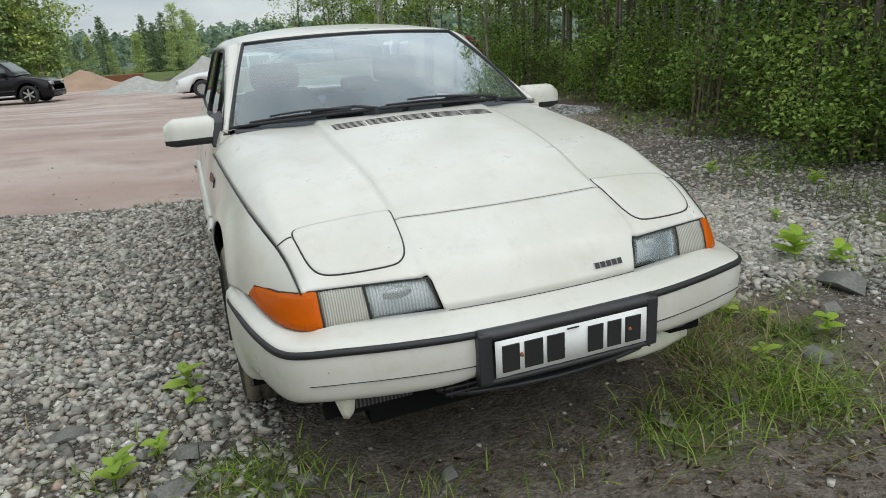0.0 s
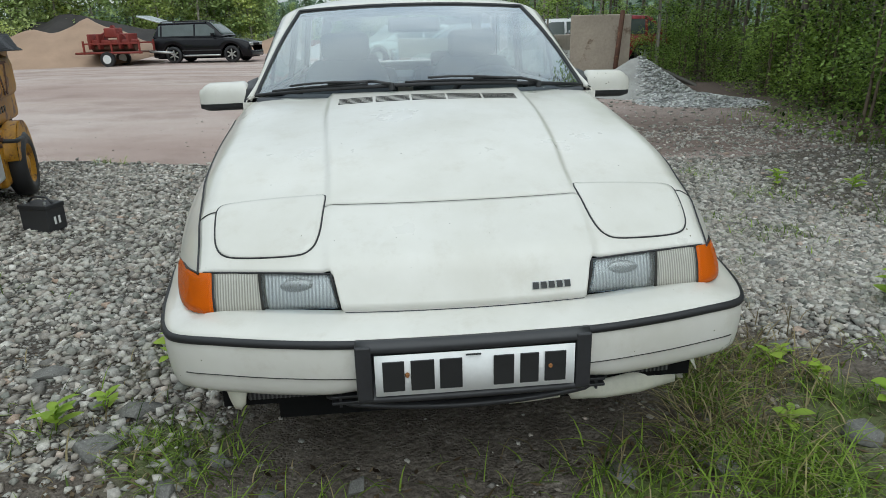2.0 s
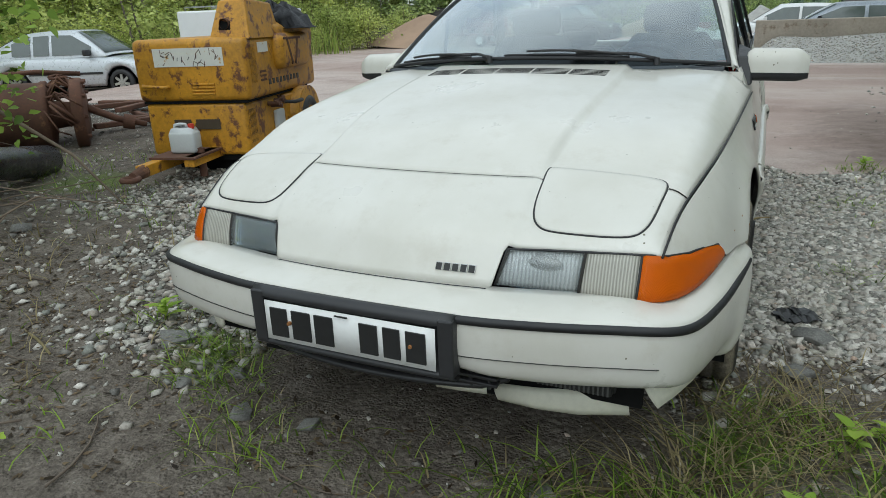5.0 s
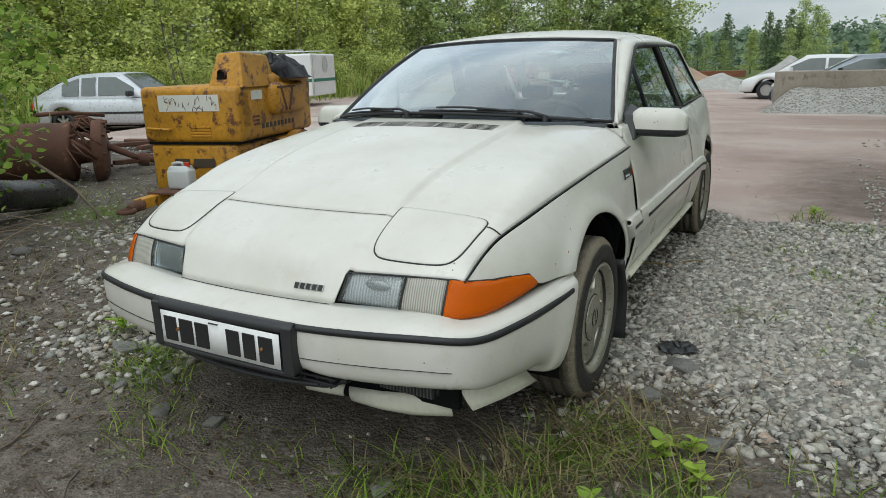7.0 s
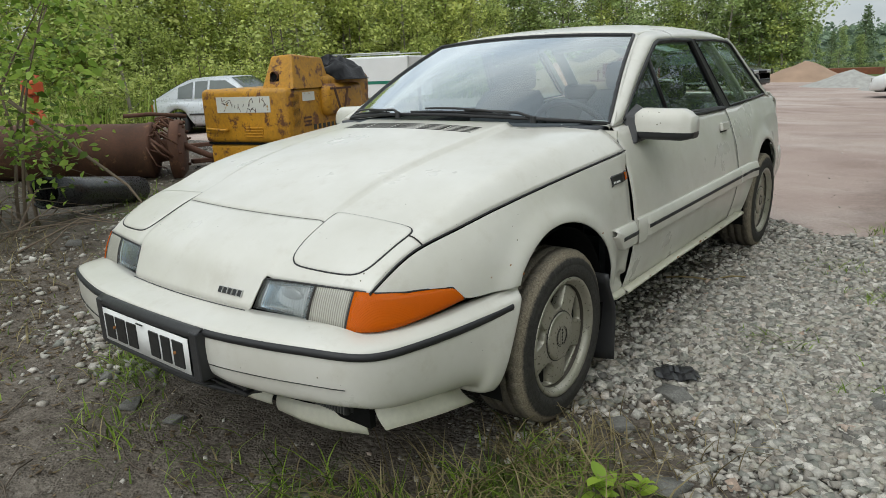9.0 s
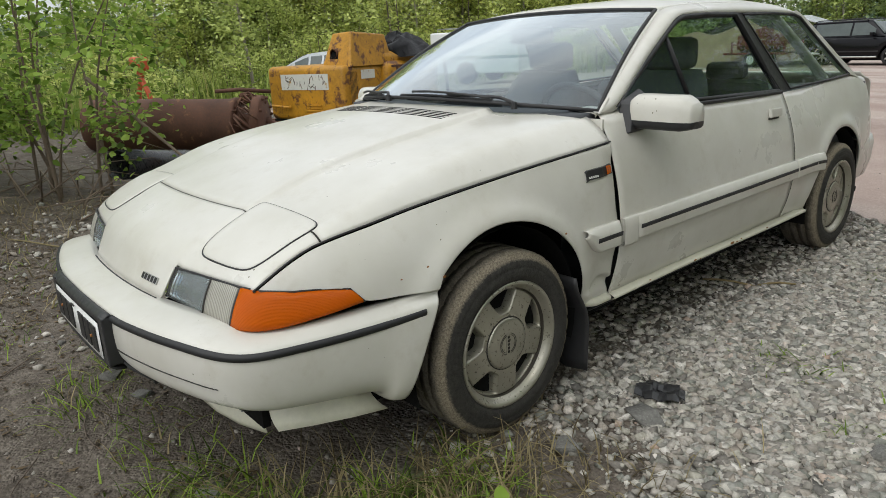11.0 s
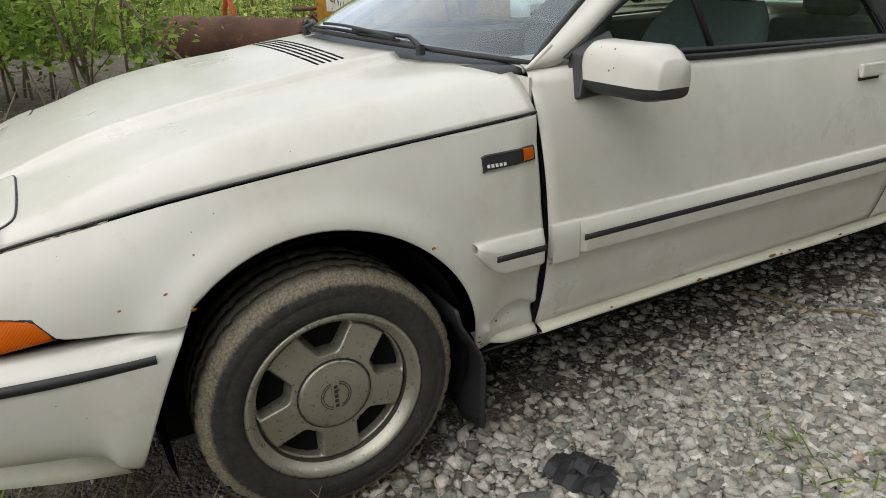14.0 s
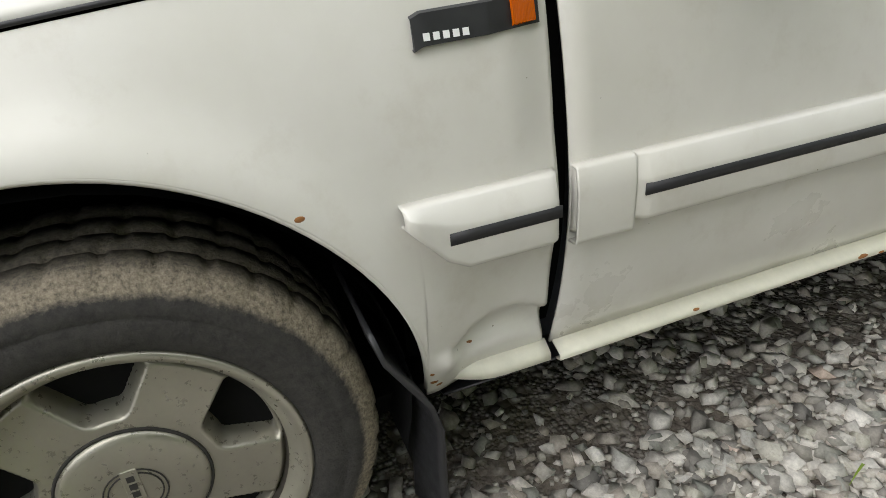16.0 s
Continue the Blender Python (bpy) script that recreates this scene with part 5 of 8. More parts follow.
for s in (-1, 1):
    seat = new("front_seat"); seat.parent = car
    seat["label"] = "dark cloth front seat with headrest"
    rows = []
    for k, (y, z, w, d) in enumerate(((2.28, 0.50, 0.23, 0.06), (2.33, 0.66, 0.25, 0.07), (2.40, 0.82, 0.25, 0.065), (2.45, 0.93, 0.225, 0.055), (2.475, 0.985, 0.17, 0.04))):
        rows.append([(s * 0.345 + w * c, y + d * q, z) for c, q in ((-1.0, 0.6), (-0.97, -0.9), (-0.75, -1.0), (0.0, -0.7), (0.75, -1.0), (0.97, -0.9), (1.0, 0.6), (0.6, 1.0), (-0.6, 1.0), (-1.0, 0.6))])
    bk = mesh_part("backrest", *sheet(rows), SEATCLOTH, seat); bk.modifiers.new("round", "SUBSURF").levels = 1
    part("headrest", box_bm(s * 0.345 - 0.13, s * 0.345 + 0.13, 2.44, 2.53, 0.985, 1.125), SEATCLOTH, seat, bevel=0.035, smooth=True)
    part("seat_base", box_bm(s * 0.345 - 0.25, s * 0.345 + 0.25, 1.85, 2.38, 0.36, 0.52), SEATCLOTH, seat, bevel=0.04)
    rs = new("rear_seat"); rs.parent = car
    part("backrest", box_bm(s * 0.28 - 0.23, s * 0.28 + 0.23, 3.10, 3.22, 0.48, 0.90, None), SEATCLOTH, rs, bevel=0.05)
    part("headrest", box_bm(s * 0.28 - 0.11, s * 0.28 + 0.11, 3.14, 3.21, 0.90, 0.99), SEATCLOTH, rs, bevel=0.03)
    part("seat_base", box_bm(s * 0.28 - 0.24, s * 0.28 + 0.24, 2.70, 3.12, 0.36, 0.50), SEATCLOTH, rs, bevel=0.04)
part("rear_shelf", box_bm(-0.62, 0.62, 3.25, 3.95, 0.80, 0.83), TRIMCLOTH, car)
part("headliner", box_bm(-0.50, 0.50, 2.25, 3.30, 1.215, 1.225), HEADCLOTH, car)
part("rear_view_mirror", box_bm(-0.12, 0.12, 1.93, 1.955, 1.125, 1.19), PLASTIC, car, "dark rear view mirror", bevel=0.012)


# ---- loose stones, grass and weeds ----
def fast_mesh(name, verts, faces, mat, parent=None, smooth=False):
    me = bpy.data.meshes.new(name)
    verts, faces = np.asarray(verts, dtype=np.float32), np.asarray(faces, dtype=np.int32)
    k = faces.shape[1]
    me.vertices.add(len(verts)); me.vertices.foreach_set("co", verts.ravel())
    me.loops.add(faces.size); me.loops.foreach_set("vertex_index", faces.ravel())
    me.polygons.add(len(faces)); me.polygons.foreach_set("loop_start", np.arange(0, faces.size, k, dtype=np.int32))
    me.update(calc_edges=True); me.validate()
    me.materials.append(mat)
    if smooth: me.shade_smooth()
    ob = new(name, me)
    ob.parent = parent
    return ob


rng = np.random.default_rng(7)


def stone_shapes(n):
    """Angular broken stones: jittered, sheared blocks with cut corners."""
    out = []
    quads = [(0, 1, 3, 2), (4, 6, 7, 5), (0, 4, 5, 1), (2, 3, 7, 6), (0, 2, 6, 4), (1, 5, 7, 3)]
    f = np.array([t for a, b, c, d in quads for t in ((a, b, c), (a, c, d))])
    for _ in range(n):
        v = np.array([(x, y, z) for x in (-1, 1) for y in (-1, 1) for z in (-1, 1)], dtype=float)
        v *= 0.45 + 0.55 * rng.random((8, 3))
        v[:, 0] += 0.3 * rng.normal() * v[:, 2]; v[:, 1] += 0.3 * rng.normal() * v[:, 0]
        a = rng.random(3) * 1.2
        cx, sx, cy, sy = math.cos(a[0]), math.sin(a[0]), math.cos(a[1]), math.sin(a[1])
        v = v @ np.array([[1, 0, 0], [0, cx, -sx], [0, sx, cx]]) @ np.array([[cy, 0, sy], [0, 1, 0], [-sy, 0, cy]])
        out.append((v * np.array([1.05, 0.85, 0.62]), f))
    return out


SHAPES = stone_shapes(24)


def scatter(name, spots, mat, label):
    """Stones at rows of x, y, size, joined in one object."""
    vs, fs, k = [], [], 0
    for x, y, s in spots:
        v, f = SHAPES[rng.integers(len(SHAPES))]
        a, b = rng.random(2) * 6.28
        ca, sa, cb, sb = math.cos(a), math.sin(a), math.cos(b * 0.12), math.sin(b * 0.12)
        r = np.array([[ca, -sa, 0], [sa, ca, 0], [0, 0, 1]]) @ np.array([[1, 0, 0], [0, cb, -sb], [0, sb, cb]])
        vs.append((v * s) @ r.T + np.array([x, y, ground_z(x, y) + s * 0.26]))
        fs.append(f + k); k += len(v)
    ob = fast_mesh(name, np.concatenate(vs), np.concatenate(fs), mat)
    return tagged(ob, label, "gravel", kind="stuff")


spots = []
def fill(n, x0, x1, y0, y1, lo, hi, keep):
    made = 0
    while made < n:
        x, y = x0 + (x1 - x0) * rng.random(), y0 + (y1 - y0) * rng.random()
        made += 1
        rim = min(x1 - x if x1 > 0.9 else 1.0, x - x0 if x0 < -0.8 else 1.0, y1 - y, y - y0)
        if rng.random() < keep(x, y) * smooth01(rim, 0.0, 0.6): spots.append((x, y, lo + (hi - lo) * rng.random() ** 2.5))
def thin(x, y):
    a, e, g = zones(x, y)
    return (1 - a) * (1 - 0.93 * e) * (1 - 0.7 * g)
fill(34000, 0.72, 2.9, 0.5, 4.6, 0.0055, 0.0230, thin)
fill(19000, 0.8, 2.7, 0.6, 3.9, 0.0110, 0.0230, thin)
fill(26000, 0.78, 1.9, 0.8, 3.1, 0.0042, 0.0165, thin)
fill(6000, 0.6, 3.6, -0.6, 5.0, 0.005, 0.020, thin)
fill(7000, -0.7, 0.85, 1.1, 4.0, 0.006, 0.020, lambda x, y: 0.85)
fill(34000, -3.2, -0.7, -0.2, 4.7, 0.0055, 0.0235, thin)
fill(15000, 1.8, 5.0, 0.3, 6.0, 0.005, 0.020, lambda x, y: 0.75 * (1 - 0.7 * smooth01(x, 4.2, 5)))
fill(16000, -4.5, 2.2, -1.6, 0.9, 0.0018, 0.0100, lambda x, y: 0.55 * (1 - 0.82 * zones(x, y)[1]))
fill(1200, -4, 4, 4.4, 9, 0.004, 0.011, lambda x, y: 0.5 * (1 - smooth01(y, 4.6, 9)))
fill(2000, 1.4, 5.5, 4.5, 9.5, 0.006, 0.026, lambda x, y: 0.8 * smooth01(x, 1.4, 3.4))
fill(3500, -6.5, -2.6, 1.0, 5.0, 0.004, 0.018, lambda x, y: 0.6 * (1 - zones(x, y)[0]))
scatter("gravel_stones", spots, GRAVEL, "loose grey crushed stones of the gravel")
ROCK = simple("grey_rock", (0.19, 0.185, 0.17), 0.85, vary=0.45, scale=30, bump=0.3, spots=(0.36, 0.35, 0.33), spot_at=0.6)
rock_me = []
for k in range(4):
    v, f = SHAPES[k]
    rock = fast_mesh("rock", v, f, ROCK)
    rock.modifiers.new("edges", "BEVEL").width = 0.035
    rock_me.append(rock)
rocks = [(-1.04, 0.42, 0.060), (-0.80, 0.22, 0.035), (-0.98, 0.60, 0.05), (-0.68, 0.34, 0.035), (1.15, 0.22, 0.06), (0.70, 0.16, 0.05), (1.22, 0.74, 0.05), (0.98, 0.98, 0.05), (1.62, 1.5, 0.045), (1.05, 1.28, 0.06), (1.75, 0.6, 0.09), (1.45, 0.42, 0.06), (-0.52, 0.16, 0.04), (-1.35, 0.85, 0.05), (0.42, 0.16, 0.04), (-0.30, 0.20, 0.035), (-2.6, 0.9, 0.06)]
for i, (x, y, s) in enumerate(rocks):
    m = Matrix.Translation((x, y, ground_z(x, y) + s * 0.22)) @ Matrix.Rotation(i * 1.7, 4, "Z") @ Matrix.Diagonal((s, s, s * 0.7, 1))
    if i < 4:
        ob = rock_me[i]; ob.matrix_world = m
    else:
        ob = rock_me[i % 4].copy(); scene.collection.objects.link(ob); ob.matrix_world = m
    tagged(ob, "flat grey rock half sunk in the ground", "rock", "rocks round the car")

GRASS = leaf_material("grass_blades", (0.060, 0.115, 0.014), (0.275, 0.40, 0.06), (0.42, 0.37, 0.18))
STRAW = leaf_material("dry_straw", (0.20, 0.15, 0.08), (0.40, 0.33, 0.19))
WEED = leaf_material("weed_leaves", (0.20, 0.34, 0.035), (0.42, 0.56, 0.09))


def blades(name, clumps, mat, label, category="grass"):
    """Bent tapering blades: rows of x, y, spread, count, height."""
    V, F = [], []
    k = 0
    for cx, cy, sp, cnt, hh in clumps:
        for _ in range(cnt):
            x, y = cx + rng.normal() * sp, cy + rng.normal() * sp * 0.8
            if -0.62 < x < 0.66 and 0.34 < y < 4.2: continue
            h = hh * (0.45 + 0.8 * rng.random()); a = rng.random() * 6.28; w = 0.0012 + 0.0020 * rng.random()
            lean = h * (0.5 + 2.4 * rng.random())
            z = ground_z(x, y) - 0.004
            dx, dy = math.cos(a), math.sin(a)
            px, py = -dy * w, dx * w
            pts = [(0, 0, 1.0), (0.22, 0.55, 0.9), (0.6, 0.9, 0.6), (1.0, 0.92 + 0.12 * rng.random(), 0.08)]
            for l_, up, wd in pts:
                for sg in (-1, 1):
                    V.append((x + dx * lean * l_ + sg * px * wd, y + dy * lean * l_ + sg * py * wd, z + h * up))
            for q in range(3): F.append((k + 2 * q, k + 2 * q + 1, k + 2 * q + 3, k + 2 * q + 2))
            k += 8
    return tagged(fast_mesh(name, V, F, mat), label, category, kind="stuff")


clumps = [(0.86, 0.16, 0.14, 420, 0.17), (0.92, 0.06, 0.12, 280, 0.15), (0.62, 0.02, 0.12, 160, 0.15), (1.22, 0.38, 0.10, 150, 0.13), (0.98, -0.10, 0.12, 110, 0.11), (0.66, 0.12, 0.10, 200, 0.15), (1.36, 0.10, 0.10, 70, 0.10), (0.40, 0.10, 0.10, 110, 0.14), (0.12, 0.14, 0.10, 50, 0.10), (-0.15, 0.08, 0.16, 80, 0.09), (-0.42, 0.06, 0.10, 150, 0.11), (-0.74, 0.38, 0.09, 260, 0.08), (-0.92, 0.44, 0.09, 240, 0.075), (-0.60, 0.20, 0.07, 60, 0.08), (-0.80, 0.26, 0.08, 80, 0.07), (0.80, 0.46, 0.08, 220, 0.16), (0.90, 0.70, 0.10, 160, 0.12), (1.05, 0.55, 0.10, 180, 0.13), (1.5, 0.62, 0.10, 70, 0.10), (-1.25, 0.55, 0.10, 90, 0.07), (1.9, 1.9, 0.10, 180, 0.08), (1.5, 2.6, 0.12, 200, 0.07), (2.3, 2.7, 0.15, 240, 0.09), (1.25, 1.9, 0.07, 120, 0.06), (1.75, 2.25, 0.10, 140, 0.06), (1.3, 3.1, 0.12, 160, 0.07), (2.1, 3.4, 0.14, 180, 0.08), (1.55, 1.55, 0.07, 90, 0.05), (1.7, 3.7, 0.14, 160, 0.07), (1.42, 4.0, 0.08, 120, 0.09), (-2.45, 4.45, 0.12, 150, 0.10), (-1.2, 4.5, 0.1, 80, 0.07), (2.6, 0.7, 0.25, 260, 0.16), (3.1, 1.6, 0.3, 320, 0.2), (3.6, 2.8, 0.3, 320, 0.22), (2.9, 2.2, 0.25, 160, 0.12), (4.2, 4.3, 0.35, 320, 0.22), (4.6, 6.0, 0.4, 320, 0.24), (-2.4, 1.3, 0.3, 200, 0.10), (-3.0, 1.7, 0.3, 260, 0.14), (-4.0, 2.0, 0.35, 320, 0.18), (-1.7, 0.1, 0.3, 160, 0.07), (-0.9, -0.2, 0.10, 40, 0.06), (-2.3, -0.2, 0.3, 160, 0.07), (-3.6, 2.9, 0.3, 200, 0.14), (-4.8, 1.8, 0.4, 300, 0.2), (-1.2, -0.05, 0.10, 60, 0.06), (0.2, -0.35, 0.10, 30, 0.05), (1.9, 0.35, 0.12, 70, 0.10)]
clumps = [(x, y, s * (0.65 + 0.3 * (i % 3)), int(c * (0.36 + 0.18 * (i % 3))), h * 0.56) for i, (x, y, s, c, h) in enumerate(clumps)]
blades("grass", clumps, GRASS, "green grass tufts growing through the gravel")
blades("dry_grass", [(x, y, s * 1.3, c // 5, h * 0.9) for x, y, s, c, h in clumps[:20]] + [(0.95, 0.62, 0.16, 320, 0.09), (0.75, 0.30, 0.12, 160, 0.10), (-1.8, 0.3, 0.5, 200, 0.06), (-2.8, 0.4, 0.4, 260, 0.08), (1.1, 0.9, 0.2, 160, 0.06)], STRAW, "dry straw lying between the grass", "straw")


def leaf_points(length, width, fold=0.25, n=6):
    rows = []
    for i in range(n + 1):
        u = i / n
        w = width * math.sin(math.pi * min(1, 0.04 + u * 0.95)) ** 0.8
        rows.append([(u * length, -w, w * fold - 0.25 * length * u * u), (u * length, 0, -0.25 * length * u * u), (u * length, w, w * fold - 0.25 * length * u * u)])
    return rows


def weed_plant(m, leaves, size, seed, label="bright green broad-leaved weed in the gravel"):
    r = random.Random(seed)
    root = thing("weed_plant", m, label, "plant", "weeds in the gravel")
    tube("stem", [(0, 0, -0.01), (0.01 * size, 0.01, 0.5 * size), (0.02, 0.0, size)], 0.004, WEED, root)
    for i in range(leaves):
        a = i * 2.4 + r.random() * 0.7
        z = size * (0.25 + 0.75 * i / leaves)
        L = size * (0.55 + 0.35 * r.random())
        mm = Matrix.Translation((0.01, 0, z)) @ Matrix.Rotation(a, 4, "Z") @ Matrix.Rotation(radians(-15 - 25 * r.random()), 4, "Y") @ Matrix.Rotation(radians(r.uniform(-15, 15)), 4, "X")
        rows = [[mm @ Vector(p) for p in row] for row in leaf_points(L, L * 0.30)]
        mesh_part("leaf", *sheet(rows), WEED, root)
    return root


for i, (x, y, s, n) in enumerate(((-1.20, 0.52, 0.13, 9), (-1.08, 0.60, 0.10, 7), (-0.98, 1.05, 0.14, 7), (1.10, 0.60, 0.11, 9), (1.20, 0.52, 0.10, 8), (1.16, 0.66, 0.09, 7), (1.86, 0.95, 0.20, 12), (1.98, 0.80, 0.16, 9), (2.52, 2.95, 0.15, 10), (-0.98, 0.92, 0.10, 6), (1.30, 0.30, 0.12, 7), (0.98, 0.28, 0.10, 6), (-1.0, -0.25, 0.06, 5), (2.3, 1.5, 0.10, 8), (2.9, 2.7, 0.13, 9), (3.2, 2.0, 0.15, 10), (1.0, -0.35, 0.08, 6), (1.46, 4.02, 0.12, 8))):
    weed_plant(Matrix.Translation((x, y, ground_z(x, y))) @ Matrix.Rotation(i * 1.3, 4, "Z"), n, s * 0.70, i)

# brown leaf litter, chips and twigs on the bare earth before the bush
LITTER = leaf_material("dead_leaves", (0.055, 0.036, 0.024), (0.23, 0.165, 0.105), (0.42, 0.36, 0.27))
V, F = [], []
for _ in range(5200):
    x, y = -2.1 + 0.95 * rng.normal(), 0.10 + 0.55 * rng.normal()
    if rng.random() < 0.22: x, y = 0.75 + 0.45 * rng.normal(), -0.05 + 0.45 * rng.normal()
    if -0.7 < x < 0.72 and y > 0.30: continue
    if x > 0.7 and y > 1.1: continue
    L, w, a, up = 0.006 + 0.016 * rng.random(), 0.003 + 0.005 * rng.random(), 6.28 * rng.random(), 0.007 * rng.random()
    dx, dy = math.cos(a), math.sin(a)
    z, k = ground_z(x, y) + 0.003, len(V)
    V += [(x - dx * L, y - dy * L, z + up), (x - dy * w, y + dx * w, z + 0.3 * up), (x + dx * L, y + dy * L, z + up * rng.random()), (x + dy * w, y - dx * w, z + 0.3 * up)]
    F.append((k, k + 1, k + 2, k + 3))
tagged(fast_mesh("leaf_litter", V, F, LITTER), "brown dead leaves and chips on the bare earth", "leaf litter", kind="stuff")
DEADWOOD = simple("dead_twig_wood", (0.13, 0.10, 0.075), 0.9, vary=0.4)
tr_ = random.Random(17)
for i in range(38):
    x, y = (-2.0 + tr_.gauss(0, 0.75), 0.05 + tr_.gauss(0, 0.5)) if i % 4 else (0.5 + tr_.gauss(0, 0.5), -0.25 + tr_.gauss(0, 0.25))
    if x > -0.85 and y > 0.2: y = -0.3
    a, L = tr_.uniform(0, 6.28), tr_.uniform(0.10, 0.42)
    pts = [(x + L * (u - 0.5) * math.cos(a + 0.4 * u), y + L * (u - 0.5) * math.sin(a + 0.4 * u)) for u in span(0, 1, 4)]
    r0 = tr_.uniform(0.0018, 0.0042)
    twig = tube("twig", [(px, py, ground_z(px, py) + 0.006 + 0.012 * tr_.random()) for px, py in pts], [r0, r0, 0.8 * r0, 0.6 * r0, 0.3 * r0], DEADWOOD, seg=5)
    tagged(twig, "thin dry brown twig lying on the earth", "twig", "twigs on the earth")

# scraps lying on the gravel
scrap = thing("plastic_scrap", Matrix.Translation((0.99, 1.44, ground_z(0.99, 1.44) + 0.012)) @ Matrix.Rotation(0.5, 4, "Z") @ Matrix.Diagonal((0.68, 0.68, 1.0, 1)), "crumpled black plastic scrap on the gravel", "scrap")
for i in range(7):
    a = i * 0.9
    rows = [[(0.07 * math.cos(a) + u * 0.09, 0.05 * math.sin(a) + v * 0.07, 0.006 + 0.02 * abs(math.sin(i + u * 5)) * (1 - v * v)) for u in (-0.5, -0.1, 0.3, 0.6)] for v in (-0.6, 0.0, 0.7)]
    mesh_part("shard", *sheet(rows), PLASTIC, scrap, smooth=False, solid=0.003)
for x, y, a, L in ((0.72, 2.60, 0.3, 0.35), (0.86, 2.72, 0.9, 0.25), (-1.9, -0.25, 0.1, 0.55), (-2.3, 0.25, 0.5, 0.6), (-1.5, 0.2, 2.8, 0.35)):
    z = ground_z(x, y) + 0.012
    stick = tube("stick", [(x + L * (u - 0.5) * math.cos(a), y + L * (u - 0.5) * math.sin(a), z + 0.01 * math.sin(u * 5)) for u in span(0, 1, 5)], 0.005, STRAW)
    tagged(stick, "dry broken stick on the ground", "stick", "sticks on the ground")


# ---- things beside the car ----
YELLOW = simple("worn_yellow_paint", (0.58, 0.28, 0.020), 0.5, vary=0.45, scale=9, spots=(0.13, 0.05, 0.022), spot_scale=8.5, spot_at=0.53, bump=0.15)
RUST = simple("brown_rust", (0.115, 0.055, 0.035), 0.9, vary=0.5, scale=12, spots=(0.20, 0.10, 0.05), spot_at=0.58, bump=0.35)
LABELW = simple("flaking_white_label", (0.66, 0.65, 0.60), 0.6, vary=0.1, spots=(0.42, 0.22, 0.04), spot_scale=16, spot_at=0.60)
MESH = simple("vent_mesh", (0.07, 0.05, 0.03), 0.8)
WHITEPL = simple("milky_plastic", (0.56, 0.58, 0.58), 0.4, vary=0.1)
REDPL = simple("red_plastic", (0.55, 0.05, 0.03), 0.4)
TARP = simple("black_tarp", (0.012, 0.012, 0.014), 0.5, bump=0.3, spec=0.25)
CONCRETE = simple("stained_concrete", (0.36, 0.315, 0.26), 0.9, vary=0.35, scale=4, spots=(0.20, 0.155, 0.115), spot_scale=3.2, spot_at=0.56, bump=0.25)

A0 = Matrix.Translation((-3.01, 2.33, 0.13)) @ Matrix.Rotation(radians(15.5), 4, "Z") @ Matrix.Diagonal((0.91, 0.93, 0.98, 1))
comp = thing("air_compressor", A0, "worn yellow towed air compressor with rust patches", "compressor")


def soft_box(u0, u1, v0, v1, z0, z1, r, seg=3):
    bm = box_bm(u0, u1, v0, v1, z0, z1)
    bmesh.ops.bevel(bm, geom=list(bm.edges), offset=r, segments=seg, affect="EDGES", profile=0.5)
    return bm


part("upper_body", soft_box(-0.20, 0.72, 0.0, 1.40, 0.485, 0.915, 0.045), YELLOW, comp, "yellow canopy with flaking paint", smooth=True)
part("lower_body", soft_box(-0.165, 0.66, 0.02, 1.32, 0.10, 0.475, 0.03), YELLOW, comp, smooth=True)
part("seam", box_bm(-0.17, 0.69, 0.015, 1.25, 0.472, 0.490), VOID, comp)
part("top_ridge", soft_box(0.45, 0.738, 0.50, 1.39, 0.78, 1.01, 0.06), YELLOW, comp, "rounded rear ridge of the canopy", smooth=True)
stack = mesh_part("exhaust_hood", [(0.41, 0.08, 0.90), (0.735, 0.08, 0.90), (0.735, 0.66, 0.90), (0.41, 0.66, 0.90), (0.475, 0.17, 1.155), (0.685, 0.17, 1.165), (0.70, 0.60, 1.14), (0.47, 0.60, 1.13)], [(0, 1, 5, 4), (1, 2, 6, 5), (2, 3, 7, 6), (3, 0, 4, 7), (4, 5, 6, 7)], YELLOW, comp, "rusty yellow exhaust hood", smooth=False, bevel=0.014)
part("exhaust_hole", box_bm(-0.052, 0.052, -0.012, 0.03, -0.055, 0.055, None, Matrix.Translation((0.535, 0.128, 1.005)) @ Matrix.Rotation(radians(-22), 4, "X")), VOID, stack, "dark square exhaust opening", bevel=0.010)
bm = bmesh.new()
bmesh.ops.create_cone(bm, cap_ends=False, segments=20, radius1=0.040, radius2=0.036, depth=0.03, matrix=Matrix.Translation((0.535, 0.110, 1.0)) @ Matrix.Rotation(math.pi / 2, 4, "X"))
part("exhaust_rim", bm, RUST, stack, smooth=True)
part("side_box", soft_box(0.66, 0.80, 0.50, 1.14, 0.66, 0.925, 0.06), YELLOW, comp, "yellow bulging side box", smooth=True)
for q, tilt in ((0.66, 24), (0.80, -24)):
    part("side_rib", box_bm(0.796, 0.803, -0.016, 0.016, -0.10, 0.10, None, Matrix.Translation((0, q, 0.785)) @ Matrix.Rotation(radians(tilt), 4, "X")), RUST, comp, "dark rusty brace")
part("side_rib", box_bm(0.796, 0.803, 0.55, 0.90, 0.875, 0.892), RUST, comp)
part("front_label", box_bm(-0.02, 0.545, -0.004, 0.002, 0.728, 0.852), LABELW, comp, "flaking white label panel")
lr = random.Random(3)
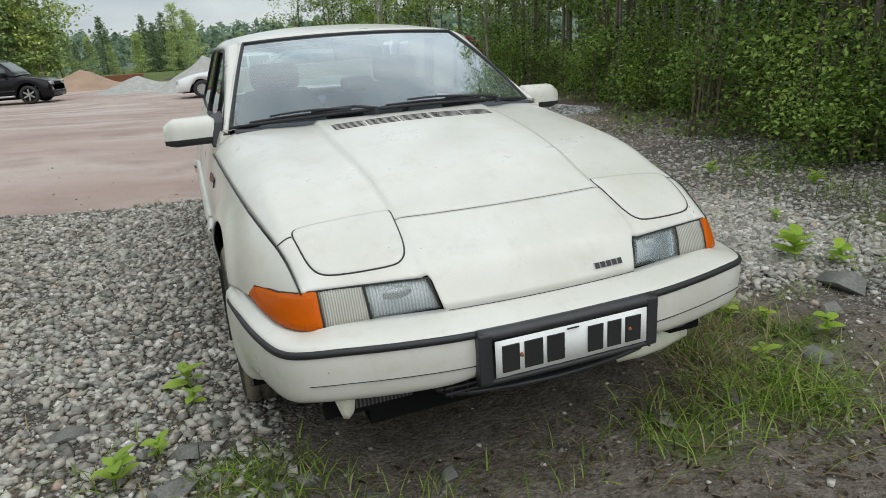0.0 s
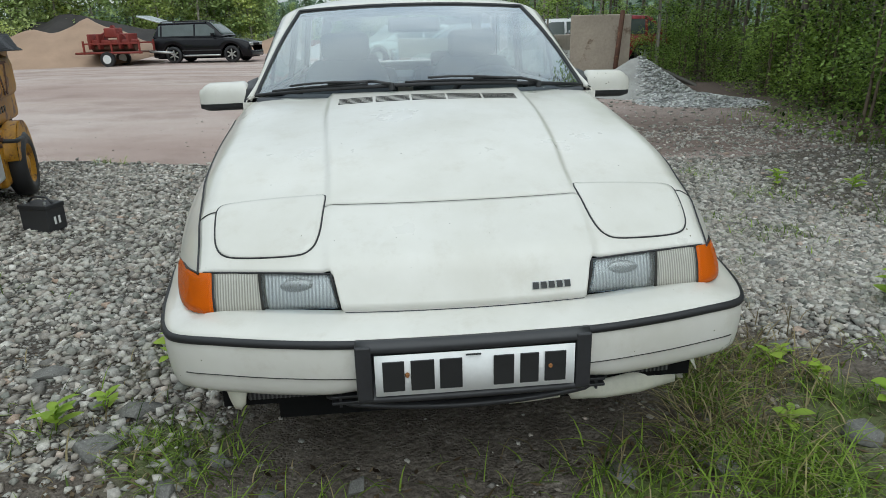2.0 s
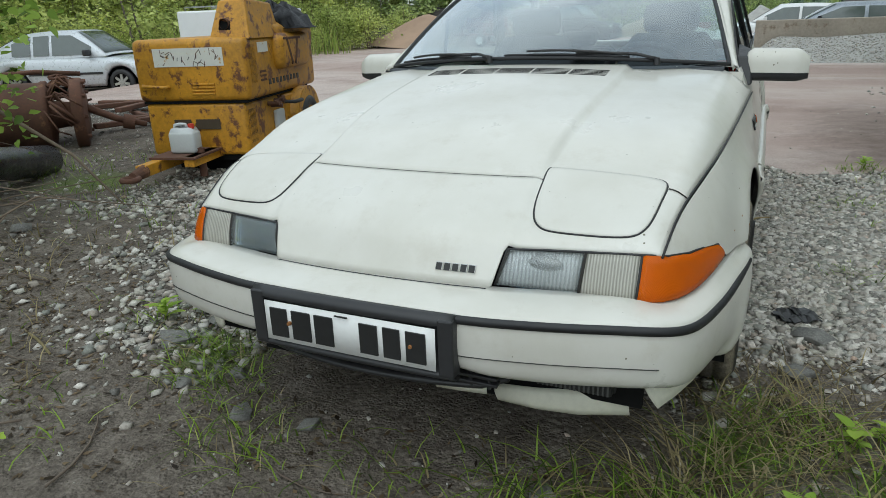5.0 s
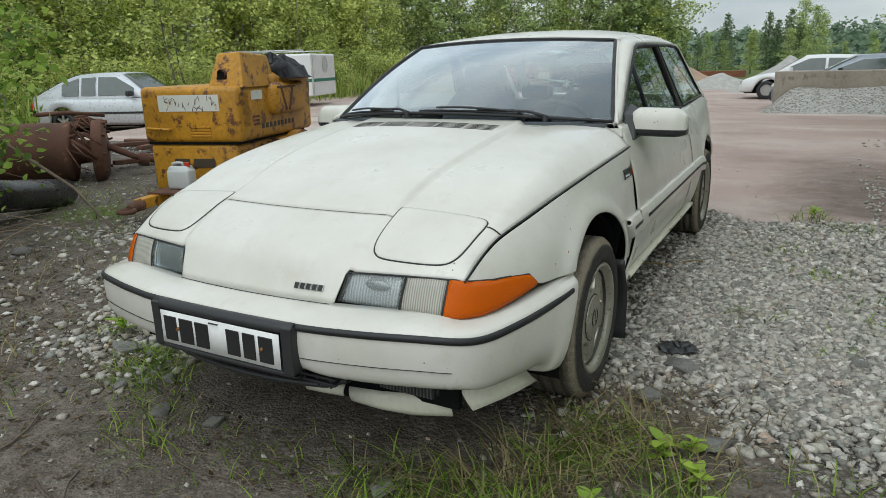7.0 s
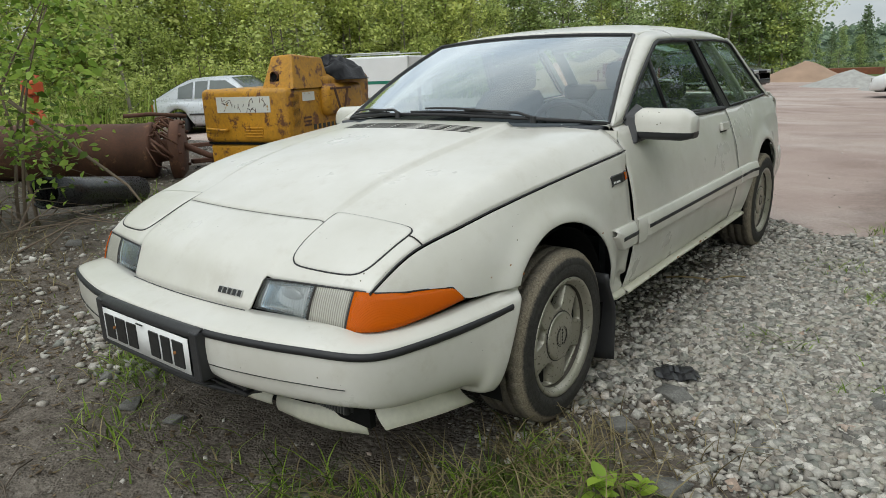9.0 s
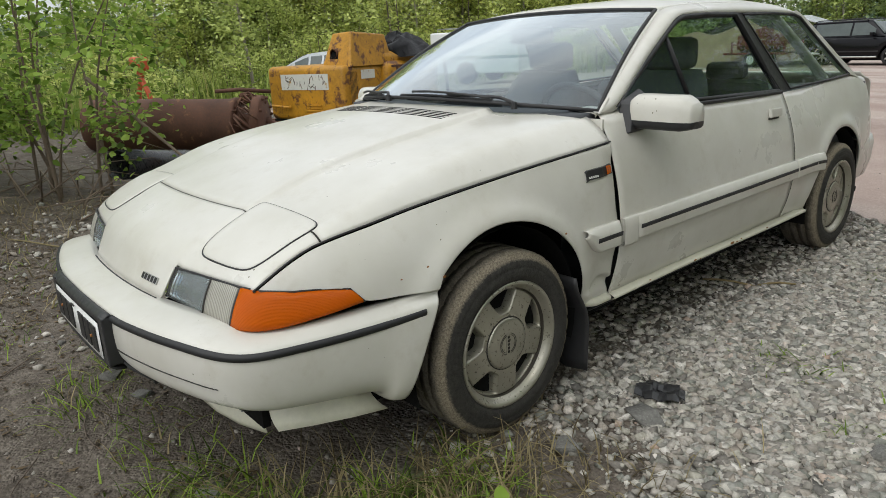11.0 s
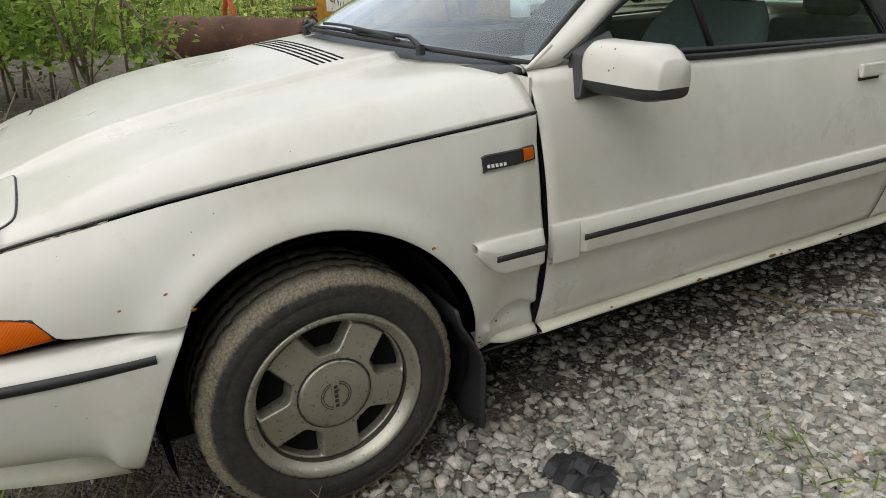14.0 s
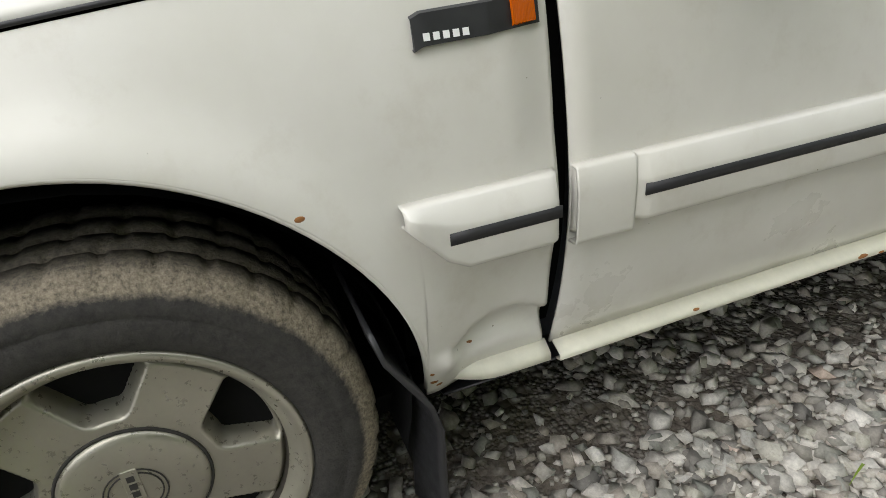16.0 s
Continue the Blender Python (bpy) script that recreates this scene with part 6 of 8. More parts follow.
for i in range(30):
    mm = Matrix.Translation((lr.uniform(0.03, 0.50), -0.0045, lr.uniform(0.745, 0.835))) @ Matrix.Rotation(lr.uniform(-1.2, 1.2), 4, "Y")
    part("scratch", box_bm(-0.0022, 0.0022, -0.001, 0.001, -lr.uniform(0.008, 0.030), lr.uniform(0.008, 0.022), None, mm), RUST if i % 3 else INK, comp)
for i in range(4):
    part("louvre", box_bm(0.26, 0.45, -0.012, 0.003, 0.535 + 0.022 * i, 0.546 + 0.022 * i), YELLOW, comp, bevel=0.003)
tube("front_lever", [(-0.13, -0.02, 0.605), (-0.12, -0.035, 0.600), (0.06, -0.035, 0.590), (0.08, -0.01, 0.592)], 0.013, YELLOW, comp)
for v0, v1, z0, z1, uu in ((0.07, 0.16, 0.60, 0.86, 0.721), (0.06, 0.17, 0.18, 0.42, 0.661)):
    part("vent_mesh", box_bm(uu - 0.002, uu + 0.003, v0, v1, z0, z1), MESH, comp, "dark vent mesh")
    for q in span(v0, v1, 6):
        part("mesh_bar", box_bm(uu + 0.002, uu + 0.006, q - 0.003, q + 0.003, z0, z1), YELLOW, comp)
part("side_label", box_bm(0.718, 0.724, 0.22, 0.40, 0.80, 0.87), LABELW, comp)
for i in range(9):
    part("letter_bar", box_bm(0.7195, 0.7235, 0.36 + i * 0.072, 0.40 + i * 0.072, 0.565, 0.605), INK, comp)
for i in range(4):
    part("letter_bar", box_bm(0.659, 0.664, 0.62 + i * 0.06, 0.66 + i * 0.06, 0.40, 0.46), INK if i else RUST, comp)
for i in range(3):
    part("sign_bar", box_bm(0.7195, 0.723, 0.22, 0.33, 0.60 + 0.03 * i, 0.615 + 0.03 * i), RUST, comp)
part("data_plate", box_bm(0.06, 0.20, 0.012, 0.019, 0.26, 0.36), MESH, comp)
part("data_plate", box_bm(0.24, 0.44, 0.012, 0.019, 0.29, 0.36), MESH, comp)
# mudguard, wheel, taps
rows = [[(u, 1.0 - 0.26 * math.cos(radians(a)), 0.24 + 0.26 * math.sin(radians(a))) for u in (0.55, 0.78)] for a in span(5, 175, 14)]
mesh_part("mudguard", *sheet(rows), YELLOW, comp, "yellow mudguard", solid=0.008)
gv_ = [(0.785, 1.0 - 0.26 * math.cos(radians(a)), 0.24 + 0.26 * math.sin(radians(a))) for a in span(5, 175, 14)] + [(0.785, 1.17, 0.28), (0.785, 1.0, 0.36), (0.785, 0.83, 0.28)]
mesh_part("guard_skirt", gv_, [tuple(range(len(gv_)))], YELLOW, comp, smooth=False, solid=0.006)
part("guard_side", soft_box(0.60, 0.70, 0.66, 1.22, 0.10, 0.46, 0.02), YELLOW, comp, smooth=True)
for s, uu in ((1, 0.74), (-1, -0.26)):
    wr = new("wheel"); wr.parent = comp
    rows = [[(uu + x, 1.0 + 0.8 * r * math.cos(a), 0.205 + 0.8 * r * math.sin(a)) for x, r in ((-0.07, 0.17), (-0.075, 0.23), (-0.055, 0.268), (0.0, 0.274), (0.05, 0.268), (0.07, 0.23), (0.062, 0.17), (0.05, 0.165))] for a in span(0, 2 * math.pi, 40)]
    mesh_part("tyre", *sheet(rows), RUBBER, wr)
    rows = [[(uu + s * x, 1.0 + 0.8 * r * math.cos(a), 0.205 + 0.8 * r * math.sin(a)) for x, r in ((0.055, 0.172), (0.062, 0.165), (0.03, 0.15), (0.02, 0.09), (0.045, 0.06), (0.05, 0.0))] for a in span(0, 2 * math.pi, 32)]
    mesh_part("rim", *sheet(rows), YELLOW, wr, "yellow steel rim")
for z, v in ((0.42, 0.42), (0.40, 0.48), (0.43, 0.55)):
    part("tap", cyl_bm((0.66, v, z), (0.76, v, z), 0.016, 0.014, 10), RUST, comp)
    part("tap_handle", box_bm(0.73, 0.745, v - 0.035, v + 0.035, z + 0.012, z + 0.024), RUST, comp, bevel=0.004)
tube("hose_stub", [(0.75, 0.55, 0.42), (0.82, 0.60, 0.41), (0.84, 0.72, 0.415)], 0.015, RUBBER, comp)
part("white_bag", soft_box(0.655, 0.70, 0.50, 0.66, 0.16, 0.36, 0.02), WHITEPL, comp)
# drawbar with ring
bm = box_bm(0.10, 0.18, -0.62, 0.10, 0.075, 0.15)
box_bm(0.34, 0.42, -0.40, 0.10, 0.095, 0.165, bm)
part("drawbar", bm, YELLOW, comp, "rusty yellow drawbar", bevel=0.006)
part("drawbar_plate", box_bm(0.08, 0.44, -0.42, -0.02, 0.15, 0.165), RUST, comp)
part("coupling", cyl_bm((0.15, -0.60, 0.11), (0.17, -0.76, 0.105), 0.045, 0.03, 12), RUST, comp)
tube("towing_ring", [(0.18 + 0.055 * math.cos(a), -0.80 + 0.055 * math.sin(a), 0.10) for a in span(0, 2 * math.pi, 20)[:-1]], 0.018, RUST, comp, closed=True)
part("support_leg", cyl_bm((0.38, -0.22, 0.0), (0.38, -0.22, 0.20), 0.028, 0.028, 12), RUST, comp)
# near-black chassis and block stand in for the shade under the body
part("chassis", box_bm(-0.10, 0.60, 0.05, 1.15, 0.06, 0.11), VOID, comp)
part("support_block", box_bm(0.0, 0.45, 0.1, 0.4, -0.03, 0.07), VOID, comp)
# black tarp bundled on top
tarp = thing("tarp_bundle", A0 @ Matrix.Translation((0.54, 0.99, 1.01)) @ Matrix.Diagonal((0.95, 1.25, 0.85, 1)), "crumpled black tarp lying on the compressor", "tarp")
rows = []
for i in range(37):
    a = 2 * math.pi * i / 36
    rows.append([(0.20 * q * math.cos(a) * (1 + 0.15 * math.sin(3 * a + k)) + (0.12 * q if math.cos(a) > 0 else 0), 0.25 * q * math.sin(a) * (1 + 0.25 * math.cos(5 * a + 2 * k)), max(-0.07 if math.cos(a) > 0.3 else 0.005, 0.17 * (1 - q**1.6) + 0.014 * math.sin(7 * a + 5 * q) - (0.06 if q > 0.95 and math.cos(a) > 0.3 else 0.0))) for k, q in enumerate((0.02, 0.15, 0.3, 0.45, 0.6, 0.75, 0.88, 1.0, 1.08))])
rows = [[(x + 0.03 * noise.noise((x * 14, y * 14, 1.0)), y + 0.03 * noise.noise((x * 14, y * 14, 5.0)), z + (0.045 * noise.noise((x * 11, y * 11, 9.0)) if z > 0.02 else 0.0)) for x, y, z in row] for row in rows[:-1]]
rows.append(rows[0])
mesh_part("tarp", *sheet(rows), TARP, tarp, solid=0.004)
# white canister with red cap on the drawbar
can = thing("canister", A0 @ Matrix.Translation((0.27, -0.22, 0.165)) @ Matrix.Diagonal((0.88, 0.88, 0.88, 1)), "milky white plastic canister with red cap", "canister")
part("can_body", soft_box(-0.115, 0.115, -0.07, 0.07, 0.0, 0.17, 0.025), WHITEPL, can, smooth=True)
rows = [[(x * k, y * k * 0.6, z) for x, y in ((-0.10, -0.1), (0.10, -0.1), (0.10, 0.1), (-0.10, 0.1), (-0.10, -0.1))] for z, k in ((0.165, 1.0), (0.195, 0.85), (0.20, 0.6))]
mesh_part("can_shoulder", *sheet(rows), WHITEPL, can)
tube("can_grip", [(-0.085, 0, 0.17), (-0.075, 0, 0.215), (-0.03, 0, 0.222), (0.02, 0, 0.222), (0.035, 0, 0.185)], 0.014, WHITEPL, can)
part("can_cap", cyl_bm((0.07, 0, 0.19), (0.07, 0, 0.225), 0.026, 0.025, 16), REDPL, can, "red screw cap")
# car battery on the gravel
batt = thing("battery", Matrix.Translation((-2.13, 2.57, ground_z(-2.13, 2.57))) @ Matrix.Rotation(-0.35, 4, "Z") @ Matrix.Diagonal((0.76, 0.76, 0.86, 1)), "old black car battery standing on the gravel", "battery")
part("case", soft_box(-0.125, 0.125, -0.085, 0.085, 0.0, 0.165, 0.008), PLASTIC, batt, bevel=0.0)
part("case_lid", soft_box(-0.13, 0.13, -0.09, 0.09, 0.155, 0.185, 0.006), RUBBER, batt)
for x in (-0.09, 0.09):
    part("terminal", cyl_bm((x, -0.05, 0.18), (x, -0.05, 0.205), 0.011, 0.009, 10), CHROME, batt)
tube("strap", [(-0.11, 0, 0.185), (-0.06, 0, 0.225), (0.06, 0, 0.225), (0.11, 0, 0.185)], 0.008, PLASTIC, batt)
for i in range(2):
    part("chalk_bar", box_bm(0.1255, 0.1275, -0.03 + 0.04 * i, -0.012 + 0.04 * i, 0.05, 0.10), PLATE_W, batt)

# rusty drum with flanges, and a black pipe before it
def ring_rows(axis0, axis1, prof, seg):
    p0, p1 = Vector(axis0), Vector(axis1)
    d = p1 - p0
    q = d.to_track_quat("Z", "Y").to_matrix()
    return [[p0 + d * t + q @ Vector((r * math.cos(a), r * math.sin(a), 0)) for t, r in prof] for a in span(0, 2 * math.pi, seg)]


drum = thing("rusty_drum", Matrix(), "heavy brown rusted drum with flange and bolts", "drum")
dA, dB = (-5.85, 1.55, ground_z(-5.85, 1.55) + 0.25), (-4.62, 2.98, ground_z(-4.62, 2.98) + 0.25)
mesh_part("shell", *sheet(ring_rows(dA, dB, [(0.0, 0.02), (0.0, 0.265), (0.05, 0.272), (0.35, 0.276), (0.36, 0.285), (0.39, 0.285), (0.40, 0.273), (0.60, 0.272), (0.80, 0.276), (0.81, 0.288), (0.83, 0.288), (0.835, 0.26), (0.85, 0.12), (0.93, 0.10)], 48)), RUST, drum)
fl = mesh_part("flange", *sheet(ring_rows(dA, dB, [(0.925, 0.05), (0.925, 0.30), (0.932, 0.31), (0.968, 0.31), (0.975, 0.30), (0.975, 0.20), (0.985, 0.17), (0.985, 0.05), (0.985, 0.01)], 40)), RUST, drum)
dd = (Vector(dB) - Vector(dA)); dq = dd.to_track_quat("Z", "Y").to_matrix()
for i in range(10):
    a = i * 0.628
    c = Vector(dA) + dd * 0.955 + dq @ Vector((0.26 * math.cos(a), 0.29 * math.sin(a), 0))
    part("bolt", cyl_bm(c, c + dd * 0.035, 0.016, 0.016, 8), RUST, fl)
dr = random.Random(8)
for i in range(22):
    a = dr.uniform(-0.4, 3.4)
    c = Vector(dA) + dd * dr.uniform(0.82, 0.86)
    r1, r2, a2 = dr.uniform(0.20, 0.33), dr.uniform(0.28, 0.42), a + dr.uniform(-0.5, 0.5)
    tube("rod", [c + dq @ Vector((r1 * math.cos(a), r1 * math.sin(a), 0)), c + dd * dr.uniform(0.02, 0.07) + dq @ Vector((r2 * math.cos(a2), r2 * math.sin(a2), 0)), c + dd * dr.uniform(0.08, 0.14) + dq @ Vector((dr.uniform(0.2, 0.36) * math.cos(a2 + 0.3), dr.uniform(0.2, 0.36) * math.sin(a2 + 0.3), 0))], dr.uniform(0.006, 0.016), RUST, drum)
tube("shaft", [Vector(dB) - dd * 0.02 + Vector((0, 0, 0.05)), Vector(dB) + dd * 0.10 + Vector((0.02, 0, -0.06)), Vector(dB) + dd * 0.22 + Vector((0.02, 0, -0.12))], [0.035, 0.03, 0.025], RUST, drum, seg=12)
part("shaft_ring", cyl_bm(Vector(dB) + dd * 0.12 + Vector((0.02, 0, -0.08)), Vector(dB) + dd * 0.17 + Vector((0.02, 0, -0.10)), 0.065, 0.065, 20), RUST, drum)
pipe = thing("black_pipe", Matrix(), "thick black plastic pipe lying on the ground", "pipe")
mesh_part("pipe_wall", *sheet(ring_rows((-3.30, 1.05, 0.385), (-4.10, 2.12, ground_z(-4.10, 2.12) + 0.095), [(0.0, 0.100), (0.0, 0.113), (0.3, 0.113), (0.7, 0.113), (1.0, 0.113), (1.0, 0.100), (0.6, 0.100), (0.0, 0.100)], 32)), simple("black_pipe_plastic", (0.02, 0.021, 0.026), 0.3, vary=0.3), pipe)
pipe2 = thing("thin_pipe", Matrix(), "short thin rusty pipe lying on the drum", "pipe")
tube("pipe_wall", [(-5.5, 2.8, 0.75), (-5.3, 3.0, 0.76), (-5.1, 3.3, 0.72)], 0.022, RUST, pipe2, seg=12)
# scrap iron lying behind the compressor
for i, (x, y, a, L) in enumerate(((-4.3, 4.2, 0.5, 1.4), (-4.6, 4.0, 0.9, 1.3), (-5.2, 4.4, 0.2, 1.8), (-4.9, 4.7, 0.6, 1.5), (-5.8, 3.9, 1.1, 1.6), (-6.6, 3.2, 0.1, 1.4), (-4.4, 3.7, 2.2, 0.9), (-4.7, 3.5, 1.3, 0.8), (-4.2, 3.6, 0.1, 0.7), (-5.0, 3.9, 2.7, 1.2), (-5.5, 4.3, 1.9, 1.0), (-4.5, 4.5, 2.9, 1.3))):
    z = ground_z(x, y) + 0.026 + 0.04 * (i % 3)
    ob = part("iron_bar", box_bm(-L / 2, L / 2, -0.028 - 0.012 * (i % 3), 0.028 + 0.012 * (i % 3), -0.025, 0.025, None, Matrix.Translation((x, y, z)) @ Matrix.Rotation(a, 4, "Z")), RUST, None, "rusty iron bar on the ground", bevel=0.01)
    tagged(ob, "", "scrap", "scrap iron")
orange = thing("orange_hook_frame", Matrix.Translation((-6.6, 2.3, ground_z(-6.6, 2.3))), "orange painted bent frame standing in the scrap", "frame")
ORANGE = simple("orange_paint", (0.55, 0.10, 0.03), 0.6, vary=0.3, spots=(0.15, 0.07, 0.04))
tube("frame_leg", [(0.05, 0, 0), (0.0, 0, 0.45), (0.18, 0.05, 0.80), (0.10, 0.1, 0.95)], 0.03, ORANGE, orange)
tube("frame_leg", [(0.35, 0.1, 0), (0.2, 0.05, 0.5), (0.0, 0, 0.85)], 0.03, ORANGE, orange)
part("frame_head", soft_box(-0.05, 0.25, -0.04, 0.10, 0.74, 0.90, 0.03), ORANGE, orange)


# ---- parked vehicles ----
def vehicle(name, label, paint, near_wheel, heading, L=4.4, W=1.72, H=1.43, wb=2.6, fo=0.85, wr=0.31, hood=0.86, belt=0.92, nose=0.62, ws=(1.15, 1.95), rear=(3.5, 4.1), tail=0.95, clad=None, near_front=True, spokes=7, lift=0.0):
    """A plain parked car: near_wheel is the ground point under its near front (or rear) wheel, heading its forward direction."""
    h = Vector((*heading, 0)).normalized()
    side = Vector((h.y, -h.x, 0))                       # to its right
    cam_side = 1 if side.y < 0 else -1
    c = Vector((*near_wheel, 0)) - side * cam_side * (W / 2 - 0.10) + h * (fo if near_front else fo + wb)
    z0 = ground_z(*near_wheel) + lift
    m = Matrix(((side.x, -h.x, 0, c.x), (side.y, -h.y, 0, c.y), (0, 0, 1, z0), (0, 0, 0, 1)))
    root = thing(name, m, label, "car", "parked vehicles")
    hw = W / 2
    topz = [(0, nose - 0.1), (0.03, nose), (0.12, nose + 0.06), (ws[0] * 0.5, (nose + hood) / 2 + 0.08), (ws[0], hood + 0.03), (rear[1], tail), (L - 0.06, tail - 0.04), (L, tail - 0.16)]
    rows = []
    for y in sorted(set([*span(0, 0.3, 6), *span(0.3, L - 0.3, 40), *span(L - 0.3, L, 6)])):
        e = min(1.0, (min(y, L - y) / 0.35))
        w = hw * (0.80 + 0.20 * math.sqrt(max(0, 1 - (1 - e) ** 2)))
        tz = curve_at(topz, y)[0]
        b = min(belt, tz - 0.02)
        zb = 0.24
        for cy in (fo, fo + wb):
            if abs(y - cy) < wr + 0.07: zb = max(zb, 0.0 + math.sqrt((wr + 0.07) ** 2 - (y - cy) ** 2) + wr)
        zb = min(zb, b - 0.06)
        half = [(w * 0.90, zb), (w * 0.985, zb + (b - zb) * 0.12), (w, zb + (b - zb) * 0.5), (w * 0.97, zb + (b - zb) * 0.85), (w * 0.90, b), (w * 0.55, tz - 0.01), (0, tz)]
        rows.append([(-x, y, z) for x, z in half] + [(x, y, z) for x, z in half[-2::-1]])
    mesh_part("body", *sheet(rows), paint, root, solid=0.01)
    for y0, y1 in ((-0.02, 0.10), (L - 0.10, L + 0.02)):
        part("bumper", soft_box(-hw * 0.86, hw * 0.86, y0, y1, 0.26, 0.48, 0.04), clad or paint, root, smooth=True)
    part("underbody", box_bm(-hw * 0.8, hw * 0.8, 0.15, L - 0.15, 0.20, 0.45), VOID, root)
    # greenhouse
    def roof(y):
        if y < ws[1]: return belt + (H - belt) * ((y - ws[0]) / (ws[1] - ws[0])) ** 0.9 if y > ws[0] else belt
        if y > rear[0]: return H - 0.03 - (H - 0.03 - tail) * ((y - rear[0]) / (rear[1] - rear[0])) ** 1.2
        u = (y - ws[1]) / (rear[0] - ws[1])
        return H - 0.03 * u + 0.02 * math.sin(math.pi * u)
    def gw(z): return hw * 0.91 - (z - belt) * 0.30
    rows = []
    for y in sorted(set([*span(ws[0], ws[1], 8), *span(ws[1], rear[0], 10), *span(rear[0], rear[1], 8)])):
        z = roof(y)
        rows.append([(-gw(belt) + 0.01, y, belt - 0.03), (-gw((z + belt) / 2), y, (z + belt) / 2), (-gw(z) + 0.03, y, z - 0.015), (-gw(z) * 0.6, y, z + 0.01), (0, y, z + 0.018), (gw(z) * 0.6, y, z + 0.01), (gw(z) - 0.03, y, z - 0.015), (gw((z + belt) / 2), y, (z + belt) / 2), (gw(belt) - 0.01, y, belt - 0.03)])
    mesh_part("cabin", *sheet(rows), paint, root)
    pane_mat = DARKGLASS
    for s in (-1, 1):
        cuts = [ws[0] + 0.32, ws[1] + 0.62, rear[0] - 0.12, min(rear[1] - 0.22, rear[0] + 0.42)]
        for a, b in zip(cuts[:-1], cuts[1:]):
            bot = [(s * (gw(belt + 0.03) + 0.006), y, belt + 0.03) for y in (a + 0.04, b - 0.04)]
            tp = []
            for y in (b - 0.04, a + 0.04):
                yy = y
                z = min(roof(yy) - 0.09, H - 0.09)
                z = max(z, belt + 0.05)
                tp.append((s * (gw(z) + 0.006), yy, z))
            v = bot + tp
            if a + 0.04 < ws[1]:
                yk = ws[1] + 0.10
                if yk < b - 0.06: v = [*bot, tp[0], (s * (gw(H - 0.09) + 0.006), yk, H - 0.10), tp[1]]
            mesh_part("side_window", v, [tuple(range(len(v)))], pane_mat, root, smooth=False, solid=0.004)
        part("wing_mirror", soft_box(s * (hw * 0.98) - 0.05, s * (hw * 0.98) + 0.12 * (s > 0) + 0.05 - 0.12 * (s < 0), ws[0] + 0.35, ws[0] + 0.45, belt, belt + 0.14, 0.03), clad or paint, root, smooth=True)
        part("headlamp", soft_box(s * hw * 0.66 - 0.17, s * hw * 0.66 + 0.17, 0.005, 0.14, nose - 0.10, nose + 0.03, 0.02), CHROME, root, smooth=True)
        part("tail_lamp", soft_box(s * hw * 0.80 - 0.10, s * hw * 0.80 + 0.08, L - 0.12, L - 0.01, tail - 0.32, tail - 0.12, 0.02), REDPL, root, smooth=True)
        mesh_part("side_strip", [(s * (hw + 0.004), y, z) for y, z in ((fo + wr + 0.1, 0.52), (fo + wb - wr - 0.1, 0.52), (fo + wb - wr - 0.1, 0.57), (fo + wr + 0.1, 0.57))], [(0, 1, 2, 3)], RUBBER, root, smooth=False, solid=0.012)
        for cy in (fo, fo + wb):
            wroot = new("wheel"); wroot.parent = root
            x = s * (hw - 0.11)
            mesh_part("tyre", *sheet([[(x + s * q, cy + r * math.cos(a), wr + r * math.sin(a)) for q, r in ((-0.10, wr * 0.6), (-0.09, wr * 0.97), (0.06, wr), (0.095, wr * 0.95), (0.105, wr * 0.8), (0.10, wr * 0.66))] for a in span(0, 2 * math.pi, 28)]), RUBBER, wroot)
            mesh_part("rim", *sheet([[(x + s * q, cy + r * math.cos(a), wr + r * math.sin(a)) for q, r in ((0.10, wr * 0.68), (0.105, wr * 0.64), (0.06, wr * 0.60), (0.05, 0.0))] for a in span(0, 2 * math.pi, 28)]), VOID, wroot)
            for k in range(spokes):
                a = 2 * math.pi * k / spokes
                mm = Matrix.Translation((x + s * 0.075, cy, wr)) @ Matrix.Rotation(a, 4, "X")
                part("spoke", box_bm(-0.014, 0.014, -0.028, 0.028, 0.02, wr * 0.66, None, mm), CHROME, wroot)
            part("hub", cyl_bm((x + s * 0.05, cy, wr), (x + s * 0.10, cy, wr), 0.06, 0.05, 14), CHROME, wroot)
    for ya, yb, nm in ((ws[0] + 0.05, ws[1] - 0.05, "windscreen"), (rear[0] + 0.06, rear[1] - 0.06, "rear_window")):
        rows = [[(q * (gw(roof(y)) - 0.07), y, roof(y) + 0.022 - 0.01 * abs(q)) for q in span(-1, 1, 6)] for y in span(ya, yb, 5)]
        mesh_part(nm, *sheet(rows), pane_mat, root, solid=0.004)
    part("grille", soft_box(-hw * 0.35, hw * 0.35, -0.012, 0.05, nose - 0.10, nose - 0.01, 0.01), VOID, root)
    return root, m


DARKGLASS = simple("dark_car_glass", (0.075, 0.095, 0.09), 0.05, vary=0.2, spec=0.8)
SILVER = simple("silver_paint", (0.52, 0.55, 0.58), 0.32, 0.2, vary=0.03, scale=3, coat=0.4)
BLACKCAR = simple("black_car_paint", (0.008, 0.008, 0.010), 0.14, vary=0.1, coat=0.0, spec=0.25)
WHITECAR = simple("white_car_paint", (0.72, 0.73, 0.73), 0.3, vary=0.06, coat=0.4)
REDCAR = simple("red_car_paint", (0.30, 0.02, 0.03), 0.3, vary=0.1, coat=0.5)
GREYCAR = simple("grey_car_paint", (0.25, 0.28, 0.32), 0.3, 0.3, vary=0.1, coat=0.5)

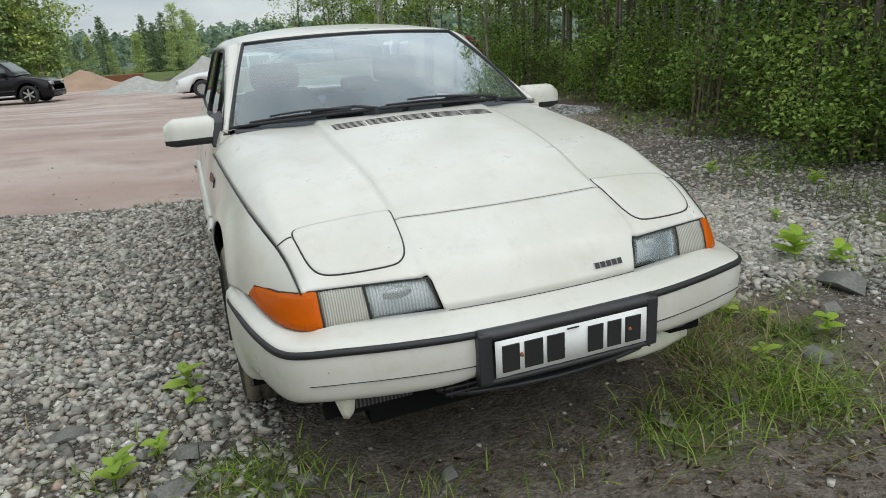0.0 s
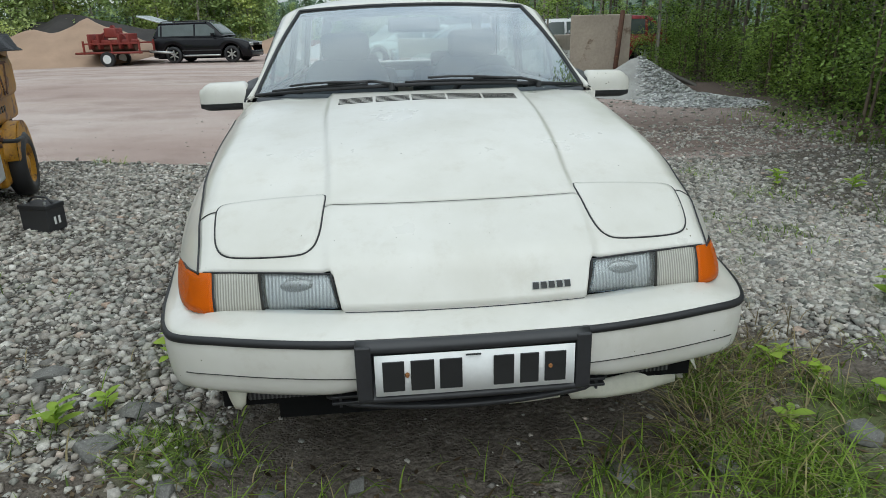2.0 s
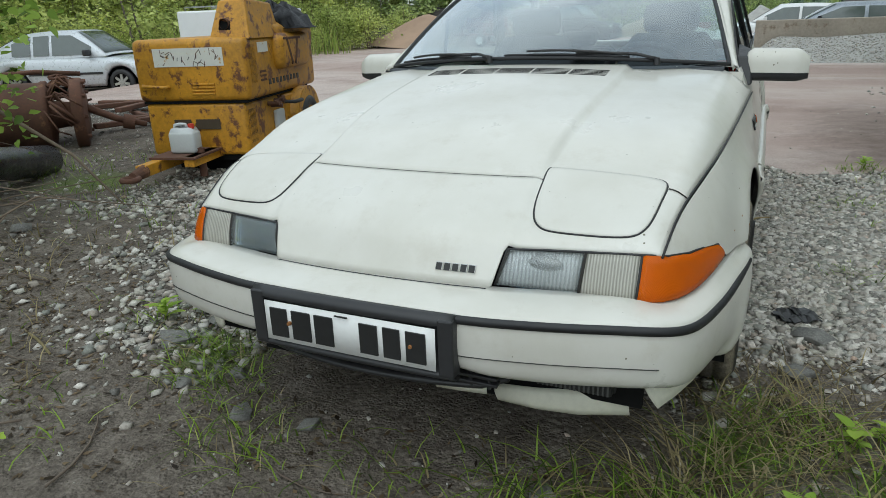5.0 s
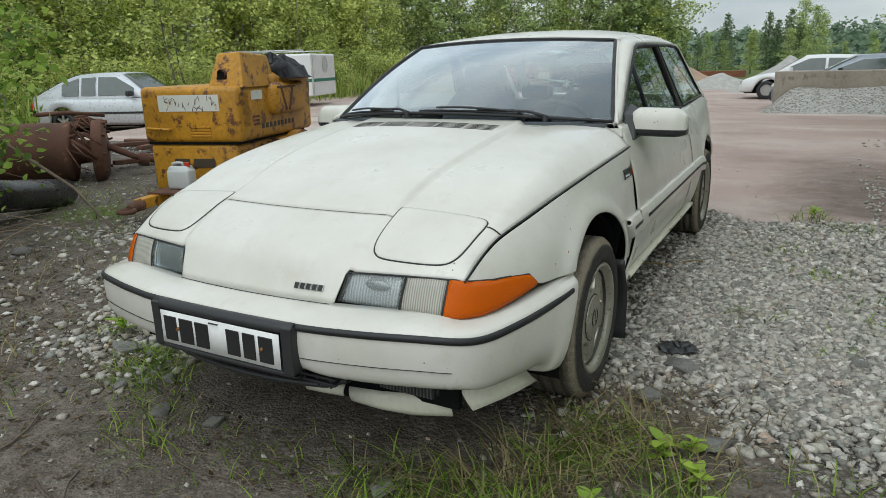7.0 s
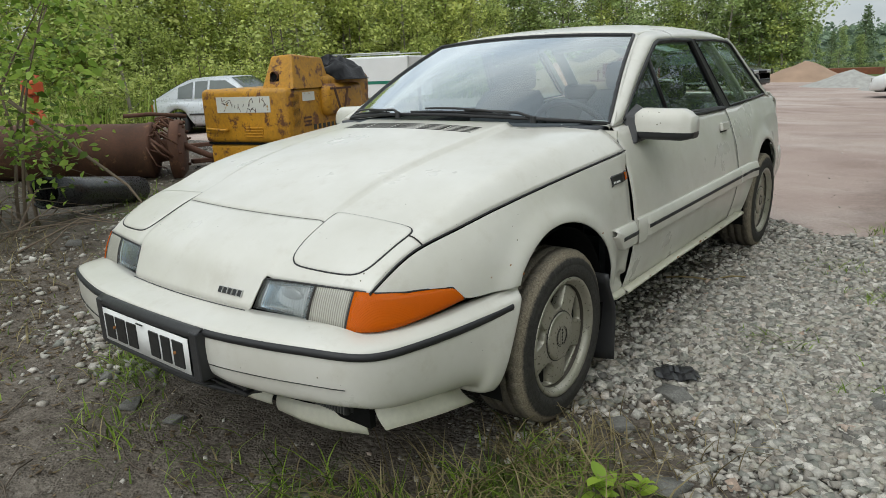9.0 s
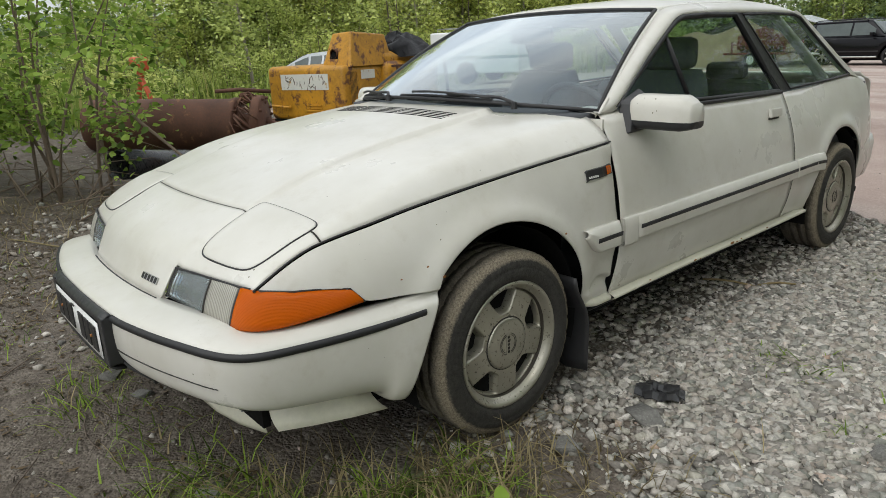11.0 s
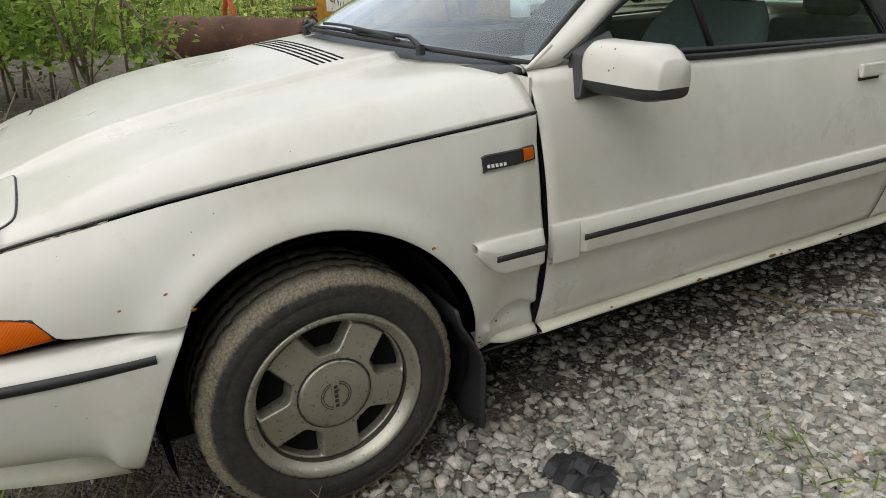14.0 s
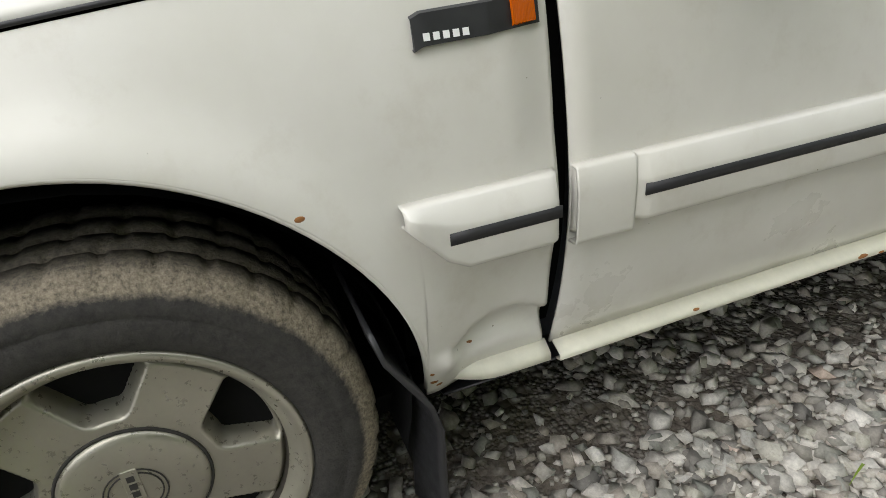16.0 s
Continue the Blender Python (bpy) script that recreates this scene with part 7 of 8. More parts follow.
vehicle("hatchback_car", "silver five-door hatchback parked before bushes", SILVER, (-15.45, 9.35), (0.93, 0.36), L=4.5, W=1.71, H=1.51, wb=2.65, fo=0.95, hood=0.88, belt=0.94, ws=(1.25, 2.0), rear=(3.2, 4.40), tail=0.94, near_front=False, clad=RUBBER)
suv, suv_m = vehicle("sport_utility_car", "black off-road car with raised tailgate on the yard", BLACKCAR, (-6.45, 29.8), (0.985, -0.17), L=4.44, W=1.80, H=1.72, wb=2.62, fo=0.86, wr=0.36, hood=1.06, belt=1.12, nose=0.80, ws=(1.2, 1.85), rear=(4.1, 4.36), tail=1.12, clad=BLACKCAR, spokes=6)
mesh_part("raised_tailgate", [(-0.62, 4.05, 1.70), (0.62, 4.05, 1.70), (0.66, 5.05, 1.98), (-0.66, 5.05, 1.98), (-0.62, 4.05, 1.76), (0.62, 4.05, 1.76), (0.66, 5.05, 2.06), (-0.66, 5.05, 2.06)], [(0, 1, 2, 3), (4, 5, 6, 7), (0, 1, 5, 4), (1, 2, 6, 5), (2, 3, 7, 6), (3, 0, 4, 7)], SILVER, suv, "raised tailgate seen from below", smooth=False, bevel=0.02)
for s in (-1, 1):
    tube("roof_rail", [(s * 0.62, 1.95, 1.72), (s * 0.62, 2.1, 1.78), (s * 0.62, 3.9, 1.76), (s * 0.62, 4.05, 1.71)], 0.02, PLASTIC, suv)
    tube("step_bar", [(s * 0.90, 1.35, 0.34), (s * 0.92, 1.5, 0.33), (s * 0.92, 2.9, 0.33), (s * 0.90, 3.05, 0.34)], 0.04, CHROME, suv)
vehicle("damaged_car", "white car with missing bonnet edge beside concrete block", WHITECAR, (-0.10, 24.6), (-1.0, 0.02), L=4.5, W=1.76, H=1.42, wb=2.65, fo=0.85, clad=WHITECAR, spokes=14)
vehicle("grey_car", "grey-blue car standing behind the concrete block", GREYCAR, (1.22, 18.95), (-1.0, -0.02), L=4.5, W=1.74, H=1.36, wb=2.65, fo=0.9, clad=RUBBER)
vehicle("white_estate_car", "white estate car behind the concrete block", WHITECAR, (4.9, 23.2), (-1.0, 0.05), L=4.7, W=1.76, H=1.47, rear=(4.3, 4.62), clad=RUBBER)
vehicle("red_car", "dark red hatchback behind the concrete block", REDCAR, (5.6, 19.9), (-1.0, 0.1), L=4.2, W=1.72, H=1.50, rear=(3.6, 4.1), clad=RUBBER)

# white box trailer with a green stripe
GREEN = simple("green_paint", (0.01, 0.16, 0.10), 0.5)
fw, rt = Vector((-0.33, 0.944, 0)), Vector((0.944, 0.33, 0))
tm = Matrix(((rt.x, fw.x, 0, -11.16), (rt.y, fw.y, 0, 14.1), (0, 0, 1, ground_z(-11.16, 14.1)), (0, 0, 0, 1)))
van = thing("box_trailer", tm, "white box trailer with green stripe and roof rails", "trailer")
part("box_body", soft_box(-2.9, 0, 0, 2.0, 0.30, 1.48, 0.05), WHITECAR, van)
part("stripe", box_bm(-2.88, 0.006, -0.006, 2.006, 0.70, 0.79), GREEN, van, "dark green stripe")
part("emblem", cyl_bm((0.0, 1.05, 1.18), (0.012, 1.05, 1.18), 0.24, 0.24, 28), simple("pale_emblem", (0.45, 0.47, 0.44), 0.6), van)
for s in (0.15, 1.85):
    tube("roof_rail", [(-2.7, s, 1.47), (-2.7, s, 1.58), (-0.3, s, 1.58), (-0.3, s, 1.47)], 0.018, CHROME, van)
for y in (0.05, 1.95):
    part("wheel", cyl_bm((-1.7, y - 0.09, 0.32), (-1.7, y + 0.09, 0.32), 0.32, 0.32, 24), RUBBER, van, "black trailer wheel")
part("corner_post", box_bm(-0.04, 0.008, -0.008, 0.04, 0.30, 1.46), CHROME, van)

# small utility trailer carrying a red machine
REDM = simple("faded_red_paint", (0.22, 0.032, 0.024), 0.6, vary=0.3, spots=(0.10, 0.05, 0.04))
um = Matrix.Translation((-11.4, 29.0, ground_z(-11.4, 29.0))) @ Matrix.Rotation(-0.15, 4, "Z")
util = thing("utility_trailer", um, "small open trailer with red frame on the yard", "trailer")
for y in (0.0, 1.3):
    tube("frame_rail", [(-1.4, y, 0.55), (1.5, y, 0.55)], 0.045, REDM, util)
    part("side_board", box_bm(-1.0, 1.45, y - 0.02, y + 0.02, 0.90, 0.96), REDM, util)
    for x in (-1.0, 0.2, 1.4):
        part("stake", box_bm(x - 0.03, x + 0.03, y - 0.035, y + 0.035, 0.50, 1.05), REDM, util)
    part("wheel", cyl_bm((0.0, y - 0.14, 0.30), (0.0, y + 0.02, 0.30), 0.30, 0.30, 24), RUBBER, util, "trailer wheel")
    part("wheel_rim", cyl_bm((0.0, y - 0.15, 0.30), (0.0, y - 0.13, 0.30), 0.18, 0.16, 20), WHITECAR, util)
part("deck", box_bm(-1.2, 1.5, 0.0, 1.3, 0.55, 0.60), RUST, util)
tube("drawbar", [(1.5, 0.65, 0.55), (2.5, 0.65, 0.48)], 0.05, CHROME, util)
mach = thing("red_machine", um @ Matrix.Translation((0, 0, 0.60)), "faded red farm machine loaded on the trailer", "machine")
part("housing", soft_box(-1.0, 1.0, 0.35, 0.95, 0.25, 0.48, 0.08), REDM, mach, smooth=True)
part("gear_box", soft_box(-0.2, 0.35, 0.3, 0.9, 0.55, 0.95, 0.06), REDM, mach, smooth=True)
mesh_part("headstock", [(-0.15, 0.45, 0.60), (0.35, 0.45, 0.60), (0.16, 0.45, 1.05), (0.06, 0.45, 1.05), (-0.15, 0.65, 0.60), (0.35, 0.65, 0.60), (0.16, 0.6, 1.05), (0.06, 0.6, 1.05)], [(0, 1, 2, 3), (4, 5, 6, 7), (0, 1, 5, 4), (1, 2, 6, 5), (2, 3, 7, 6), (3, 0, 4, 7)], REDM, mach, smooth=False)
for x in (-0.85, -0.45, 0.45, 0.85):
    tube("brace", [(x, 0.45, 0.25), (x * 0.7, 0.5, 0.62), (0.1, 0.55, 0.92)], 0.035, REDM, mach)
    part("wing_plate", soft_box(x - 0.05, x + 0.05, 0.18, 1.0, 0.10, 0.72, 0.03), REDM, mach, smooth=True)
part("roller", cyl_bm((-0.95, 0.65, 0.17), (0.95, 0.65, 0.17), 0.17, 0.17, 20), RUST, mach)


# ---- piles, concrete ----
def pile(name, x, y, rx, ry, h, mat, label, rot=0.0, seed=0.0, peaks=((0, 0, 1.0),)):
    rows = []
    base = min(ground_z(x + rx * 0.8 * a, y + ry * 0.8 * b) for a, b in ((1, 0), (-1, 0), (0, 1), (0, -1), (0, 0)))
    for k in range(15):
        q = k / 14
        row = []
        for i in range(41):
            a = 2 * math.pi * i / 40
            lx, ly = rx * q * math.cos(a), ry * q * math.sin(a)
            z = 0.0
            for px, py, ph in peaks:
                d = math.hypot((lx - px) / rx, (ly - py) / ry)
                z = max(z, ph * h * (max(0.0, 1 - d) ** 1.1))
            z *= 1 + 0.18 * noise.noise((lx * 0.9 + seed, ly * 0.9, seed))
            wx, wy = x + lx * math.cos(rot) - ly * math.sin(rot), y + lx * math.sin(rot) + ly * math.cos(rot)
            row.append((wx, wy, ground_z(wx, wy) - 0.03 + z))
        rows.append(row)
    return tagged(mesh_part(name, *sheet(rows), mat), label, "pile")


SAND = simple("brown_sand", (0.36, 0.245, 0.17), 0.95, vary=0.2, scale=5, bump=0.25)
GREYSAND = simple("grey_grit", (0.40, 0.39, 0.365), 0.95, vary=0.25, scale=20, bump=0.4)
SOIL = simple("dark_soil", (0.045, 0.04, 0.038), 0.95, vary=0.4, scale=4, bump=0.4)
pile("sand_mound", -14.5, 32.0, 4.6, 3.2, 2.1, SAND, "brown sand pile with two humps", 0.1, 1.0, ((-0.9, 0, 0.8), (1.2, 0.3, 1.0)))
pile("sand_mound", -5.9, 41.5, 2.9, 2.6, 1.1, SAND, "reddish brown sand pile across the yard", 0, 4.0)
pile("grit_mound", -2.6, 34.0, 2.2, 1.8, 0.75, GREYSAND, "low grey grit pile across the yard", 0, 7.0)
pile("grit_mound", 0.3, 31.0, 2.4, 2.2, 1.5, GREYSAND, "grey grit pile behind the parked cars", 0, 9.0)
pile("soil_mound", 9.0, 50.0, 11.0, 7.0, 2.6, SOIL, "dark soil mound behind the yard", 0, 2.0)
pile("soil_mound", -20.0, 47.0, 12.0, 4.0, 2.6, SOIL, "long dark soil mound behind the yard", 0, 12.0)
PILESTONE = stone_material("pale_crushed_stone", [(0, (0.27, 0.27, 0.26)), (0.6, (0.50, 0.50, 0.48)), (1, (0.72, 0.72, 0.69))])
pile("gravel_mound", 3.95, 9.15, 1.05, 0.95, 0.62, GREYSAND, "pale grey gravel pile at the wood's edge", 0, 3.0, ((-0.1, 0, 1.0),))
pile("gravel_spill", 4.35, 7.9, 1.0, 0.8, 0.16, GREYSAND, "spread pale gravel beside the pile", 0.4, 5.0)
spots = []
for _ in range(5200):
    a, q = rng.random() * 6.28, math.sqrt(rng.random())
    if rng.random() < 0.62: spots.append((3.95 + 1.0 * q * math.cos(a), 9.15 + 0.95 * q * math.sin(a), 0.62 * max(0, 1 - q) ** 1.1))
    else: spots.append((4.35 + 1.0 * q * math.cos(a), 7.9 + 0.8 * q * math.sin(a), 0.16 * max(0, 1 - q)))
vs, fs, k = [], [], 0
for x, y, up in spots:
    v, f = SHAPES[rng.integers(24)]
    s = 0.012 + 0.016 * rng.random()
    vs.append(v * s + np.array([x, y, ground_z(x, y) - 0.02 + up])); fs.append(f + k); k += len(v)
tagged(fast_mesh("pile_stones", np.concatenate(vs), np.concatenate(fs), PILESTONE), "pale crushed stones of the gravel pile", "gravel", kind="stuff")

blk = thing("concrete_block", Matrix.Translation((0.46, 17.55, ground_z(0.6, 17.6))) @ Matrix.Rotation(0.05, 4, "Z"), "long stained concrete retaining block on the yard", "concrete block")
part("block_body", soft_box(0, 6.6, 0, 0.35, -0.05, 0.98, 0.02), CONCRETE, blk)
part("block_foot", soft_box(-0.02, 6.62, -0.25, 0.6, -0.08, 0.14, 0.02), CONCRETE, blk)
rows = [[(x, 17.45 - 1.35 * q - 0.25 * noise.noise((x, 1, 2)) * q + 0.05 * (x - 0.46), ground_z(x, 17.3 - q) - 0.02 + (0.60 + 0.12 * noise.noise((x * 0.8, 3, 1))) * smooth01(x, 0.1, 1.0) * (1 - q) ** 1.1) for q in span(0, 1, 8)] for x in span(0.2, 6.6, 40)]
tagged(mesh_part("grit_bank", *sheet(rows), GREYSAND), "grey grit heaped against the concrete block", "pile")
vs, fs, k = [], [], 0
for _ in range(4200):
    x, q = 0.3 + 6.2 * rng.random(), rng.random()
    v, f = SHAPES[rng.integers(24)]
    y = 17.45 - 1.35 * q - 0.25 * noise.noise((x, 1, 2)) * q + 0.05 * (x - 0.46)
    z = ground_z(x, 17.3 - q) - 0.02 + (0.60 + 0.12 * noise.noise((x * 0.8, 3, 1))) * smooth01(x, 0.1, 1.0) * (1 - q) ** 1.1
    vs.append(v * (0.010 + 0.012 * rng.random()) + np.array([x, y, z])); fs.append(f + k); k += len(v)
tagged(fast_mesh("bank_stones", np.concatenate(vs), np.concatenate(fs), GRAVEL), "grey crushed stones heaped against the block", "gravel", kind="stuff")
SLABCON = simple("beige_concrete", (0.42, 0.36, 0.29), 0.9, vary=0.3, scale=5, spots=(0.20, 0.15, 0.11), spot_scale=2.6, spot_at=0.56, bump=0.25)
slab = thing("concrete_slab", Matrix.Translation((4.15, 11.6, ground_z(4.15, 11.6))) @ Matrix.Rotation(-0.25, 4, "Z"), "leaning weathered concrete wall slab at the wood", "concrete wall")
part("slab_body", soft_box(-0.62, 0.50, 0, 0.16, -0.05, 1.30, 0.02), SLABCON, slab)
tube("steel_post", [(0.18, -0.35, -0.1), (0.32, -0.12, 1.36)], 0.05, RUST, slab, "rusty steel post")
plank = thing("old_planks", Matrix.Translation((4.9, 10.1, ground_z(4.9, 10.1))), "grey weathered planks leaning at the wood's edge", "planks")
GREYWOOD = simple("grey_wood", (0.26, 0.25, 0.225), 0.9, vary=0.3, bump=0.3)
for i in range(4):
    part("plank", box_bm(-0.5, 0.35, -0.08, 0.08, -0.02, 0.02, None, Matrix.Translation((0.1, 0.18 * i, 0.22)) @ Matrix.Rotation(radians(24), 4, "Y")), GREYWOOD, plank)
beams = thing("rusty_beams", Matrix.Translation((-5.2, 52.0, ground_z(-5.2, 52))), "stack of rusty red steel beams far across the yard", "beams")
BEAMRUST = simple("red_rust", (0.22, 0.085, 0.045), 0.9, vary=0.3)
for i in range(3):
    part("beam", box_bm(-2.2, 2.0, 0.5 * i, 0.5 * i + 0.4, 0.0, 0.42), BEAMRUST, beams)


# ---- woods ----
LEAF_NEAR = leaf_material("birch_leaves", (0.030, 0.070, 0.014), (0.35, 0.49, 0.115))
LEAF_BRIGHT = leaf_material("young_leaves", (0.14, 0.25, 0.035), (0.39, 0.53, 0.11))
LEAF_YARD = leaf_material("yard_leaves", (0.28, 0.37, 0.09), (0.64, 0.69, 0.25))
# spruce and far birch leaves are paled: distance haze put into their colour
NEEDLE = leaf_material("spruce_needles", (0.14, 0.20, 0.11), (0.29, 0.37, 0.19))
LEAF_PALE = leaf_material("haze_paled_leaves", (0.30, 0.40, 0.15), (0.54, 0.63, 0.29))
BARK = simple("grey_bark", (0.17, 0.145, 0.115), 0.95, vary=0.4, scale=20, bump=0.4)
BIRCHBARK = simple("pale_bark", (0.34, 0.31, 0.26), 0.9, vary=0.35, scale=16, spots=(0.05, 0.045, 0.04), spot_scale=12, spot_at=0.60)
TWIG = simple("brown_twig", (0.19, 0.145, 0.105), 0.9, vary=0.3)


def leaf_cloud(centres, radius, per, size, seed, flat=0.6, wide=0.33):
    """Small folded leaves, pointed at both ends, round clump centres: two quads a leaf."""
    r = np.random.default_rng(seed)
    n = len(centres) * per
    c = np.repeat(np.asarray(centres), per, axis=0) + r.normal(size=(n, 3)) * np.array([radius, radius, radius * flat])
    d = r.normal(size=(n, 3)); d[:, 2] *= 0.45; d[:, 2] -= 0.3; d /= np.linalg.norm(d, axis=1)[:, None]
    up = r.normal(size=(n, 3)) * 0.55 + np.array([0, 0, 1.0])
    s = np.cross(d, up); s /= np.linalg.norm(s, axis=1)[:, None]
    nn = np.cross(s, d)
    L = size * (0.55 + 0.8 * r.random((n, 1)))
    w = L * wide
    V = np.stack([c, c + d * L * 0.28 + s * w * 0.95 + nn * w * 0.3, c + d * L * 0.62 + s * w * 0.75 + nn * w * 0.2, c + d * L, c + d * L * 0.62 - s * w * 0.75 + nn * w * 0.2, c + d * L * 0.28 - s * w * 0.95 + nn * w * 0.3], axis=1).reshape(-1, 3)
    k = np.arange(n)[:, None] * 6
    F = np.concatenate([k + np.array([[0, 1, 2, 3]]), k + np.array([[0, 3, 4, 5]])])
    return V, F


def sprays(centres, radius, per, size, seed, flat=0.6, wide=0.36):
    """Leaves or leaf sprays farther off: one bent quad each."""
    V, F = leaf_cloud(centres, radius, per, size, seed, flat, wide)
    V = V.reshape(-1, 6, 3)
    V = np.stack([V[:, 0], 0.5 * (V[:, 1] + V[:, 2]), V[:, 3], 0.5 * (V[:, 4] + V[:, 5])], axis=1).reshape(-1, 3)
    return V, np.arange(len(V)).reshape(-1, 4)


def tree(name, label, m, h, seed, trunk_r, bark, leafmat, spread, low, clumps, per, size, lean=0.05, stems=1, radius=0.28, cloud=None, flat=0.6):
    r = random.Random(seed)
    root = thing(name, m, label, "tree", "trees of the wood")
    cents = []
    for st in range(stems):
        ox, oy = (r.uniform(-0.25, 0.25), r.uniform(-0.25, 0.25)) if stems > 1 else (0, 0)
        hh = h * (1 if st == 0 else r.uniform(0.6, 0.95))
        lx, ly = r.uniform(-lean, lean) * hh * (1 + stems * 0.4), r.uniform(-lean, lean) * hh * (1 + stems * 0.4)
        spine = [Vector((ox + lx * u**1.5 + 0.03 * hh * 0.3 * math.sin(u * 7 + st), oy + ly * u**1.5 + 0.01 * hh * math.cos(u * 6), hh * u - 0.05)) for u in span(0, 1, 9)]
        tube("trunk", spine, [trunk_r * (1 - 0.88 * u) for u in span(0, 1, 9)], bark, root, seg=7)
        nb = max(4, round(clumps / stems / 4))
        limbs_v, limbs_f, k = [], [], 0
        for b in range(nb):
            u = low + (0.97 - low) * (b + r.random()) / nb
            p = spine[0].lerp(spine[-1], u)
            i = min(8, int(u * 9)); p = spine[i].lerp(spine[i + 1], u * 9 - i)
            a = r.random() * 6.28
            reach = spread * (0.35 + 0.75 * r.random()) * (1 - 0.75 * max(0, u - 0.45) / 0.55)
            tip = p + Vector((math.cos(a) * reach, math.sin(a) * reach, reach * r.uniform(-0.1, 0.55)))
            mid = p.lerp(tip, 0.5) + Vector((0, 0, 0.08 * reach))
            bw = trunk_r * 0.28 * (1 - 0.6 * u)
            for q, (pa, pb, wa, wb_) in enumerate(((p, mid, bw, bw * 0.6), (mid, tip, bw * 0.6, bw * 0.15))):
                dd_ = (pb - pa).normalized(); s1 = dd_.cross(Vector((0.1, 0.2, 1))).normalized(); s2 = s1.cross(dd_)
                for pt, w in ((pa, wa), (pb, wb_)):
                    for g_ in range(3):
                        limbs_v.append(pt + (s1 * math.cos(g_ * 2.094) + s2 * math.sin(g_ * 2.094)) * w)
                for g_ in range(3): limbs_f.append((k + g_, k + (g_ + 1) % 3, k + 3 + (g_ + 1) % 3, k + 3 + g_))
                k += 6
            for q in (0.45, 0.7, 0.9, 1.05): cents.append(p.lerp(tip, q) + Vector((r.uniform(-1, 1), r.uniform(-1, 1), r.uniform(-1, 1))) * 0.12)
        tagged(fast_mesh("limb_work", [tuple(v) for v in limbs_v], limbs_f, bark, root), kind="stuff")
    V, F = (cloud or leaf_cloud)([tuple(c) for c in cents], radius, per, size, seed, flat)
    F = F[V[F][:, :, 2].min(axis=1) > 0.02]
    used = np.unique(F); remap = np.zeros(len(V), dtype=np.int32); remap[used] = np.arange(len(used))
    crown = fast_mesh("crown", V[used], remap[F], leafmat, root)
    return root


def spruce(m, h, seed, label="dark green spruce standing apart"):
    r = random.Random(seed)
    root = thing("spruce_tree", m, label, "tree", "trees of the wood")
    tube("trunk", [(0, 0, -0.1), (0.02, 0, h * 0.5), (0, 0, h * 0.98)], [h * 0.018, h * 0.011, 0.01], BARK, root)
    cents = []
    for k in range(22):
        u = 0.06 + 0.92 * k / 21
        reach = h * 0.27 * (1 - u) ** 0.8 + 0.06
        for j in range(max(3, int(9 * (1 - u)) + 3)):
            a = j * 2.4 + k
            for q in (0.35, 0.7, 1.0): cents.append((reach * q * math.cos(a) * r.uniform(0.8, 1.2), reach * q * math.sin(a) * r.uniform(0.8, 1.2), h * u - reach * q * 0.25))
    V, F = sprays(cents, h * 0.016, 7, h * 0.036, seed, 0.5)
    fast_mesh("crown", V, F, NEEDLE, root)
    return root


def at(x, y, rot=0.0, s=1.0):
    return Matrix.Translation((x, y, ground_z(x, y) - 0.03)) @ Matrix.Rotation(rot, 4, "Z") @ Matrix.Diagonal((s, s, s, 1))


def put(ob, x, y, rot, s):
    c = copy_thing(ob, Matrix.Translation((x, y, ground_z(x, y) - 0.03)) @ Matrix.Rotation(rot, 4, "Z"))
    c.scale = (s, s, s)
    return c


# wood along the right side, trees leaning out over the gravel
near = [
    tree("birch_tree", "slender young birch with dense dark leaves", at(4.75, 3.2), 6.5, 11, 0.038, BARK, LEAF_NEAR, 1.25, 0.20, 112, 36, 0.072, radius=0.15, cloud=sprays, flat=0.45),
    tree("birch_tree", "slender young birch with dense dark leaves", at(5.2, 5.2), 7.5, 12, 0.040, BIRCHBARK, LEAF_NEAR, 1.35, 0.24, 116, 36, 0.074, radius=0.15, cloud=sprays, flat=0.45),
    tree("birch_tree", "slender young birch with dense dark leaves", at(4.5, 1.6), 5.5, 13, 0.032, BARK, LEAF_NEAR, 1.2, 0.18, 104, 36, 0.070, stems=2, radius=0.14, cloud=sprays, flat=0.45),
]
shrubs = [
    tree("leafy_shrub", "low leafy shrub at the wood's edge", at(4.35, 4.3), 1.7, 21, 0.02, TWIG, LEAF_NEAR, 0.75, 0.05, 66, 48, 0.046, stems=4, radius=0.15, cloud=sprays),
    tree("leafy_shrub", "low leafy shrub at the wood's edge", at(4.0, 2.5), 1.3, 22, 0.016, TWIG, LEAF_NEAR, 0.6, 0.05, 56, 46, 0.044, stems=4, radius=0.13, cloud=sprays),
]
rr = random.Random(5)
edge_line = [(3.9, 0.4), (4.2, 1.9), (4.5, 3.2), (5.0, 4.8), (5.4, 6.3), (5.8, 7.8), (6.1, 9.3), (6.6, 11.0), (6.4, 12.6), (6.8, 14.5), (7.6, 17.0), (8.8, 20.0), (9.4, 23.5), (6.6, 27.5), (5.6, 31.0), (5.2, 35.0)]
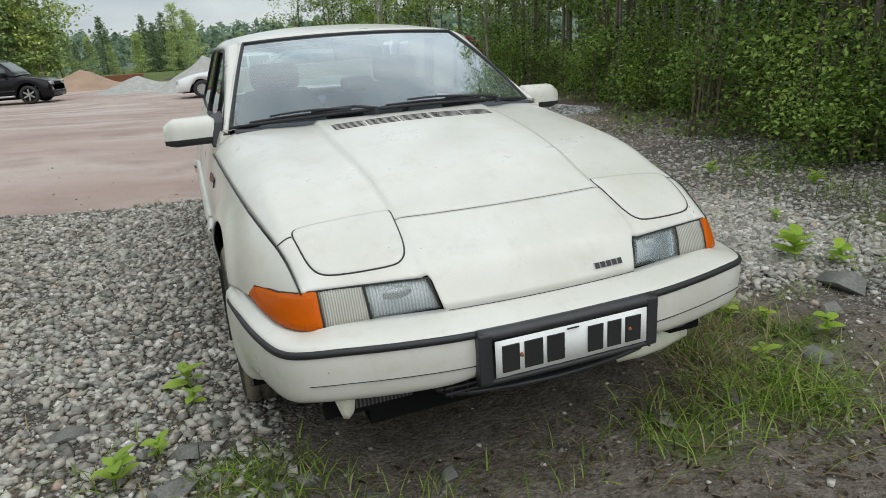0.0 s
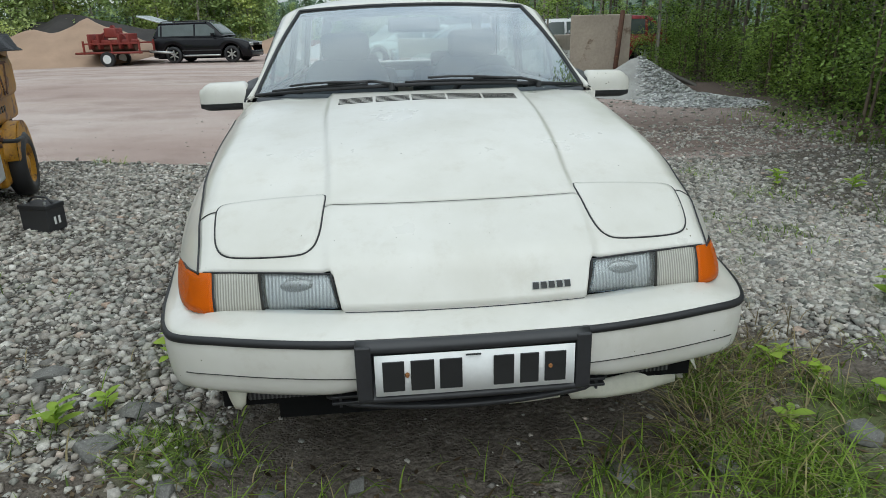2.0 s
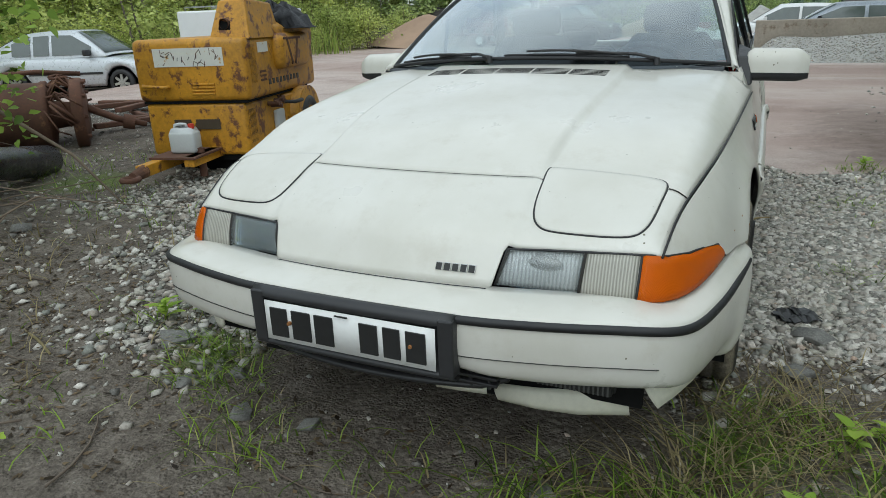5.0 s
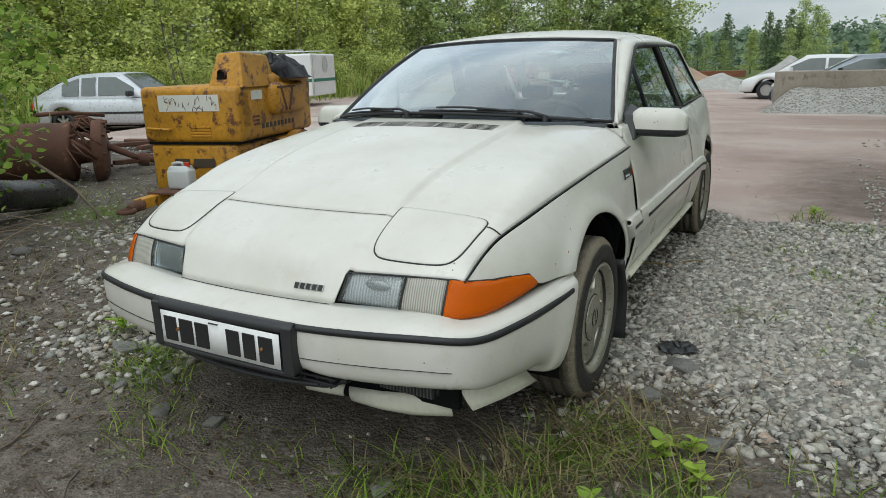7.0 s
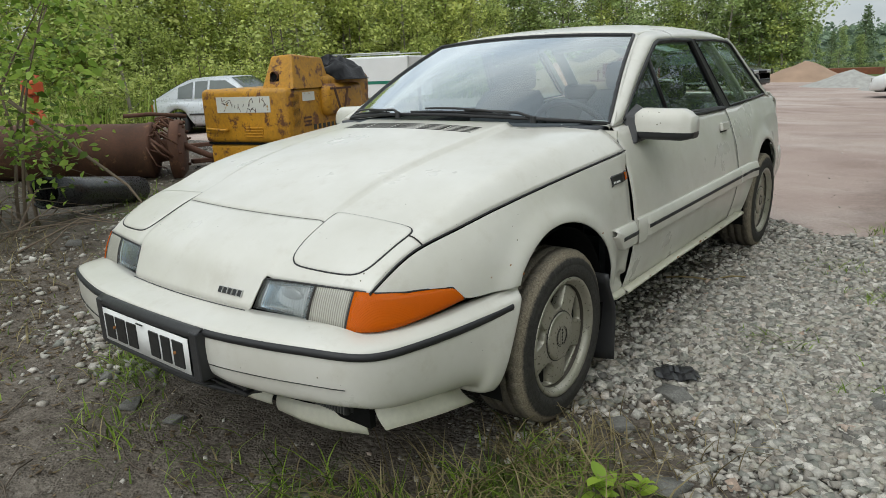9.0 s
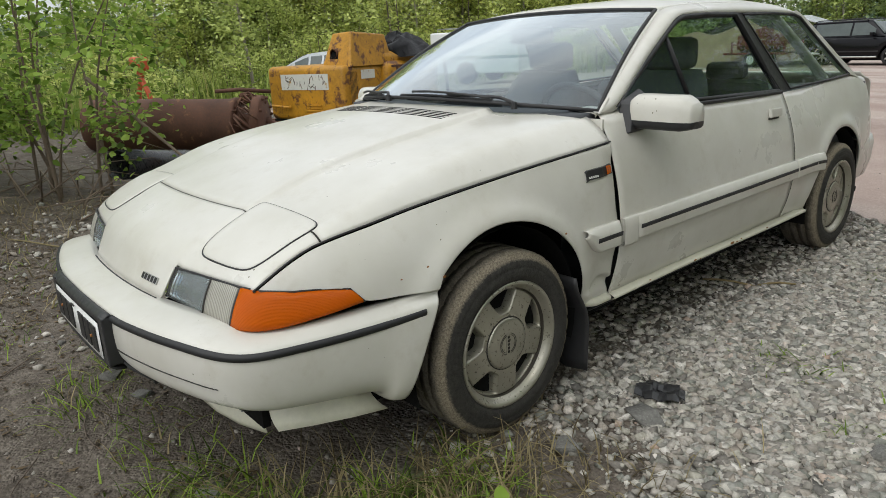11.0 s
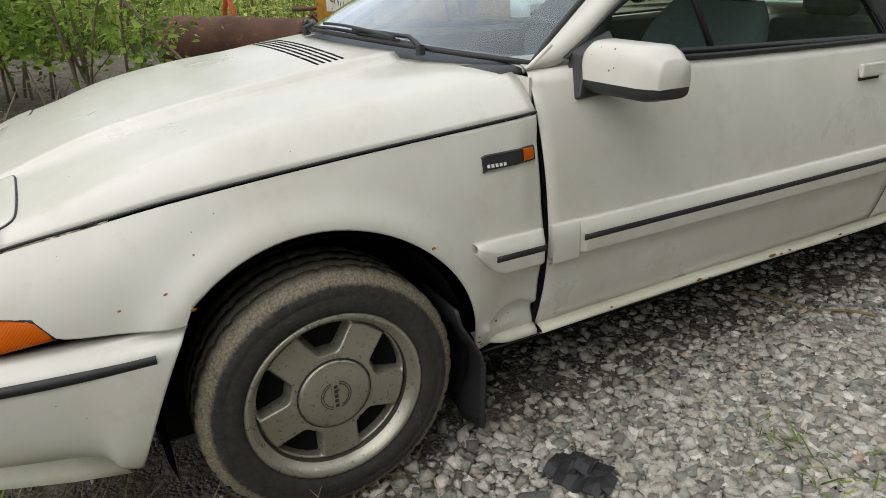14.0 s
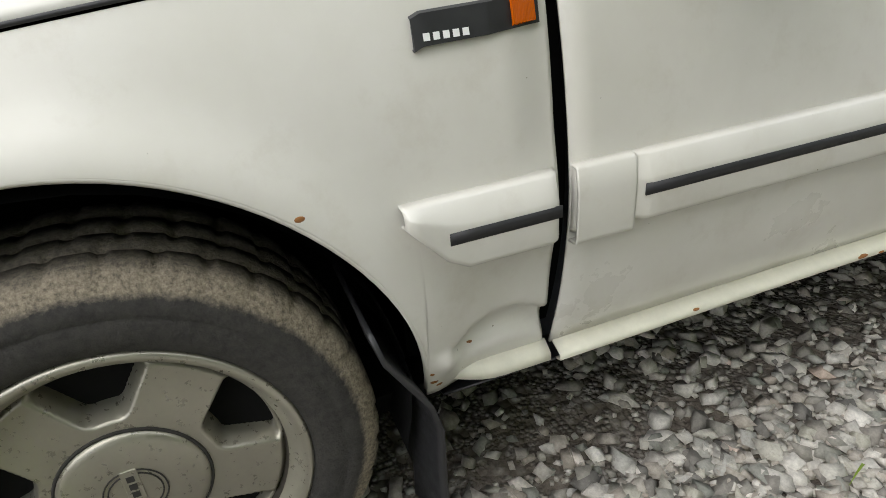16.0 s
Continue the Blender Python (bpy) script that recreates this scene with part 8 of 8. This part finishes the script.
for i, (x, y) in enumerate(edge_line):
    for k in range(4):
        xx, yy = x + 0.45 + k * 1.25 + rr.uniform(-0.4, 0.4), y + rr.uniform(-0.7, 0.7)
        put(near[(i + k) % 3], xx, yy, rr.random() * 6.28, rr.uniform(0.85, 1.25) * (1 + 0.02 * max(0, y - 8)))
    for k in range(4):
        xx, yy = x + rr.uniform(-0.15, 0.5) + 0.45 * (k > 1), y + rr.uniform(-0.8, 0.8)
        if not (3.2 < xx < 5.6 and 7.3 < yy < 10.4): put(shrubs[(i + k) % 2], xx, yy, rr.random() * 6.28, rr.uniform(0.7, 1.2))
for i in range(58):
    x, y = edge_line[i % 15]
    put(near[i % 3], x + 5.4 + 4.2 * rr.random(), y + rr.uniform(-1.2, 1.2), rr.random() * 6.28, rr.uniform(1.25, 1.7))
for x, y in ((5.3, 12.9), (4.2, 13.3), (3.2, 14.0), (2.9, 13.2), (5.9, 14.4)):
    put(near[1], x + 0.6, y + 0.4, rr.random() * 6, 0.75)

# thin bare trunks at the wood's edge
bare = thing("bare_sapling", at(4.4, 2.6), "thin grey leafless sapling at the wood's edge", "tree", "bare saplings")
tube("trunk", [(0, 0, 0), (0.05, 0.02, 1.6), (-0.03, 0.06, 3.4), (0.05, 0.0, 5.2)], [0.035, 0.03, 0.024, 0.012], BARK, bare)
for q in range(9):
    a, z = q * 2.3, 0.7 + 0.45 * q
    tube("dead_twig", [(0.0, 0.02, z), (0.22 * math.cos(a), 0.22 * math.sin(a), z + 0.10), (0.45 * math.cos(a + 0.3), 0.45 * math.sin(a + 0.3), z + 0.12)], [0.008, 0.005, 0.002], TWIG, bare, seg=5)
for i in range(18):
    x, y = edge_line[i % 9]
    put(bare, x + rr.uniform(-0.2, 0.9), y + rr.uniform(-0.8, 0.8), rr.random() * 6, rr.uniform(0.8, 1.3))

# birch bush beside the front of the car
bush = tree("birch_bush", "many-stemmed young birch bush with thin bare stems", at(-3.5, 0.75), 2.7, 31, 0.014, TWIG, LEAF_BRIGHT, 0.8, 0.16, 140, 26, 0.06, lean=0.10, stems=9, radius=0.13)
put(bush, -4.5, 0.1, 2.0, 1.0)
put(bush, -3.8, -0.7, 4.0, 1.0)
put(bush, -5.2, -1.1, 0.7, 1.2)
put(bush, -4.4, -1.7, 2.7, 1.1)
for i in range(30):
    a, L = rr.uniform(-0.6, 3.4), rr.uniform(0.4, 1.2)
    x, y = -3.25 + rr.gauss(0, 0.35), 0.55 + rr.gauss(0, 0.35)
    z = ground_z(x, y)
    up = rr.uniform(0.05, 0.7)
    b = tube("dead_branch", [(x, y, z - 0.02), (x + L * 0.4 * math.cos(a), y + L * 0.4 * math.sin(a), z + up * 0.6 * L), (x + L * math.cos(a), y + L * math.sin(a), z + up * L * rr.uniform(0.1, 1.0))], [0.007, 0.004, 0.002], TWIG, seg=5)
    tagged(b, "thin dead branch lying round the bush", "branch", "dead branches")
tagged(tube("bare_branch", [(-3.3, 0.95, 1.02), (-3.0, 1.15, 0.73), (-2.7, 1.35, 0.44), (-2.45, 1.42, 0.15)], [0.014, 0.012, 0.009, 0.005], TWIG), "long bare branch leaning from the bush", "branch", "dead branches")

# bright bushes and birches behind the scrap and round the yard
mid = [
    tree("young_birch", "bright green young birch behind the yard", at(-17.5, 9.0), 5.5, 41, 0.06, BIRCHBARK, LEAF_YARD, 1.3, 0.05, 100, 24, 0.15, radius=0.26, cloud=sprays),
    tree("young_birch", "bright green young birch behind the yard", at(-16.5, 14.0), 4.2, 42, 0.05, BARK, LEAF_YARD, 1.3, 0.05, 90, 24, 0.15, stems=2, radius=0.26, cloud=sprays),
    tree("green_bush", "rounded bright green bush behind the yard", at(-14.5, 4.5), 2.2, 43, 0.03, TWIG, LEAF_YARD, 1.1, 0.05, 64, 26, 0.115, stems=3, radius=0.24, cloud=sprays),
]
for i in range(46):
    q = i / 45
    ax = -9.0 - 9 * smooth01(q, 0, 0.25) + 2.0 * q
    ay = -7 + 40 * q
    for k in range(4):
        put(mid[2 if k == 0 else rr.randrange(2)], ax - k * 2.2 - rr.uniform(0, 1.6) - (1.5 if q > 0.35 else 0), ay + rr.uniform(-1, 1), rr.random() * 6.28, rr.uniform(0.7, 1.15) * (1 + 0.45 * (k > 1)) * (0.5 + 0.5 * smooth01(ay, 5, 13)))
for i in range(26):
    put(mid[2], rr.uniform(-12.5, -6.5), rr.uniform(-6, 2.2), rr.random() * 6, rr.uniform(0.35, 0.8))
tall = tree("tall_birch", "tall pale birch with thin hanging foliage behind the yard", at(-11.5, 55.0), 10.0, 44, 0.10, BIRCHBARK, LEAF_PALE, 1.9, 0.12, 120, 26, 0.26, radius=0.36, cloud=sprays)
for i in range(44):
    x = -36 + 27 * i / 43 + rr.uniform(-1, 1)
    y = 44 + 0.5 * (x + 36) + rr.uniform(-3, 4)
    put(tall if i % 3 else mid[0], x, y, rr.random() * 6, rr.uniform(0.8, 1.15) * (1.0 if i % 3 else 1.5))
for i in range(26):
    x = -10 + 36 * i / 25 + rr.uniform(-1, 1)
    put(tall, x, 62 + rr.uniform(-3, 5), rr.random() * 6, rr.uniform(0.22, 0.40))
sp = spruce(at(-7.7, 80.0), 5.9, 51)
for x, y, s in ((-3.6, 80, 1.0), (-2.6, 78, 0.85), (-1.6, 81, 1.05), (-13.5, 76, 0.7), (-0.6, 79, 0.8), (-18, 70, 1.1), (-28, 60, 1.3), (12, 76, 0.8), (20, 74, 0.9), (-10.2, 78, 0.6)):
    put(sp, x, y, rr.random() * 6, s)
for x, y, s in ((-0.2, 80, 1.3), (0.8, 78, 1.15), (1.6, 82, 1.05)):
    put(tall, x, y, rr.random() * 6, s * 0.55)
# tall pale grasses on the rough ground behind the yard
TALL = leaf_material("tall_pale_grass", (0.15, 0.23, 0.04), (0.34, 0.43, 0.11), (0.46, 0.42, 0.20))
V, F = [], []
for _ in range(9000):
    q = rng.random()
    if q < 0.55: x, y = -24 + 11 * rng.random(), 1 + 24 * rng.random()
    else: x, y = -15 + 8.0 * rng.random(), -7 + 9 * rng.random()
    if x > -15.5 and y > 3.6: continue
    h, w, a = 0.35 + 0.8 * rng.random() * (1.5 if q < 0.55 else 0.8), 0.008 + 0.012 * rng.random(), 6.28 * rng.random()
    z, lx, ly = ground_z(x, y) - 0.03, 0.3 * h * math.cos(a), 0.3 * h * math.sin(a)
    px, py = -math.sin(a) * w, math.cos(a) * w
    k = len(V)
    V += [(x - px, y - py, z), (x + px, y + py, z), (x + lx * 0.3 - px, y + ly * 0.3 - py, z + h * 0.6), (x + lx * 0.3 + px, y + ly * 0.3 + py, z + h * 0.6), (x + lx - px * 0.1, y + ly - py * 0.1, z + h), (x + lx + px * 0.1, y + ly + py * 0.1, z + h)]
    F += [(k, k + 1, k + 3, k + 2), (k + 2, k + 3, k + 5, k + 4)]
tagged(fast_mesh("tall_grass", V, F, TALL), "tall pale grass on rough ground behind the scrap", "grass", kind="stuff")

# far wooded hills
# far wood is lightened so that its colour carries the aerial haze
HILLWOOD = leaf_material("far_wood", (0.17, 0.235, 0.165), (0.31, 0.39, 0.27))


def hill(az, d):
    return (0.033 * d + 3.0 * math.sin(az * 2.3 + 0.6) + 1.6 * math.sin(az * 5.1) + 0.8 * math.sin(az * 11.0)) * smooth01(d, 90, 300)


hr = np.random.default_rng(9)
cents = []
for _ in range(2500):
    az = math.pi * (-0.25 + 1.5 * hr.random()); d = 100 + 230 * hr.random() ** 0.8
    x, y, base = d * math.cos(az), d * math.sin(az), hill(az, d) - 0.8
    hh, rad = 3.0 + 3.2 * hr.random(), 1.0 + 1.0 * hr.random()
    blunt = hr.random() < 0.45
    for j in range(9):
        u = 0.1 + 0.9 * (j + hr.random()) / 9
        wid = rad * (math.sqrt(max(0.0, 1 - (2 * u - 1) ** 2)) if blunt else 1.1 * (1 - u) + 0.08)
        a = 6.28 * hr.random()
        cents.append((x + wid * math.cos(a) * 0.7, y + wid * math.sin(a) * 0.7, base + hh * u))
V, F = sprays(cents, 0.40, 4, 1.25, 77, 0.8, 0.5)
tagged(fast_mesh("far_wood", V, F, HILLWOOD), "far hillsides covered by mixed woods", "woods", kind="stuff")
rows = []
for d in (80, 110, 150, 200, 260, 330, 400):
    rows.append([(d * math.cos(a), d * math.sin(a), hill(a, d) - 0.4) for a in span(-0.35 * math.pi, 1.35 * math.pi, 90)])
# slope colour lightened for haze as well
hills = mesh_part("backdrop_hills", *sheet(rows), simple("wooded_slope", (0.10, 0.145, 0.095), 0.95, vary=0.4, scale=0.6))
tagged(hills, "wooded hills behind the yard", "hills", kind="structure")
